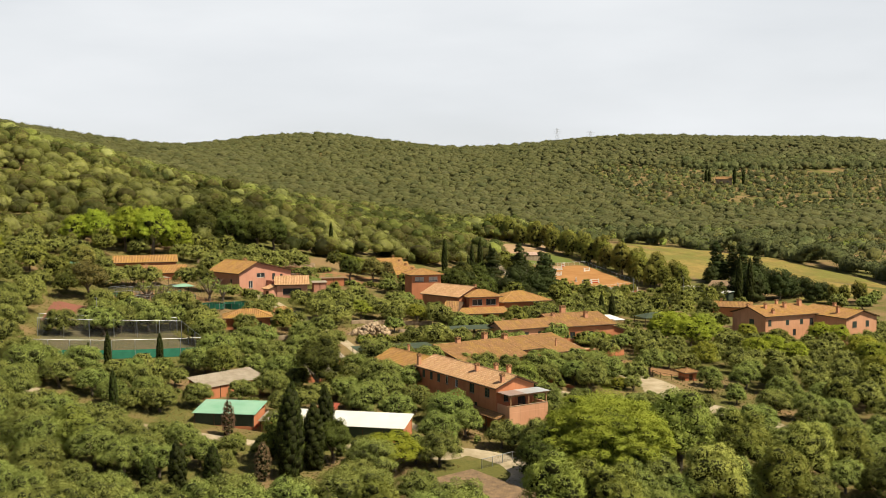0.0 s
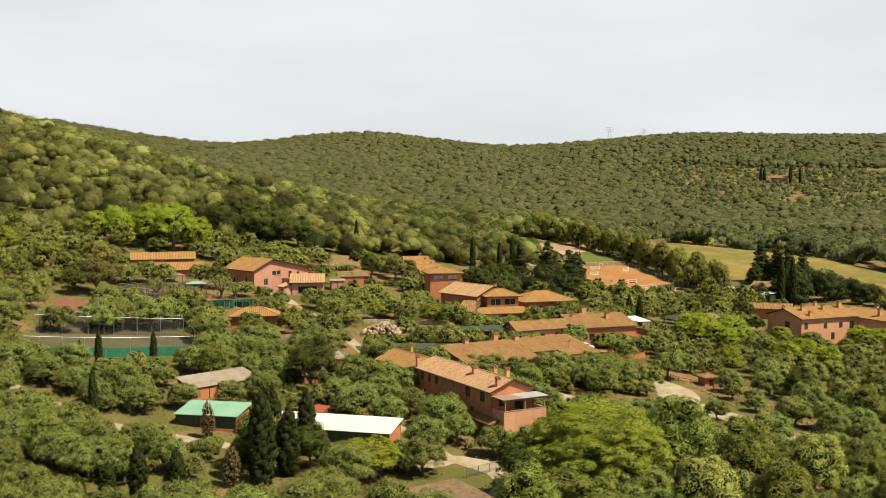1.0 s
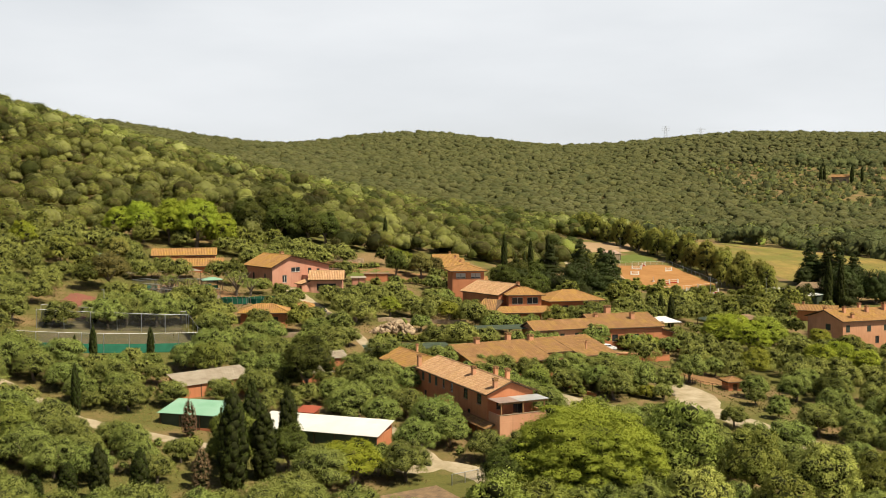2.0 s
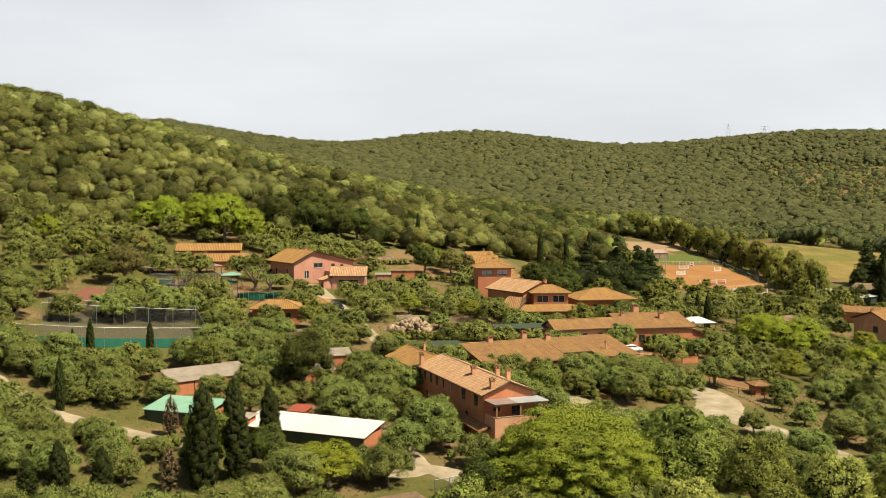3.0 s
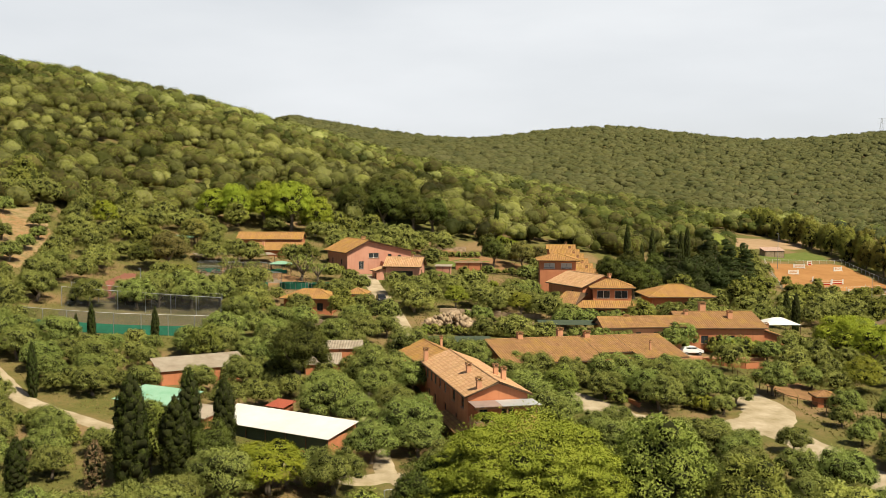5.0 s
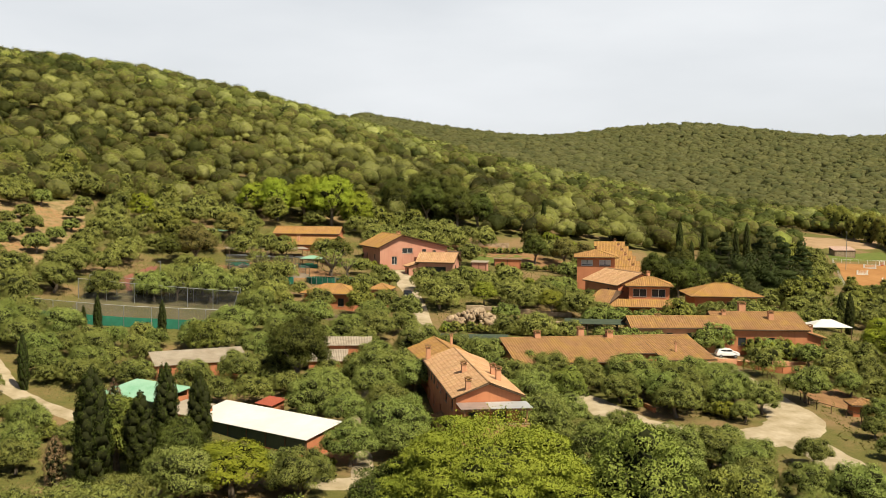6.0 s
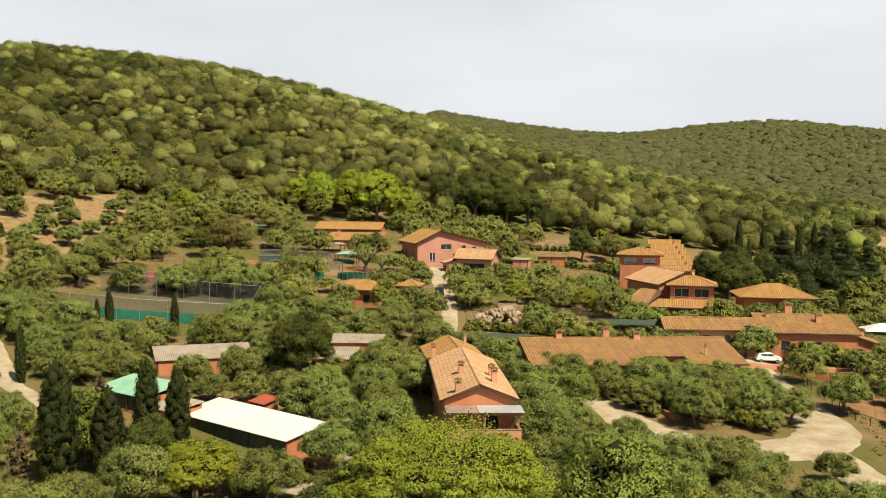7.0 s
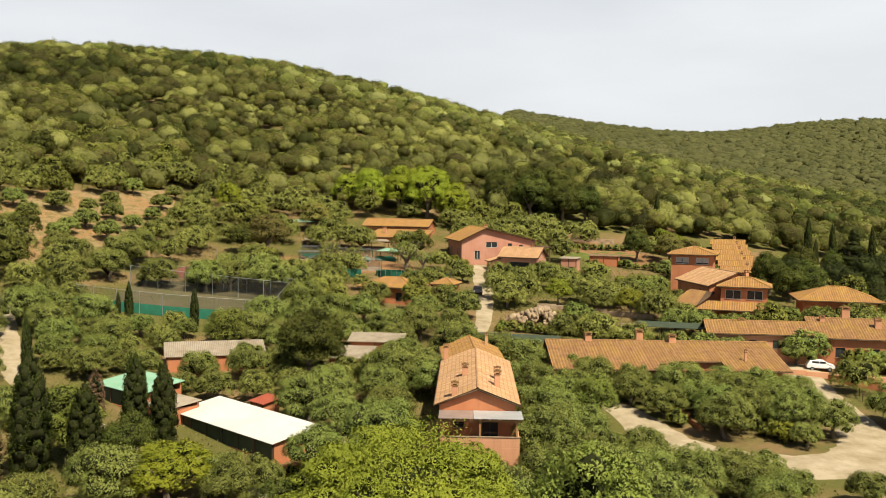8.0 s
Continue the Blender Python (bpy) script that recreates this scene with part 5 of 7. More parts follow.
for x, y, s in ((172, 352, 0.9), (177, 356, 0.8), (181, 362, 0.7), (175, 366, 0.85), (186, 357, 0.6)):
    plant("umbrella", x, y, s, sink=1.5)
for x, y, s in ((176, 345, 0.55), (181, 346.5, 0.5), (186, 346, 0.6), (189, 349, 0.5), (184, 340, 0.6)):
    plant("eucalyptus", x, y, s)
for x, y, s in ((-57.5, 303, 1.5), (-65, 302, 1.35), (-72, 299, 1.2), (-78, 296, 1.0), (-51, 305, 1.1), (-90, 262, 0.8)):
    plant("lime", x, y, s, tall=1.2)
for x, y, s in ((77.5, 236, 1.1), (83.5, 233.5, 1.05), (80.5, 239.5, 1.1), (94, 220, 0.8), (98.5, 222, 0.85), (103, 219, 0.75), (126, 254, 0.8), (130, 252, 0.75)):
    plant("lime", x, y, s)
for x, y, s in ((-79, 258, 0.7), (3.5, 243, 0.6), (17, 243.5, 0.62), (90, 243, 1.0), (119, 214, 0.9)):
    plant("bright", x, y, s)
for k in range(36):
    y = 384 + 5.6 * k
    plant("eucalyptus", float(np.interp(y, (384, 405, 440, 470, 520, 585), (131, 127, 121.5, 115, 98, 84))) + 1.8 * math.sin(k * 2.1), y, rng.uniform(0.9, 1.2), sink=2.4)
for x, y in ((124, 398), (128, 392), (126, 384), (131, 378), (122, 390), (119, 397)):
    plant("eucalyptus", x, y, rng.uniform(0.6, 0.85))
for u, v, s in ((-1.0, -6.9, 1.0), (0.9, -7.1, 1.15), (2.8, -7.0, 1.2), (4.7, -7.0, 1.1), (6.4, -6.8, 1.0), (3.8, -6.7, 1.35)):
    p = pose(55.5, 239.0, 0, 0, 0, 16) @ Vector((u, v, 0))
    plant("shrub", p.x, p.y, s, which=2, tall=1.5, label="bright green creeper grown up the house wall")
for k in range(15):
    plant("shrub", 3.0 + 1.42 * k, 217.8 + 0.78 * k + 0.3 * math.sin(3 * k), 0.62 + 0.1 * math.sin(5 * k), which=(2, 0, 1)[k % 3], label="clipped green hedge shrub behind the pergola")
for k in range(9):
    plant("shrub", -3.2 + 1.35 * k, 334.5 - 1.15 * k, 1.25, which=2, tall=1.35, label="tall bright green hedge shrub above the lawn")
plant("shrub", -3.2, 282.4, 1.35, which=0, label="round dark green bush before the garden shelter")
for k in range(9):
    plant("shrub", -17.5 + 1.5 * k, 299.5 + 1.3 * k, 0.85, which=(1, 3)[k % 2], label="pale green hedge shrub along the lawn")
plant("oak", -5.3, 176.6, 1.35, which=1, tall=1.0, label="large dark holm oak among the olives")
for x, y, s in ((13.9, 150.8, 0.95), (18.6, 154.6, 0.85), (15.2, 163.0, 0.9), (23.4, 148.8, 0.8), (26.5, 147.2, 0.8), (10.9, 180.5, 0.95), (7.0, 174.5, 0.95), (11.6, 168.5, 0.9), (12.2, 144.6, 0.6), (9.6, 141.8, 0.75), (-0.5, 174, 0.8), (3.0, 169, 0.95), (8.2, 162.6, 0.9)):
    plant("olive", x, y, s)
for x, y, s in ((41, 192.5, 0.85), (44.5, 190.2, 0.9), (48, 189.8, 0.95), (51.6, 191.4, 0.95), (42.6, 197, 0.9), (46.2, 195, 1.0), (50, 195.6, 1.0), (53.2, 196.6, 0.85), (47, 200.4, 0.95), (51.2, 201.6, 0.9), (42.2, 203, 0.8)):
    plant("olive", x, y, s)
for x, y, s in ((27.2, 194.4, 0.9), (24.4, 196.8, 0.75), (32.4, 195.6, 0.8), (47.6, 228.6, 0.85), (19.6, 246.6, 0.75), (31.2, 263.6, 0.6), (64.6, 228.6, 0.8), (63.2, 202.2, 1.0), (73.2, 215.2, 0.8), (69.5, 209.5, 0.7), (58.2, 232.0, 0.5), (43.4, 165.4, 0.8), (46.6, 167.6, 0.72), (50.2, 169.0, 0.72), (53.4, 170.0, 0.68), (48.6, 163.4, 0.9), (52.6, 164.8, 0.85), (56.6, 165.6, 0.72), (44.4, 161.4, 0.9), (-5.6, 221.4, 0.95), (-9.6, 215.6, 0.9), (-7.4, 209.4, 0.9), (-2.6, 212.6, 0.75), (-19.4, 248.6, 0.7), (-23.8, 144.4, 0.8), (-27.6, 147.6, 0.62), (-17.2, 134.6, 0.7), (-20.4, 138, 0.8), (-31, 142, 0.95), (-27.6, 137.4, 0.9), (-25, 133.4, 0.85), (14.4, 258.4, 0.85), (17.6, 257, 0.8), (12.6, 262.5, 0.9), (15.4, 265.4, 0.85), (38.4, 188.6, 0.8), (25.8, 247.1, 0.65), (36.5, 247.0, 0.65), (11.1, 232.2, 0.7)):
    plant("olive", x, y, s)
for x, y, s in ((-100, 211, 0.75), (-92, 219, 0.8), (-88, 208, 0.7), (-104, 222, 0.85), (-97, 205, 0.65), (-84, 217, 0.8), (-108, 214, 0.8)):
    plant("olive", x, y, s)
for x, y, s in ((42, 259, 0.7), (46, 260.2, 0.75), (50.2, 261.4, 0.7), (48.8, 230.4, 1.05), (31, 221.5, 0.75), (35, 223, 0.75), (39, 224.6, 0.7), (27, 236.5, 0.8), (31, 238, 0.85), (35.5, 240, 0.8), (-48, 171, 0.95), (-42, 168, 0.9), (-52, 176, 1.0), (-38, 164, 0.8), (-46, 178, 1.05), (-57, 164, 1.0), (-52, 160, 1.0), (-30, 162.5, 0.8), (-36, 172, 0.95), (-33, 167, 0.85)):
    plant("olive", x, y, s)
for x, y, s in ((186, 338, 0.8), (192, 346, 0.75), (180, 331, 0.85), (197, 353, 0.7), (174, 338, 0.9), (176, 347, 0.9), (170, 330, 1.0), (183, 351, 0.7)):
    plant("olive", x, y, s)
for x, y, s in ((-103, 236, 0.7), (-95, 229, 0.75), (-101, 228, 0.6), (-94, 201, 0.8), (-107, 206, 0.75), (-90, 212.5, 0.7), (-98, 247, 0.75), (-92, 238, 0.6), (-110, 250, 0.8), (-104, 258, 0.7), (-88, 228, 0.65), (-113, 231, 0.7), (-82, 203, 0.8)):
    plant("olive", x, y, s)
for x, y, s in ((-47, 210.5, 1.15), (-41.5, 213.5, 1.25), (-45.5, 217.5, 1.2), (-38, 218, 1.0), (-51.5, 216, 1.0), (-68.5, 206, 1.2), (-65, 199, 1.1), (-71, 212, 1.2)):
    plant("olive", x, y, s)
for x, y, s in ((-30.5, 214.5, 0.62), (-32, 209.5, 0.55), (-27.5, 216.5, 0.5)):
    plant("oak", x, y, s, which=3, label="pale yellow-green young oak beside the court")
plant("oak", -60, 238.5, 1.35, which=4, tall=0.85, label="broad brownish-green oak above the court")
plant("oak", -69, 268, 1.1, which=3, tall=0.85, label="pale-leaved oak beside the shelter")
for x, y, s in ((-48, 243.5, 1.0), (-34.2, 251.5, 1.25), (-44.4, 247.5, 0.8), (-31, 253, 0.9)):
    plant("pruned", x, y, s)
for x, y, s in ((-45, 324, 1.5), (-37, 325, 1.7), (-49, 331, 1.5), (-29, 329, 1.5), (-42, 336, 1.8), (-24, 333, 1.4), (-34, 338, 1.7)):
    plant("oak", x, y, s, which=1, label="tall dark evergreen oak at the foot of the wood")
plant("oak", 8, 303, 1.0, which=4)
plant("oak", 11.8, 306, 0.85, which=4, label="thin reddish-brown tree beside the row houses")
for x, y, s in ((33, 291, 1.15), (38, 286, 1.0), (41, 292, 1.1), (36, 311, 1.2), (43, 318, 1.2), (1, 300, 1.0), (31, 300, 1.0)):
    plant("oak", x, y, s, which=1, label="dense dark green broadleaf tree behind the houses")
for x, y, s in ((12, 287, 0.8), (20, 293, 0.7)):
    plant("olive", x, y, s)
for x, y, s, w in ((24, 114, 1.2, 0), (31, 112, 1.1, 0), (47.2, 136.5, 1.5, 0), (55, 133, 1.2, 0), (62, 128, 1.2, 3), (45, 118, 1.2, 3), (54, 118, 1.1, 0)):
    plant("oak", x, y, s, which=w)

# ----- groves: olives and other trees at uneven spacing, clear of houses, paths and the camera's sight lines -----
KEEP_CLEAR = [(ob.matrix_world.translation.x, ob.matrix_world.translation.y) for ob in scene.objects if ob.parent is None and ob.get("category") in ("olive tree", "oak tree", "broadleaf tree", "cypress", "dead cypress", "conifer", "pine tree", "eucalyptus tree")]
# centre, turn, half length, half width of what trees keep off, camera sight lines too
BLOCKS = [(21.8, 170.6, -63.6, 14.5, 5.5), (12.35, 188.8, -60, 9, 5), (28.6, 155, -63.6, 5, 6), (33.1, 205.8, 27.9, 17, 9), (46, 233, 20, 19, 8), (55.5, 239, 16, 10, 9), (26, 229, 12, 7, 5), (9.5, 205, 14, 10, 5),
          (25, 266, 0, 13, 12), (34.6, 254, 10, 10, 9), (47.9, 276, 16, 10, 8), (18, 320, -67, 24, 8), (-27, 276, -43, 9.5, 11.5), (-13.4, 268.5, 4, 7, 6), (2, 274, 0, 9, 6), (-52, 282, 13, 13, 12),
          (120.5, 272, 20, 11, 9.5), (137, 268, 110, 10, 7.5), (126, 316, -25, 8, 5), (146, 372, -30, 8, 7), (136, 366, -72, 15, 4), (0.1, 156.6, -17.8, 12, 5.5), (-17.6, 158.8, -14, 9.0, 4.2), (-3, 164.5, -18, 3, 2.5), (-22.0, 175.6, 44, 7.5, 3.4), (52, 223.5, 22, 9, 5), (-5, 190, 22, 4.5, 4.5), (-22.3, 226.5, 8, 6.0, 4.6), (-14.8, 233, 8, 3, 3.2), (16.9, 126.6, 34, 7, 8.5),
          (-44, 198, 28, 17, 6.5), (5.0, 227.8, 24, 7, 6), (4.5, 223, 15, 8, 4), (70.2, 199, 0, 6, 6), (70.5, 260, 0, 7, 6), (91, 277, 0, 9, 6), (98, 416, -80, 39, 22), (182, 455, 100, 130, 30), (65.5, 209, 0, 4.5, 7.5), (66, 241, 16, 5, 6), (58.5, 221.5, 0, 7, 2.5), (50.6, 228, 20, 8, 5), (3, 288, 0, 12, 6), (20, 140, 0, 5, 6), (-46, 247, 35, 15, 11), (-28, 243, 15, 9, 6), (-30, 237, 40, 9, 4), (10, 235, 0, 11, 5), (-6.5, 131, 0, 6, 8), (-12, 130, 0, 3, 5), (-21, 124.5, 0, 12, 5.5), (47, 178.5, -3, 13, 5.5), (67, 190, 70, 9, 3.6), (65, 177, -63, 9, 3.5), (119, 258, 20, 11, 4), (-12, 240, -66, 4.5, 3), (-4, 275, 0, 7, 8), (1, 283, 0, 8, 6), (-9, 300, 50, 12, 8), (93, 351, -57, 18, 4), (137, 257, 20, 6, 4), (-72, 266, 10, 6, 4.5), (-96, 212, 8, 18, 12), (-25, 150, -14, 12, 3.0), (-99, 243, -62, 24, 8), (-60, 221, 20, 5, 11), (27, 293, 0, 4, 6), (-50, 269, 13, 12, 4), (-24, 270, 5, 14, 4), (4, 221, 15, 11, 4.5), (-43, 187.5, 28, 15, 2.5), (-24, 146.8, -4, 7, 1.2), (-36, 232, 15, 16, 2)]
LINES = [[(-24, 268), (-9.1, 237.7), (-1.1, 220), (2.5, 206)], [(13, 156), (17, 147)],  [(0, 149.5), (16, 144), (22, 140), (4, 128)], [(-68, 178), (-54, 168.5), (-45, 162.5), (-36, 156.5), (-13.8, 149.8), (2, 149)],
         [(30, 190), (40, 181), (56, 180), (61.5, 189), (56.5, 206), (47.5, 231)], [(60, 184), (64.5, 176), (69, 167), (74, 157)]]

# where the trees are kept low to fit the camera's view: centre, radius, largest size
LOW = [(-26, 169, 9, 0.72), (-3, 183, 7, 0.68), (-14, 164, 7, 0.8), (49, 165, 9, 0.8), (61, 165, 9, 0.7), (40, 166, 7, 0.8), (64, 183, 10, 0.6), (-20, 216, 9, 0.88), (94, 352, 27, 0.58), (112, 378, 16, 0.55), (-13, 260, 8, 0.6), (88, 266, 12, 0.45), (-28, 147, 7, 0.62), (-42, 153, 7, 0.8), (-16, 146, 6, 0.6), (72, 250, 8, 0.6), (-44, 188, 13, 0.66), (112, 254, 14, 0.62), (122, 258, 9, 0.6), (30, 194, 8, 0.72), (48, 214, 8, 0.75), (66, 244, 9, 0.7), (-24, 259, 9, 0.7), (24, 254, 8, 0.8), (-33, 231, 8, 0.6)]


def clear(x, y, margin=0.0):
    for cx, cy, an, hl, hw in BLOCKS:
        c, s = math.cos(radians(an)), math.sin(radians(an))
        u, v = (x - cx) * c + (y - cy) * s, -(x - cx) * s + (y - cy) * c
        if abs(u) < hl + margin and abs(v) < hw + margin:
            return False
    for line in LINES:
        for (ax, ay), (bx, by) in zip(line[:-1], line[1:]):
            dx, dy = bx - ax, by - ay
            t = min(1, max(0, ((x - ax) * dx + (y - ay) * dy) / (dx * dx + dy * dy)))
            if math.hypot(x - ax - t * dx, y - ay - t * dy) < 2.4 + margin:
                return False
    return True


def grove(x0, x1, y0, y1, step, mix, size=(0.8, 1.1), skip=0.0, gap=4.0, joined=None):
    """Trees on an uneven lattice; mix: kinds and their shares. joined: a list that gathers those too far off to count."""
    kinds, shares = zip(*mix)
    for i in range(int((x1 - x0) / step)):
        for j in range(int((y1 - y0) / step)):
            x = x0 + (i + 0.5 * (j % 2) + rng.uniform(0.1, 0.9)) * step
            y = y0 + (j + rng.uniform(0.1, 0.9)) * step
            if rng.uniform() < skip or not clear(x, y, 0.7):
                continue
            if any((x - a) ** 2 + (y - b) ** 2 < gap * gap for a, b in KEEP_CLEAR):
                continue
            KEEP_CLEAR.append((x, y))
            k = kinds[int(rng.choice(len(kinds), p=np.array(shares) / sum(shares)))]
            s = rng.uniform(*size)
            for cx, cy, rad, most in LOW:
                if (x - cx) ** 2 + (y - cy) ** 2 < rad * rad:
                    s = min(s, most * rng.uniform(0.9, 1.1))
            if joined is None:
                plant(k, x, y, s)
            else:
                joined.append((k, x, y, s))


def joined_grove(name, label, places):
    V, M, F3, F4, S3, S4, T3, T4, mats, k = [], [], [], [], [], [], [], [], [CORE_SHADE], 0
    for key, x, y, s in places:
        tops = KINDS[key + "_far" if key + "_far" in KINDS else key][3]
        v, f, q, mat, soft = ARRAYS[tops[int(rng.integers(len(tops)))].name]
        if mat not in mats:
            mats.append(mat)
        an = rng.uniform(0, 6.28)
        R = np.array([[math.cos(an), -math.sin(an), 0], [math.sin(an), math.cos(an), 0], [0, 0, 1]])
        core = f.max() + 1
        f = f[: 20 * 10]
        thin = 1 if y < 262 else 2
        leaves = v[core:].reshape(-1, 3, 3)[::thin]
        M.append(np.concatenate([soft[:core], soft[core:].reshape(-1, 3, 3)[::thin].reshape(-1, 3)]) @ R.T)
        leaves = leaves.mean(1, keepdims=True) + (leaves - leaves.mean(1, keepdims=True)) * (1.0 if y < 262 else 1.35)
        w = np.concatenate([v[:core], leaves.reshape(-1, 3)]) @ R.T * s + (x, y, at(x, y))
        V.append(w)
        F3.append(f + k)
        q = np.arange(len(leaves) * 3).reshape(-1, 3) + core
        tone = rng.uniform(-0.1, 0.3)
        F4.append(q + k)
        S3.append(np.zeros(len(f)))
        S4.append(np.full(len(q), mats.index(mat)))
        T3.append(np.full(len(f), tone))
        T4.append(np.full(len(q), tone))
        k += len(w)
    me = mesh_of(name, np.concatenate(V), np.concatenate([*F3, *F4]), mats, np.concatenate([*S3, *S4]), tones=np.concatenate([*T3, *T4]), normals=np.concatenate(M))
    return tagged(new(name, me), label, "olive grove", kind="stuff")


OL = (("olive", 0.88), ("oak", 0.12))
grove(-60, 44, 110, 152, 4.4, OL, (0.8, 1.15), 0.0, gap=3.4)
grove(-60, 60, 150, 216, 5.1, (("olive", 0.96), ("oak", 0.04)), (0.8, 1.2), 0.0, gap=3.6)
grove(40, 90, 116, 200, 5.2, (("olive", 0.93), ("oak", 0.07)), (0.72, 1.0), 0.0)
far_trees = []
grove(-62, 2, 152, 190, 3.5, (("olive", 1.0),), (0.5, 0.75), 0.0, 2.9, joined=far_trees)
grove(-62, 62, 216, 262, 4.9, OL, (0.8, 1.15), 0.0, 3.6, joined=far_trees)
grove(62, 160, 200, 290, 5.2, (("olive", 0.9), ("oak", 0.05), ("bright", 0.05)), (0.7, 0.98), 0.0, joined=far_trees)
grove(90, 150, 130, 200, 5.4, (("olive", 0.9), ("oak", 0.1)), (0.8, 1.05), 0.0, joined=far_trees)
grove(-70, 62, 262, 318, 4.9, (("olive", 0.86), ("oak", 0.14)), (0.8, 1.1), 0.0, 3.6, joined=far_trees)
grove(80, 136, 318, 384, 5.8, (("olive", 0.6), ("oak", 0.4)), (0.75, 1.1), 0.03, joined=far_trees)
grove(60, 112, 290, 318, 6.2, (("olive", 0.6), ("oak", 0.4)), (0.8, 1.1), 0.04, joined=far_trees)
grove(176, 196, 330, 346, 7.0, (("olive", 0.8), ("oak", 0.2)), (0.7, 0.9), 0.3, joined=far_trees)
grove(-150, -60, 130, 290, 5.6, (("olive", 0.84), ("oak", 0.16)), (0.85, 1.2), 0.05, joined=far_trees)
grove(63, 79, 345, 432, 6.0, (("olive", 0.8), ("oak", 0.2)), (0.8, 1.1), 0.05, joined=far_trees)
joined_grove("grove", "olive and oak trees of the farther groves", far_trees)


# ----- woods on the hills, as joined crowns -----
def wood(name, label, places, leaves, size, mats, fine=False, seed=5, vary=(-0.5, 0.2), tall=1.2, up=0.15):
    """One mesh of crowns. places: rows of x, y, radius, height, kind."""
    r = np.random.default_rng(seed)
    V, M, F3, F4, S3, S4, T3, T4, k = [], [], [], [], [], [], [], [], 0
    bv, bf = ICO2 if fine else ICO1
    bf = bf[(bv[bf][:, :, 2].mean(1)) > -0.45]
    mid = float(np.mean([q[2] for q in places]))
    for x, y, rad, hgt, kd in places:
        sh = np.array([rad * 0.94, rad * r.uniform(0.8, 1.1), rad * tall * r.uniform(0.83, 1.17)])
        c = np.array([x, y, float(lie(x, y)) + hgt - sh[2] * 0.95])
        knobs = unit(24, r)
        knobs[:, 2] = np.abs(knobs[:, 2]) * 0.9

        def lumps(u):
            # knobbly like a head of broccoli
            d = (u @ knobs.T).max(1, keepdims=True)
            return 0.58 + 0.46 * np.clip(d, 0.35, 1) ** 9

        M.append(ones(bv - 0.6 * knobs[(bv @ knobs.T).argmax(1)] + (0, 0, up - 0.15)))
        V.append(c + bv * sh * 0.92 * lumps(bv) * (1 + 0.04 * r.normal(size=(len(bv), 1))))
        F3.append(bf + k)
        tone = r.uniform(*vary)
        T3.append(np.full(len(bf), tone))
        # core takes the kind one down the list, mostly darker: shade painted behind sprays
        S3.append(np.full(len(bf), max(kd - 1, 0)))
        k += len(bv)
        n = max(8, int(leaves * min(1.6, (rad / mid) ** 1.4)))
        u = unit(n, r)
        u[:, 2] = np.abs(u[:, 2]) * 1.1 - 0.25
        u /= np.linalg.norm(u, axis=1, keepdims=True)
        out = u - 0.75 * knobs[(u @ knobs.T).argmax(1)]
        L = leaf_sprays(c + u * sh * lumps(u) * (1.0 + 0.07 * np.abs(r.normal(size=(n, 1)))), u + 1.6 * out + (0, 0, 0.15), size, r, 0.55, 0.32, 0.1)
        V.append(L)
        M.append(np.repeat(ones(0.8 * ones(u / sh) + 1.5 * out + (0, 0, up) + 0.2 * r.normal(size=(n, 3))), 3, axis=0))
        F4.append(np.arange(len(L)).reshape(-1, 3) + k)
        T4.append(np.full(n, tone))
        S4.append(np.full(n, kd))
        k += len(L)
    me = mesh_of(name, np.concatenate(V), np.concatenate([*F3, *F4]), mats, np.concatenate([*S3, *S4]), tones=np.concatenate([*T3, *T4]), normals=np.concatenate(M))
    return tagged(new(name, me), label, "woodland", kind="stuff")


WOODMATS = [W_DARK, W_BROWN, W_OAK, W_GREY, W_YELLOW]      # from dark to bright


def scatter(x0, x1, y0, y1, step, inside, rad, hgt, shares, seed, skip=0.0, jog=0.35):
    r = np.random.default_rng(seed)
    out = []
    for i in range(int((x1 - x0) / step)):
        for j in range(int((y1 - y0) / step)):
            x = x0 + (i + 0.5 * (j % 2) + r.uniform(-jog, jog)) * step
            y = y0 + (j + r.uniform(-jog, jog)) * step
            if not inside(x, y) or r.uniform() < skip:
                continue
            # kinds of tree stand together in drifts
            d = noise.noise((x * 0.014, y * 0.014, seed)) * 0.75
            kd = int(np.searchsorted(np.cumsum(shares) / sum(shares), min(max(r.uniform() + d, 0), 0.999)))
            s = 0.52 + 1.1 * r.uniform() ** 1.5
            out.append((x, y, rad * s, hgt * (0.45 + 0.55 * s) * r.uniform(0.8, 1.15), kd))
    return out


def edge_of_wood(x):
    """How far out the wood on the near hill begins."""
    return np.interp(x, (-400, -130, -112, -96, -75, -60, -30, -10, 15, 30, 60, 75), (150, 215, 262, 270, 296, 315, 326, 330, 352, 358, 395, 480))


def in_near(x, y):
    return edge_of_wood(x) < y and x < 75 + (y - 480) * 0.1 and -1.35 * y + 140 < x


near_a = scatter(-420, 60, 140, 420, 4.8, in_near, 2.9, 6.6, (0.18, 0.12, 0.34, 0.22, 0.14), 3)
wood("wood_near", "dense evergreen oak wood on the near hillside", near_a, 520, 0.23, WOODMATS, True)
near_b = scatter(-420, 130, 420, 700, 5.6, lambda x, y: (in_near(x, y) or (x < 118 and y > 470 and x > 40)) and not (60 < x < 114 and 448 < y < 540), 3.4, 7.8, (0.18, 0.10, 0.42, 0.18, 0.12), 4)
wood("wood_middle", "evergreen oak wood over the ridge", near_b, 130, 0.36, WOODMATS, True)


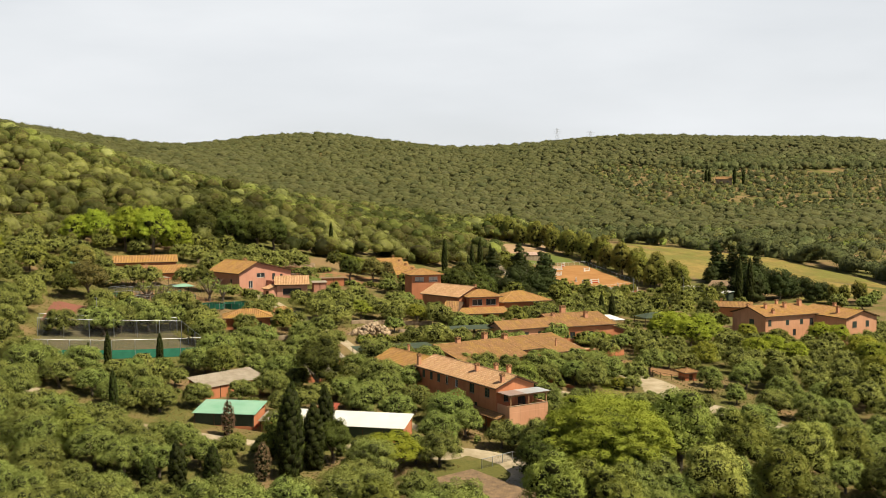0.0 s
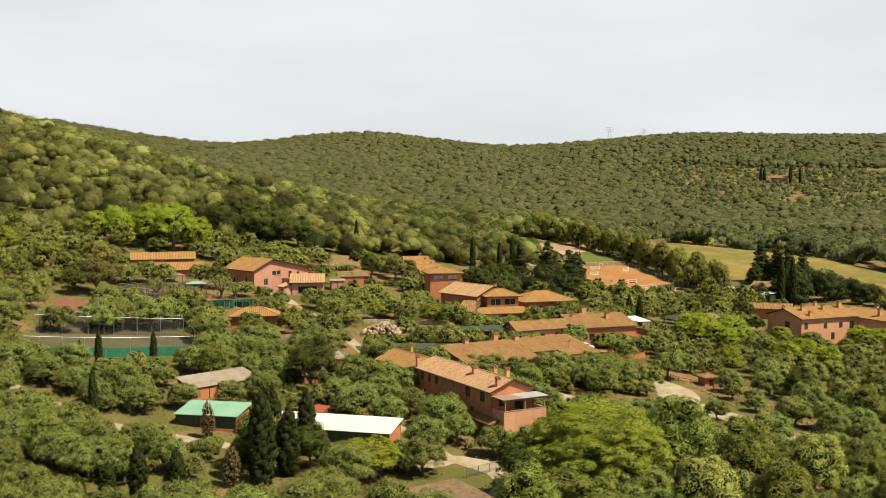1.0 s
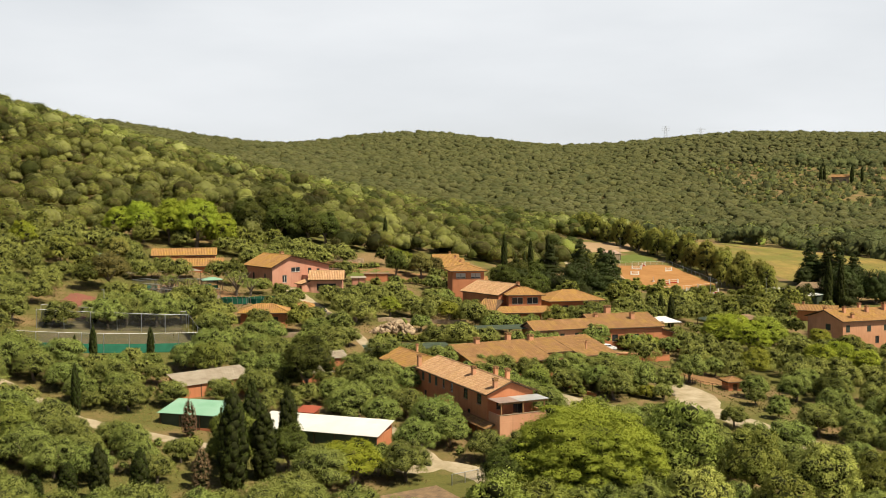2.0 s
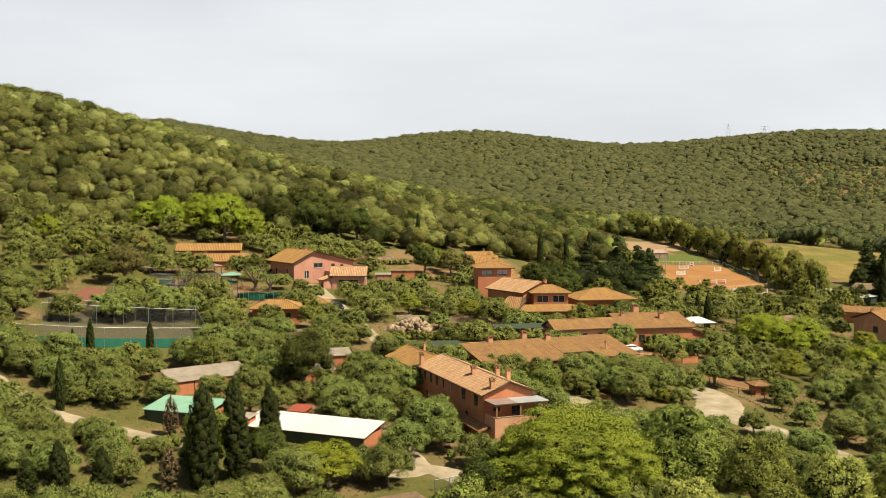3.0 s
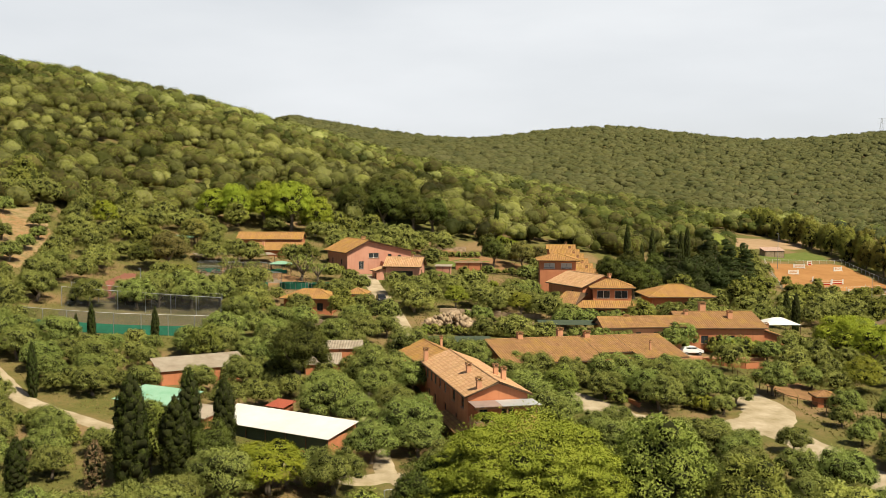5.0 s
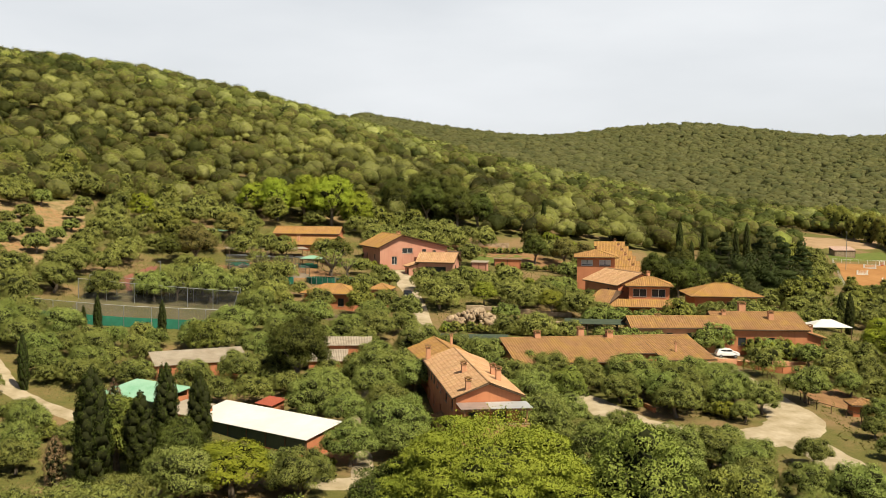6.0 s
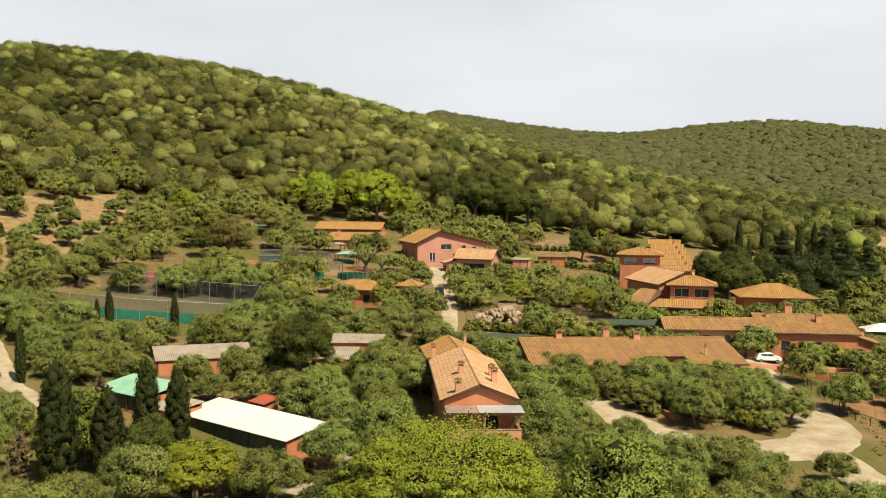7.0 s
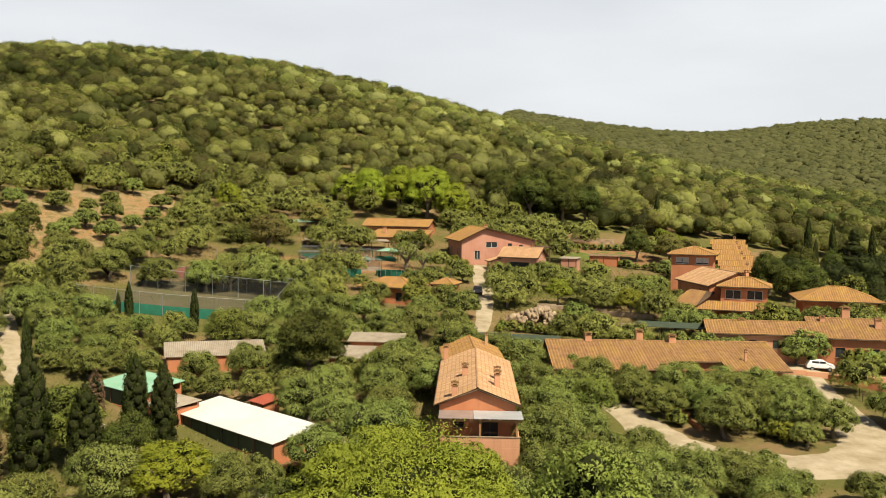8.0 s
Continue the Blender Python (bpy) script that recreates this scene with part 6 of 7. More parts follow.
def pasture_edge(y):
    """The far side of the pasture, where the dark tree line stands."""
    return np.interp(y, (330, 365, 400, 436, 478, 522, 575, 600), (216, 219, 220, 219, 215, 200, 168, 130))


def in_pasture(x, y):
    return 322 < y < 585 and 125 < x < pasture_edge(y) + 2


def in_far(x, y):
    y += 45 * noise.noise((x * 0.012, y * 0.012, 3.1))
    return y > 690 - 0.15 * max(x - 130, 0) and -0.42 * y + 80 < x < 0.62 * y + 20 and not (x > 250 and 790 < y < 1045)


far = scatter(-450, 900, 600, 1420, 5.0, in_far, 4.3, 7.2, (0.2, 0.60, 0.2), 6, jog=0.8)
wood("wood_far", "evergreen oak woods on the far ridge", far, 22, 0.45, [F_DARK, F_OAK, F_LIGHT], vary=(-0.1, 0.1), tall=0.9, up=0.6)
treeline = [(float(pasture_edge(582 - 222 * t)) + 6 + 2 * math.sin(9 * t), 582 - 222 * t, 4.6 + 1.5 * math.sin(40 * t), 10 + 2.4 * math.sin(23 * t), (0, 1, 0, 0)[k % 4]) for k in range(52) for t in [k / 51]]
treeline += [(a + 7 + 3 * math.sin(a), b + 4, c, d - 0.5, (1, 0, 4)[int(a) % 3]) for a, b, c, d, e in treeline]
valley = treeline + scatter(125, 560, 480, 960, 9.5, lambda x, y: x < 0.62 * y + 20 and not in_pasture(x, y) and (y < 760 - 0.25 * max(x - 130, 0) or (x > 250 and y < 790)), 4.2, 6.5, (0.34, 0.36, 0.08, 0.05, 0.17), 8, 0.1)
valley += scatter(230, 690, 750, 1080, 7.6, lambda x, y: x < 0.62 * y + 20 and noise.noise((x * 0.011, y * 0.011, 9)) > -0.55, 3.3, 4.8, (0.22, 0.34, 0.10, 0.0, 0.34), 9, 0.1)
valley += scatter(370, 700, 1040, 1100, 9.0, lambda x, y: x < 0.62 * y + 20, 5.5, 10.0, (0.9, 0.1), 12)
wood("wood_valley", "olive groves and scrub across the valley", valley, 90, 0.55, [F_DARK, F_OAK, W_OAK, W_BROWN, F_LIGHT], up=0.6)


# ---------- smaller things ----------
def car(label, x, y, turn, paint, z=None):
    c = thing("car", label, "car", pose(x, y, (at(x, y) if z is None else z) + 0.12, 0, 0, turn))
    # side outline: length along x, height in z
    prof = [(-2.0, 0.35), (-2.02, 0.75), (-1.85, 0.98), (-1.55, 1.42), (-0.2, 1.5), (0.55, 1.42), (1.15, 0.98), (1.9, 0.82), (2.02, 0.55), (2.0, 0.35)]
    bm = bmesh.new()
    rings = []
    for yy, inset in ((-0.86, 0.1), (-0.8, 0.0), (0.8, 0.0), (0.86, 0.1)):
        ring = []
        for px, pz in prof:
            narrow = 0.82 if pz > 1.2 else 1.0
            ring.append(bm.verts.new((px * (1 - 0.02 * (inset > 0)), yy * narrow, pz - (inset * 0.3 if pz > 0.9 else 0))))
        rings.append(ring)
    for r0, r1 in zip(rings[:-1], rings[1:]):
        for k in range(len(prof)):
            n = (k + 1) % len(prof)
            bm.faces.new((r0[k], r1[k], r1[n], r0[n]))
    bm.faces.new(rings[0])
    bm.faces.new(rings[-1][::-1])
    bmesh.ops.recalc_face_normals(bm, faces=bm.faces)
    body = part("body", bm, paint, c)
    for s in (-1, 1):
        part("side_window", boxes((-1.3, -0.3, s * 0.78 - 0.03, s * 0.78 + 0.03, 1.03, 1.34)), GLASS, body)
        part("side_window", boxes((-0.2, 0.65, s * 0.78 - 0.03, s * 0.78 + 0.03, 1.03, 1.34)), GLASS, body)
        part("headlight", boxes((1.88, 2.03, s * 0.6 - 0.15, s * 0.6 + 0.15, 0.62, 0.76)), FRAMEW, body)
        part("tail_light", boxes((-2.03, -1.93, s * 0.68 - 0.08, s * 0.68 + 0.08, 0.75, 0.95)), CARRED, body)
    bm = bmesh.new()
    vs = [bm.verts.new(v) for v in ((0.62, -0.62, 1.40), (0.62, 0.62, 1.40), (1.16, 0.7, 1.02), (1.16, -0.7, 1.02))]
    bm.faces.new(vs)
    bmesh.ops.solidify(bm, geom=bm.faces[:], thickness=0.03)
    part("windscreen", bm, GLASS, body)
    for wx in (-1.25, 1.25):
        for s in (-1, 1):
            w = part("wheel", rod(bmesh.new(), (wx, s * 0.7, 0.2), (wx, s * 0.9, 0.2), 0.32, n=16), TYRE, c)
            part("rim", rod(bmesh.new(), (wx, s * 0.9, 0.2), (wx, s * 0.92, 0.2), 0.2, n=12), METAL, w)
    return c


car("small white hatchback parked beside the low house", 51.2, 228.0, 18, CARWHITE)
car("black car parked at the edge of the gravel path", -12.4, 241.5, -66, CARBLACK)
car("dark red car parked behind the low house", 24.5, 215.5, 10, CARRED)



def garden_chair(x, y, turn):
    c = thing("garden_chair", "white plastic garden chair under the olive trees", "chair", pose(x, y, at(x, y), 0, 0, turn), "white garden chairs")
    part("seat", boxes((-0.25, 0.25, -0.25, 0.25, 0.40, 0.44)), FRAMEW, c)
    part("backrest", boxes((-0.25, 0.25, 0.22, 0.26, 0.45, 0.95)), FRAMEW, c)
    for sx in (-1, 1):
        for sy in (-1, 1):
            part("leg", boxes((sx * 0.22 - 0.025, sx * 0.22 + 0.025, sy * 0.22 - 0.025, sy * 0.22 + 0.025, -0.05, 0.40)), FRAMEW, c)


for gx, gy, ga in ((45.0, 209.6, 10), (45.9, 210.2, 60), (44.6, 210.6, -30), (45.6, 211.2, 150)):
    garden_chair(gx, gy, ga)

# the small brick hut with its pyramid roof
house("tiny square brick hut with shallow tiled roof", 70.2, 198.8, 12, 2.7, 2.7, -2.0, 0.7, 1.3, "hip", 0.45, tile=TILE_OLD, name="garden_hut", windows=[("F", 0.9, -1.5, 0.9, 1.8, "door")])


def canopy(label, x, y, z, turn, L, W, mat, name="gazebo", top=1.2):
    g = thing(name, label, name, pose(x, y, at(x, y) - 0.2, 0, 0, turn))
    h = z - at(x, y) + 0.2
    bm = bmesh.new()
    lo = [bm.verts.new(v) for v in ((-L / 2, -W / 2, h), (L / 2, -W / 2, h), (L / 2, W / 2, h), (-L / 2, W / 2, h))]
    a, b = bm.verts.new((-L * 0.12, 0, h + top)), bm.verts.new((L * 0.12, 0, h + top))
    for f in ((lo[0], lo[1], b, a), (lo[1], lo[2], b), (lo[2], lo[3], a, b), (lo[3], lo[0], a)):
        bm.faces.new(f)
    bmesh.ops.recalc_face_normals(bm, faces=bm.faces)
    bmesh.ops.solidify(bm, geom=bm.faces[:], thickness=0.05)
    part("canopy", bm, mat, g)
    for sx in (-1, 1):
        for sy in (-1, 1):
            part("post", boxes((sx * (L / 2 - 0.2) - 0.07, sx * (L / 2 - 0.2) + 0.07, sy * (W / 2 - 0.2) - 0.07, sy * (W / 2 - 0.2) + 0.07, 0, h - 0.02)), WOOD, g)
    return g


canopy("white fabric gazebo beside the houses", 68.9, 258.6, 4.0, 15, 8.0, 6.0, WHITE)
canopy("gazebo with dull green sheet roof", 87.0, 275.0, 2.4, 10, 9, 7, NETDARK)
canopy("small gazebo with brownish sheet roof", 95.5, 280.0, 2.0, 10, 7, 5, TINBROWN)
canopy("kennel shelter with pale green roof", -41.2, 256.5, 14.4, 20, 5, 4.0, GREENSHEET, "kennel", 0.6)
canopy("open shelter with pale green roof at the wood's edge", -72.0, 266.0, 19.8, 10, 8, 5, GREENSHEET, "shelter", 0.5)


def fence(label, points, height, net, posts_every=3.5, netting_low=None, group="", rail=True, name="fence", mat=None):
    """Posts, rails and mesh panels along a line on the ground."""
    x0, y0 = points[0]
    f = thing(name, label, name.replace("_", " "), pose(x0, y0, at(x0, y0)), group)
    base = at(x0, y0)
    mat = mat or METAL
    for (ax, ay), (bx, by) in zip(points[:-1], points[1:]):
        n = max(1, round(math.hypot(bx - ax, by - ay) / posts_every))
        for k in range(n + 1):
            px, py = ax + (bx - ax) * k / n, ay + (by - ay) * k / n
            z = at(px, py) - base
            if k or (ax, ay) == points[0]:
                part("post", rod(bmesh.new(), (px - x0, py - y0, z - 0.3), (px - x0, py - y0, z + height), 0.06, n=6), mat, f)
            if k == n:
                break
            qx, qy = ax + (bx - ax) * (k + 1) / n, ay + (by - ay) * (k + 1) / n
            zq = at(qx, qy) - base
            if rail:
                part("rail", rod(bmesh.new(), (px - x0, py - y0, z + height), (qx - x0, qy - y0, zq + height), 0.04, n=6), mat, f)
            d = Vector((qx - px, qy - py, 0)).normalized()
            s = Vector((-d.y, d.x, 0)) * 0.012
            for lo, hi, m, nm in ((0.05, netting_low or 0.05, NETGREEN, "windbreak"), ((netting_low or 0.05) + 0.02, height - 0.03, net, "mesh_panel")):
                if hi - lo < 0.1 or m is None:
                    continue
                bm = bmesh.new()
                cs = [Vector((px - x0, py - y0, z + lo)), Vector((qx - x0, qy - y0, zq + lo)), Vector((qx - x0, qy - y0, zq + hi)), Vector((px - x0, py - y0, z + hi))]
                v0, v1 = [bm.verts.new(c - s) for c in cs], [bm.verts.new(c + s) for c in cs]
                bm.faces.new(v0[::-1])
                bm.faces.new(v1)
                for i in range(4):
                    bm.faces.new((v0[i], v0[(i + 1) % 4], v1[(i + 1) % 4], v1[i]))
                part(nm, bm, m, f)
    return f


fence("tall court fence with green windbreak netting", [(-57.5, 184.0), (-44, 190.5), (-28.5, 199.0)], 3.6, MESHNET, 4.0, 1.7, name="court_fence")
fence("tall court fence of wire mesh", [(-28.5, 199.0), (-34.5, 211.5), (-47, 206), (-60, 199.5)], 3.6, MESHNET, 4.2, None, name="court_fence")
fence("second court fence of wire mesh behind", [(-36, 215), (-48, 210), (-61, 204)], 3.4, MESHNET, 4.2, None, name="court_fence")
fence("green netting wall below the pens", [(-47, 232), (-42, 234), (-36.5, 238)], 1.7, NETGREEN, 2.5, None, rail=False, name="net_wall")
fence("post and wire fence round the soil plot", [(64.5, 199), (61.5, 206), (58.5, 213), (56.5, 221)], 1.1, None, 2.5, rail=True, mat=WOOD, name="wire_fence")
fence("post and wire fence along the drive", [(64.5, 199), (70, 194.5), (80, 194)], 1.1, None, 2.5, mat=WOOD, name="wire_fence")
fence("white rail fence round the riding arena", [(80, 362), (80, 432), (111, 456), (121, 404), (80, 362)], 1.4, None, 4.0, mat=FRAMEW, name="arena_fence")
fence("low mesh gate and fence by the yard", [(19, 139), (24, 142.5), (28, 139)], 1.4, MESHNET, 2.0, name="yard_fence")


def jump(x, y, turn, label, board):
    j = thing("jump", label, "riding jump", pose(x, y, at(x, y) + 0.35, 0, 0, turn), "jumps in the riding arena")
    for s in (-1, 1):
        part("stand", boxes((s * 1.9 - 0.25, s * 1.9 + 0.25, -0.08, 0.08, 0, 1.6), (s * 1.9 - 0.3, s * 1.9 + 0.3, -0.5, 0.5, 0, 0.1)), FRAMEW, j)
    for k in range(3):
        part("pole", rod(bmesh.new(), (-1.65, 0, 0.5 + 0.4 * k), (1.65, 0, 0.5 + 0.4 * k), 0.07, n=8), board if k % 2 else FRAMEW, j)
    part("board", boxes((-1.6, 1.6, -0.06, 0.06, 0.0, 0.35)), board, j)


for k, (x, y, an) in enumerate(((96.4, 392.0, 10), (93.0, 397.0, 80), (101.0, 398, 20), (92.0, 428, 10), (97.0, 440, 60), (106.0, 432, 40), (108.5, 390.0, 80), (103, 377, 20), (112.5, 379, 50), (88.0, 409, 30))):
    jump(x, y, an, "white and red riding jump on sand", CARRED if k % 2 == 0 else FRAMEW)


CUBE = (np.array([(x, y, z) for x in (-1, 1) for y in (-1, 1) for z in (-1, 1)], float), np.array([(0, 1, 3, 2), (4, 6, 7, 5), (0, 4, 5, 1), (2, 3, 7, 6), (0, 2, 6, 4), (1, 5, 7, 3)]))


def rock_pile():
    r = np.random.default_rng(3)
    pile = thing("rock_pile", "heap of large pale angular boulders", "rock pile", pose(5.4, 228.4, at(5.4, 228.4), 0, 0, 24))
    for k in range(150):
        q = math.sqrt(r.uniform())
        an = r.uniform(0, 6.2832)
        s = r.uniform(0.3, 0.7)
        x, y = math.cos(an) * q * 5.4, math.sin(an) * q * 3.0
        z = (1 - q ** 1.3) * 2.3 * r.uniform(0.75, 1.05) + 0.1
        v = CUBE[0] * (1 + 0.6 * r.uniform(-1, 0.6, size=(8, 3))) * np.array([s, s * r.uniform(0.45, 0.9), s * r.uniform(0.3, 0.7)])
        ob = part("boulder", mesh_of("boulder", v, CUBE[1], ROCK), None, pile)
        ob.matrix_local = pose(x, y, z, r.uniform(0, 90), r.uniform(0, 90), r.uniform(0, 360))


rock_pile()


def wall_line(label, points, height, mat, name="retaining_wall", thick=0.4):
    x0, y0 = points[0]
    w = thing(name, label, name.replace("_", " "), pose(x0, y0, at(x0, y0)))
    base = at(x0, y0)
    for (ax, ay), (bx, by) in zip(points[:-1], points[1:]):
        n = max(1, int(math.hypot(bx - ax, by - ay) / 3))
        for k in range(n):
            px, py = ax + (bx - ax) * k / n, ay + (by - ay) * k / n
            qx, qy = ax + (bx - ax) * (k + 1) / n, ay + (by - ay) * (k + 1) / n
            z = (at(px, py) + at(qx, qy)) / 2 - base
            ob = part("wall_stretch", boxes((0, math.hypot(qx - px, qy - py) - 0.01, -thick / 2, thick / 2, z - 0.6, z + height, 0.03)), mat, w)
            ob.matrix_local = pose(px - x0, py - y0, 0, 0, 0, math.degrees(math.atan2(qy - py, qx - px)))


wall_line("low brown stone retaining wall in the garden", [(1, 238.5), (4.3, 239.9), (13.2, 242), (21, 244.5)], 0.9, ROCK)
wall_line("low brown retaining wall below the lawn", [(12, 233), (16, 234.4), (21, 235.5)], 0.7, ROCK)
wall_line("low stone wall beside the gravel path", [(-3.5, 235.5), (-8.5, 247)], 0.9, STONE)
wall_line("low plastered wall by the parking place", [(47, 221.5), (56, 224.5), (64, 229)], 0.8, PEACH)
wall_line("dry stone terrace wall below the wood", [(-44, 300), (-32, 304), (-22, 309), (-10, 316)], 1.2, ROCK)
wall_line("pale stone wall below the orange house", [(-26, 214), (-16, 215.5), (-12, 218)], 1.0, STONE)


def kennels():
    """Rows of wire pens with dark posts, small kennels with gabled tops, and two pale flat roofs."""
    for k, (x, y) in enumerate(((-54.5, 246.5), (-50.5, 250), (-46.5, 253.5), (-42.8, 257), (-52, 242), (-47.5, 239.5), (-43.5, 242.5), (-39.5, 246))):
        p = thing("pen", "wire animal pen with dark posts and low green walls", "animal pen", pose(x, y, at(x, y), 0, 0, 40), "animal pens")
        for sx in (-1, 1):
            for sy in (-1, 1):
                part("post", boxes((sx * 2.2 - 0.05, sx * 2.2 + 0.05, sy * 1.8 - 0.05, sy * 1.8 + 0.05, -0.5, 2.1)), NETDARK, p)
            part("rail", boxes((sx * 2.2 - 0.04, sx * 2.2 + 0.04, -1.74, 1.74, 2.0, 2.08)), METAL, p)
        for sy in (-1, 1):
            part("rail", boxes((-2.25, 2.25, sy * 1.8 - 0.04, sy * 1.8 + 0.04, 2.11, 2.18)), METAL, p)
            part("mesh_panel", boxes((-2.1, 2.1, sy * 1.8 - 0.01, sy * 1.8 + 0.01, 0.6, 2.0)), MESHNET, p)
            part("low_panel", boxes((-2.1, 2.1, sy * 1.8 - 0.02, sy * 1.8 + 0.02, -0.3, 0.55)), NETGREEN if k % 3 == 0 else CEMENT, p)
    for k in range(6):
        x, y = -53.3 + 1.9 * k, 241.4 + 2.05 * k
        p = thing("dog_kennel", "small wooden kennel with a pale gabled top", "dog kennel", pose(x, y, at(x, y) - 0.1, 0, 0, 42), "dog kennels in a row")
        part("body", boxes((-0.6, 0.6, -0.7, 0.7, 0, 1.0, 0.02)), GREENSHEET if k == 5 else TINBROWN, p)
        # black panel on the solid body stands for the shade inside the opening
        part("doorway", boxes((-0.28, 0.28, -0.72, -0.701, 0.05, 0.75)), TYRE, p)
        for sx in (-1, 1):
            bm = bmesh.new()
            vs = [bm.verts.new(v) for v in ((sx * 0.8, -0.85, 0.92), (sx * 0.8, 0.85, 0.92), (0, 0.85, 1.5), (0, -0.85, 1.5))]
            bm.faces.new(vs if sx > 0 else vs[::-1])
            bmesh.ops.solidify(bm, geom=bm.faces[:], thickness=0.05)
            part("roof_board", bm, GREENSHEET if k == 5 else CEMENT, p)
    for x, y, L, W, words in ((-57, 257, 11, 4.2, "long pen shelter with pale grey sheet roof"), (-50.5, 263.5, 8, 4, "pen shelter with pale brownish sheet roof")):
        shed(words, x, y, 42, L, W, at(x, y) - 1.0, at(x, y) + 1.9, at(x, y) + 2.2, CEMENT, None, 0.3, name="pen_shelter")


kennels()


def round_pool_screen(x, y, r0, label):
    s = thing("pool_screen", label, "netting screen", pose(x, y, at(x, y)))
    n = 16
    for k in range(n):
        a0, a1 = 6.2832 * k / n, 6.2832 * (k + 1) / n
        p0, p1 = Vector((math.cos(a0) * r0, math.sin(a0) * r0 * 0.7, 0)), Vector((math.cos(a1) * r0, math.sin(a1) * r0 * 0.7, 0))
        bm = bmesh.new()
        q = [bm.verts.new(p0), bm.verts.new(p1), bm.verts.new(p1 + Vector((0, 0, 1.3))), bm.verts.new(p0 + Vector((0, 0, 1.3)))]
        bm.faces.new(q)
        bmesh.ops.solidify(bm, geom=bm.faces[:], thickness=0.04)
        part("net_panel", bm, NETGREEN, s)
        part("post", rod(bmesh.new(), p0 + Vector((0, 0, -0.2)), p0 + Vector((0, 0, 1.5)), 0.04, n=6), METAL, s)


round_pool_screen(-26.0, 247.0, 4.6, "green netting screen round a small pool")
round_pool_screen(-32.6, 243.0, 3.2, "green netting screen beside the pens")


def lamp_post(x, y, h, label, name="lamp_post"):
    p = thing(name, label, "lamp post", pose(x, y, at(x, y)))
    part("pole", rod(bmesh.new(), (0, 0, -0.3), (0, 0, h), 0.11, 0.06, 8), METAL, p)
    part("lamp_head", boxes((-0.5, 0.1, -0.12, 0.12, h, h + 0.12, 0.03)), METAL, p)


lamp_post(83.5, 418, 13, "tall grey floodlight mast beside the arena")
lamp_post(122.5, 352, 9, "grey floodlight mast by the stables")
lamp_post(-52, 213, 6, "court floodlight on a thin pole")
lamp_post(104, 353, 8, "grey floodlight mast at the arena")


def pylon(x, y, h, label):
    p = thing("pylon", label, "pylon", pose(x, y, at(x, y)), "power pylons on the far ridge")
    legs = [(sx, sy) for sx in (-1, 1) for sy in (-1, 1)]
    for sx, sy in legs:
        part("leg", rod(bmesh.new(), (sx * 3.0, sy * 3.0, -1), (sx * 0.5, sy * 0.5, h), 0.11, 0.07, 6), GREYSHEET, p)
    for k in range(6):
        z0, z1 = h * k / 6, h * (k + 1) / 6
        w0, w1 = 3.0 - 2.5 * k / 6, 3.0 - 2.5 * (k + 1) / 6
        for s in (-1, 1):
            part("brace", rod(bmesh.new(), (-w0, s * w0, z0), (w1, s * w1, z1), 0.05, n=5), GREYSHEET, p)
            part("brace", rod(bmesh.new(), (w0, s * w0, z0), (-w1, s * w1, z1), 0.05, n=5), GREYSHEET, p)
    for k, w in enumerate((5.0, 6.0, 5.0)):
        part("arm", rod(bmesh.new(), (-w, 0, h * (0.72 + 0.12 * k)), (w, 0, h * (0.72 + 0.12 * k)), 0.1, n=5), GREYSHEET, p)


pylon(276, 1290, 22, "grey lattice power pylon on the far ridge")
pylon(312, 1255, 16, "smaller grey lattice pylon on the far ridge")
house("distant stone house among trees on the slope", 372, 955, -20, 15, 9, at(372, 955) - 2, at(372, 955) + 5, at(372, 955) + 7.5, walls=STONE, tile=TILE_OLD, windows=[("F", 3, at(372, 955) + 1, 2, 2, "dark"), ("F", 10, at(372, 955) + 1, 2, 2, "dark")])
for k, (x, y, s) in enumerate(((352, 950, 1.4), (357, 955, 1.3), (380, 948, 1.5), (392, 955, 1.2))):
    plant("cypress", x, y, s)

# ivy and shrubs along walls and paths
for x, y, s in ((55.2, 231.6, 1.6), (56.6, 232.0, 1.8), (58.2, 232.5, 1.7), (60, 233.0, 1.8), (61.8, 233.5, 1.6), (63.4, 234.0, 1.5), (40.5, 186.5, 1.1), (52.5, 187.5, 1.35), (50.8, 188.2, 1.1), (-4.5, 262, 1.0), (-8, 261, 0.9), (1.5, 262, 1.3), (0.5, 268, 1.5), (6.0, 271.5, 1.1),
                (7, 238, 0.7), (11, 239.5, 0.7), (14, 234.5, 0.6), (-36, 276, 0.9), (-20, 281, 0.8), (46, 188.5, 0.7), (27.5, 141.5, 0.8), (31, 142.5, 1.0), (20, 151.5, 0.6), (12, 149.5, 0.7), (13.5, 146.5, 0.6), (-1, 145, 0.9), (2, 143.5, 0.8),
                (-26, 262, 1.2), (-30, 266, 1.0), (-17.5, 273.5, 1.0)):
    plant("shrub", x, y, s)
for k in range(30):
    plant("shrub", -49 + 1.35 * k + math.sin(k * 1.7), 149.0 - 0.12 * k + 2.2 * math.sin(k * 2.3), 0.8 + 0.3 * math.sin(k * 3.1), which=(3, 0, 3, 1)[k % 4])
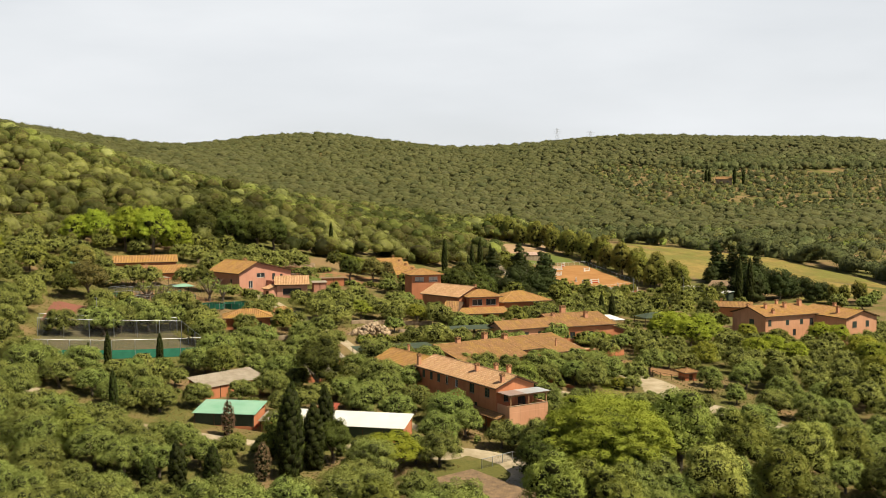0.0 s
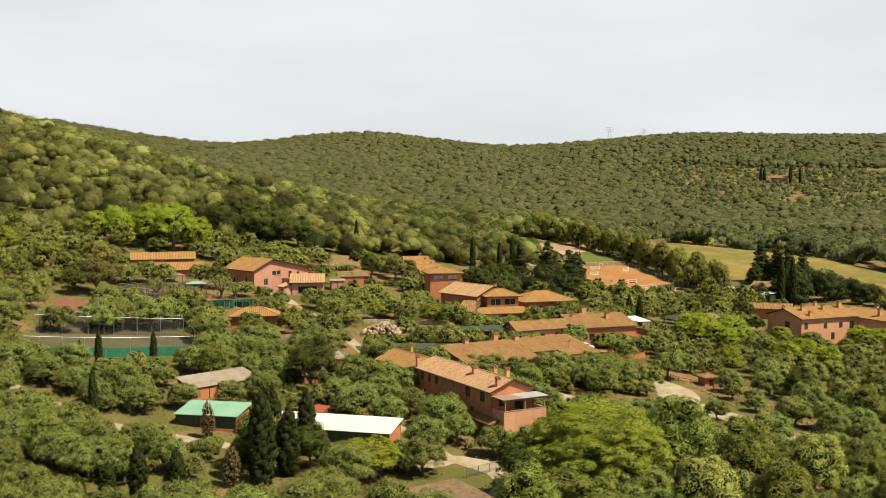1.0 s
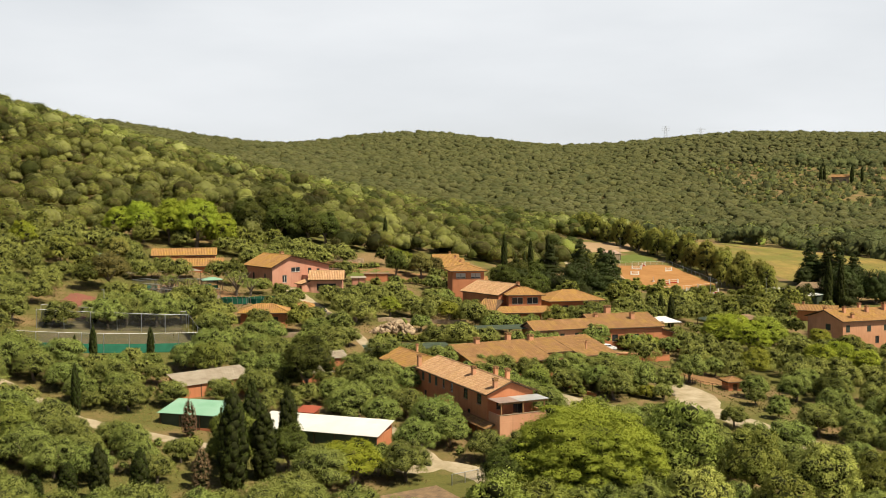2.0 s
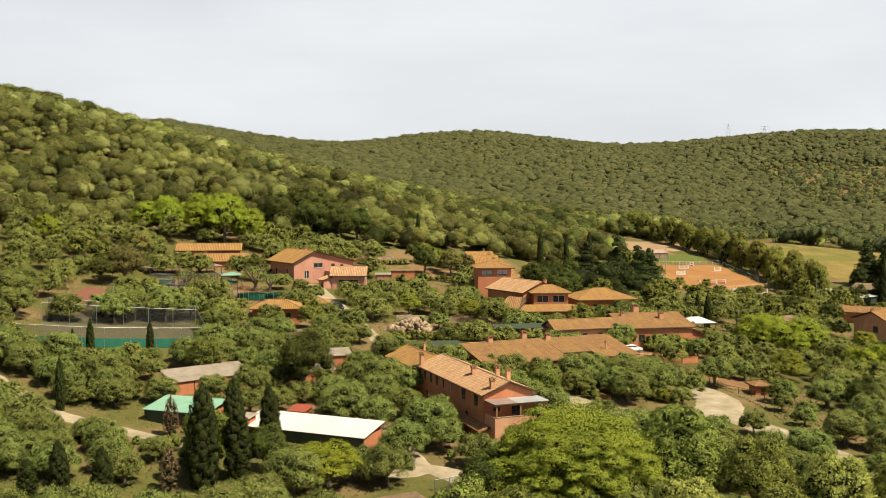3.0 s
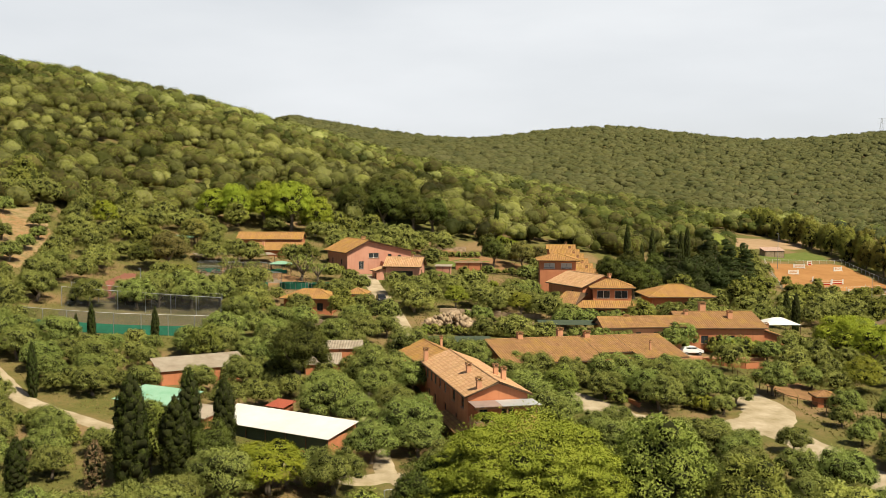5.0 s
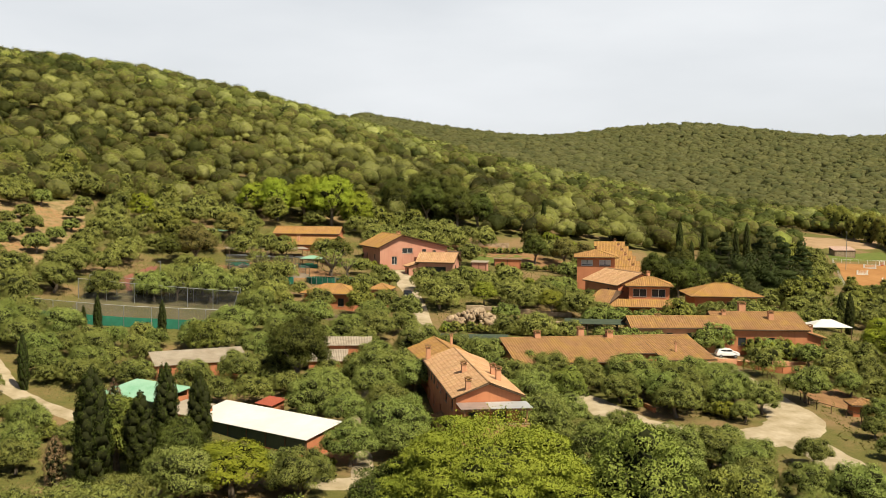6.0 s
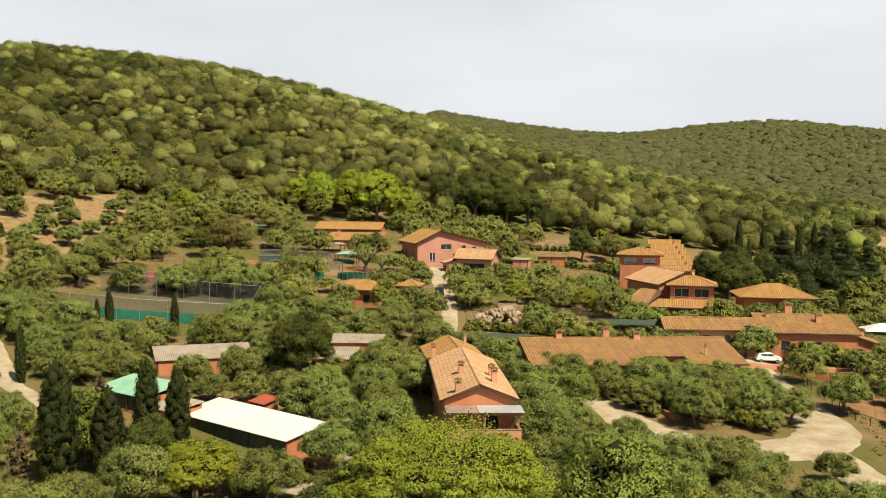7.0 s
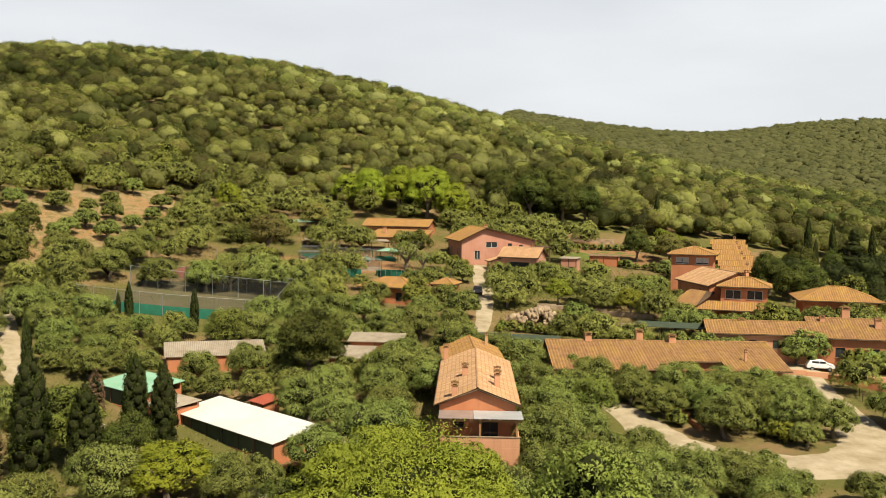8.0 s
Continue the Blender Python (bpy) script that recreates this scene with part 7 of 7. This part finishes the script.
for k in range(16):
    plant("shrub", 3.0 + 1.45 * k, 219.0 + 0.45 * k + 0.3 * math.sin(k), 0.9 + 0.12 * math.sin(k * 2.3), which=(0, 1, 0, 3)[k % 4])
for k in range(14):
    plant("shrub", -6 + 1.6 * k, 292 + 1.2 * math.sin(k), 0.9 + 0.15 * math.sin(k * 1.7), which=(1, 0, 3)[k % 3])
for k in range(26):
    t = (k % 13) / 12
    plant("shrub", 83.5 + 20 * t + 2.2 * (k // 13) + 0.4 * math.sin(k * 2.1), 365 - 28 * t + 2.0 * (k // 13), 1.25 + 0.15 * math.sin(k * 1.3), which=(2, 1, 2)[k % 3], label="bright green vine row below the riding arena")


# ---------- grass ----------
def grass(count, seed):
    """Tufts of dry and green grass on the open ground of the hamlet."""
    r = np.random.default_rng(seed)
    P = np.stack([r.uniform(-122, 80, count), 112 + 200 * r.uniform(0, 1, count) ** 1.2], 1)
    keep = np.ones(count, bool)
    for line in LINES:
        for (ax, ay), (bx, by) in zip(line[:-1], line[1:]):
            d = np.array([bx - ax, by - ay])
            t = np.clip(((P - (ax, ay)) @ d) / (d @ d), 0, 1)
            keep &= np.hypot(*(P - np.array([ax, ay]) - t[:, None] * d).T) > (2.9 if line[0][0] < 25 else 5.6)
    P = P[keep]
    n = len(P)
    base = np.column_stack([P, lie(P[:, 0], P[:, 1])])
    h = r.uniform(0.06, 0.26, n)[:, None]
    V = []
    for k in range(2):
        an = r.uniform(0, 6.28, n)
        side = np.column_stack([np.cos(an), np.sin(an), np.zeros(n)]) * h * 0.8
        tip = np.column_stack([r.normal(size=n) * 0.1, r.normal(size=n) * 0.1, np.ones(n)]) * h
        V.append(np.stack([base - side, base + side, base + tip], 1).reshape(-1, 3))
    V = np.concatenate(V)
    me = mesh_of("grass", V, np.arange(len(V)).reshape(-1, 3), GRASS)
    tagged(new("grass", me), "tufts of dry and green grass between the trees", "grass", kind="stuff")


GRASS = leafy("grass_blades", (0.15, 0.155, 0.038), (0.26, 0.21, 0.085), (0.36, 0.29, 0.13), 0.06, 0.2)
grass(120000, 21)
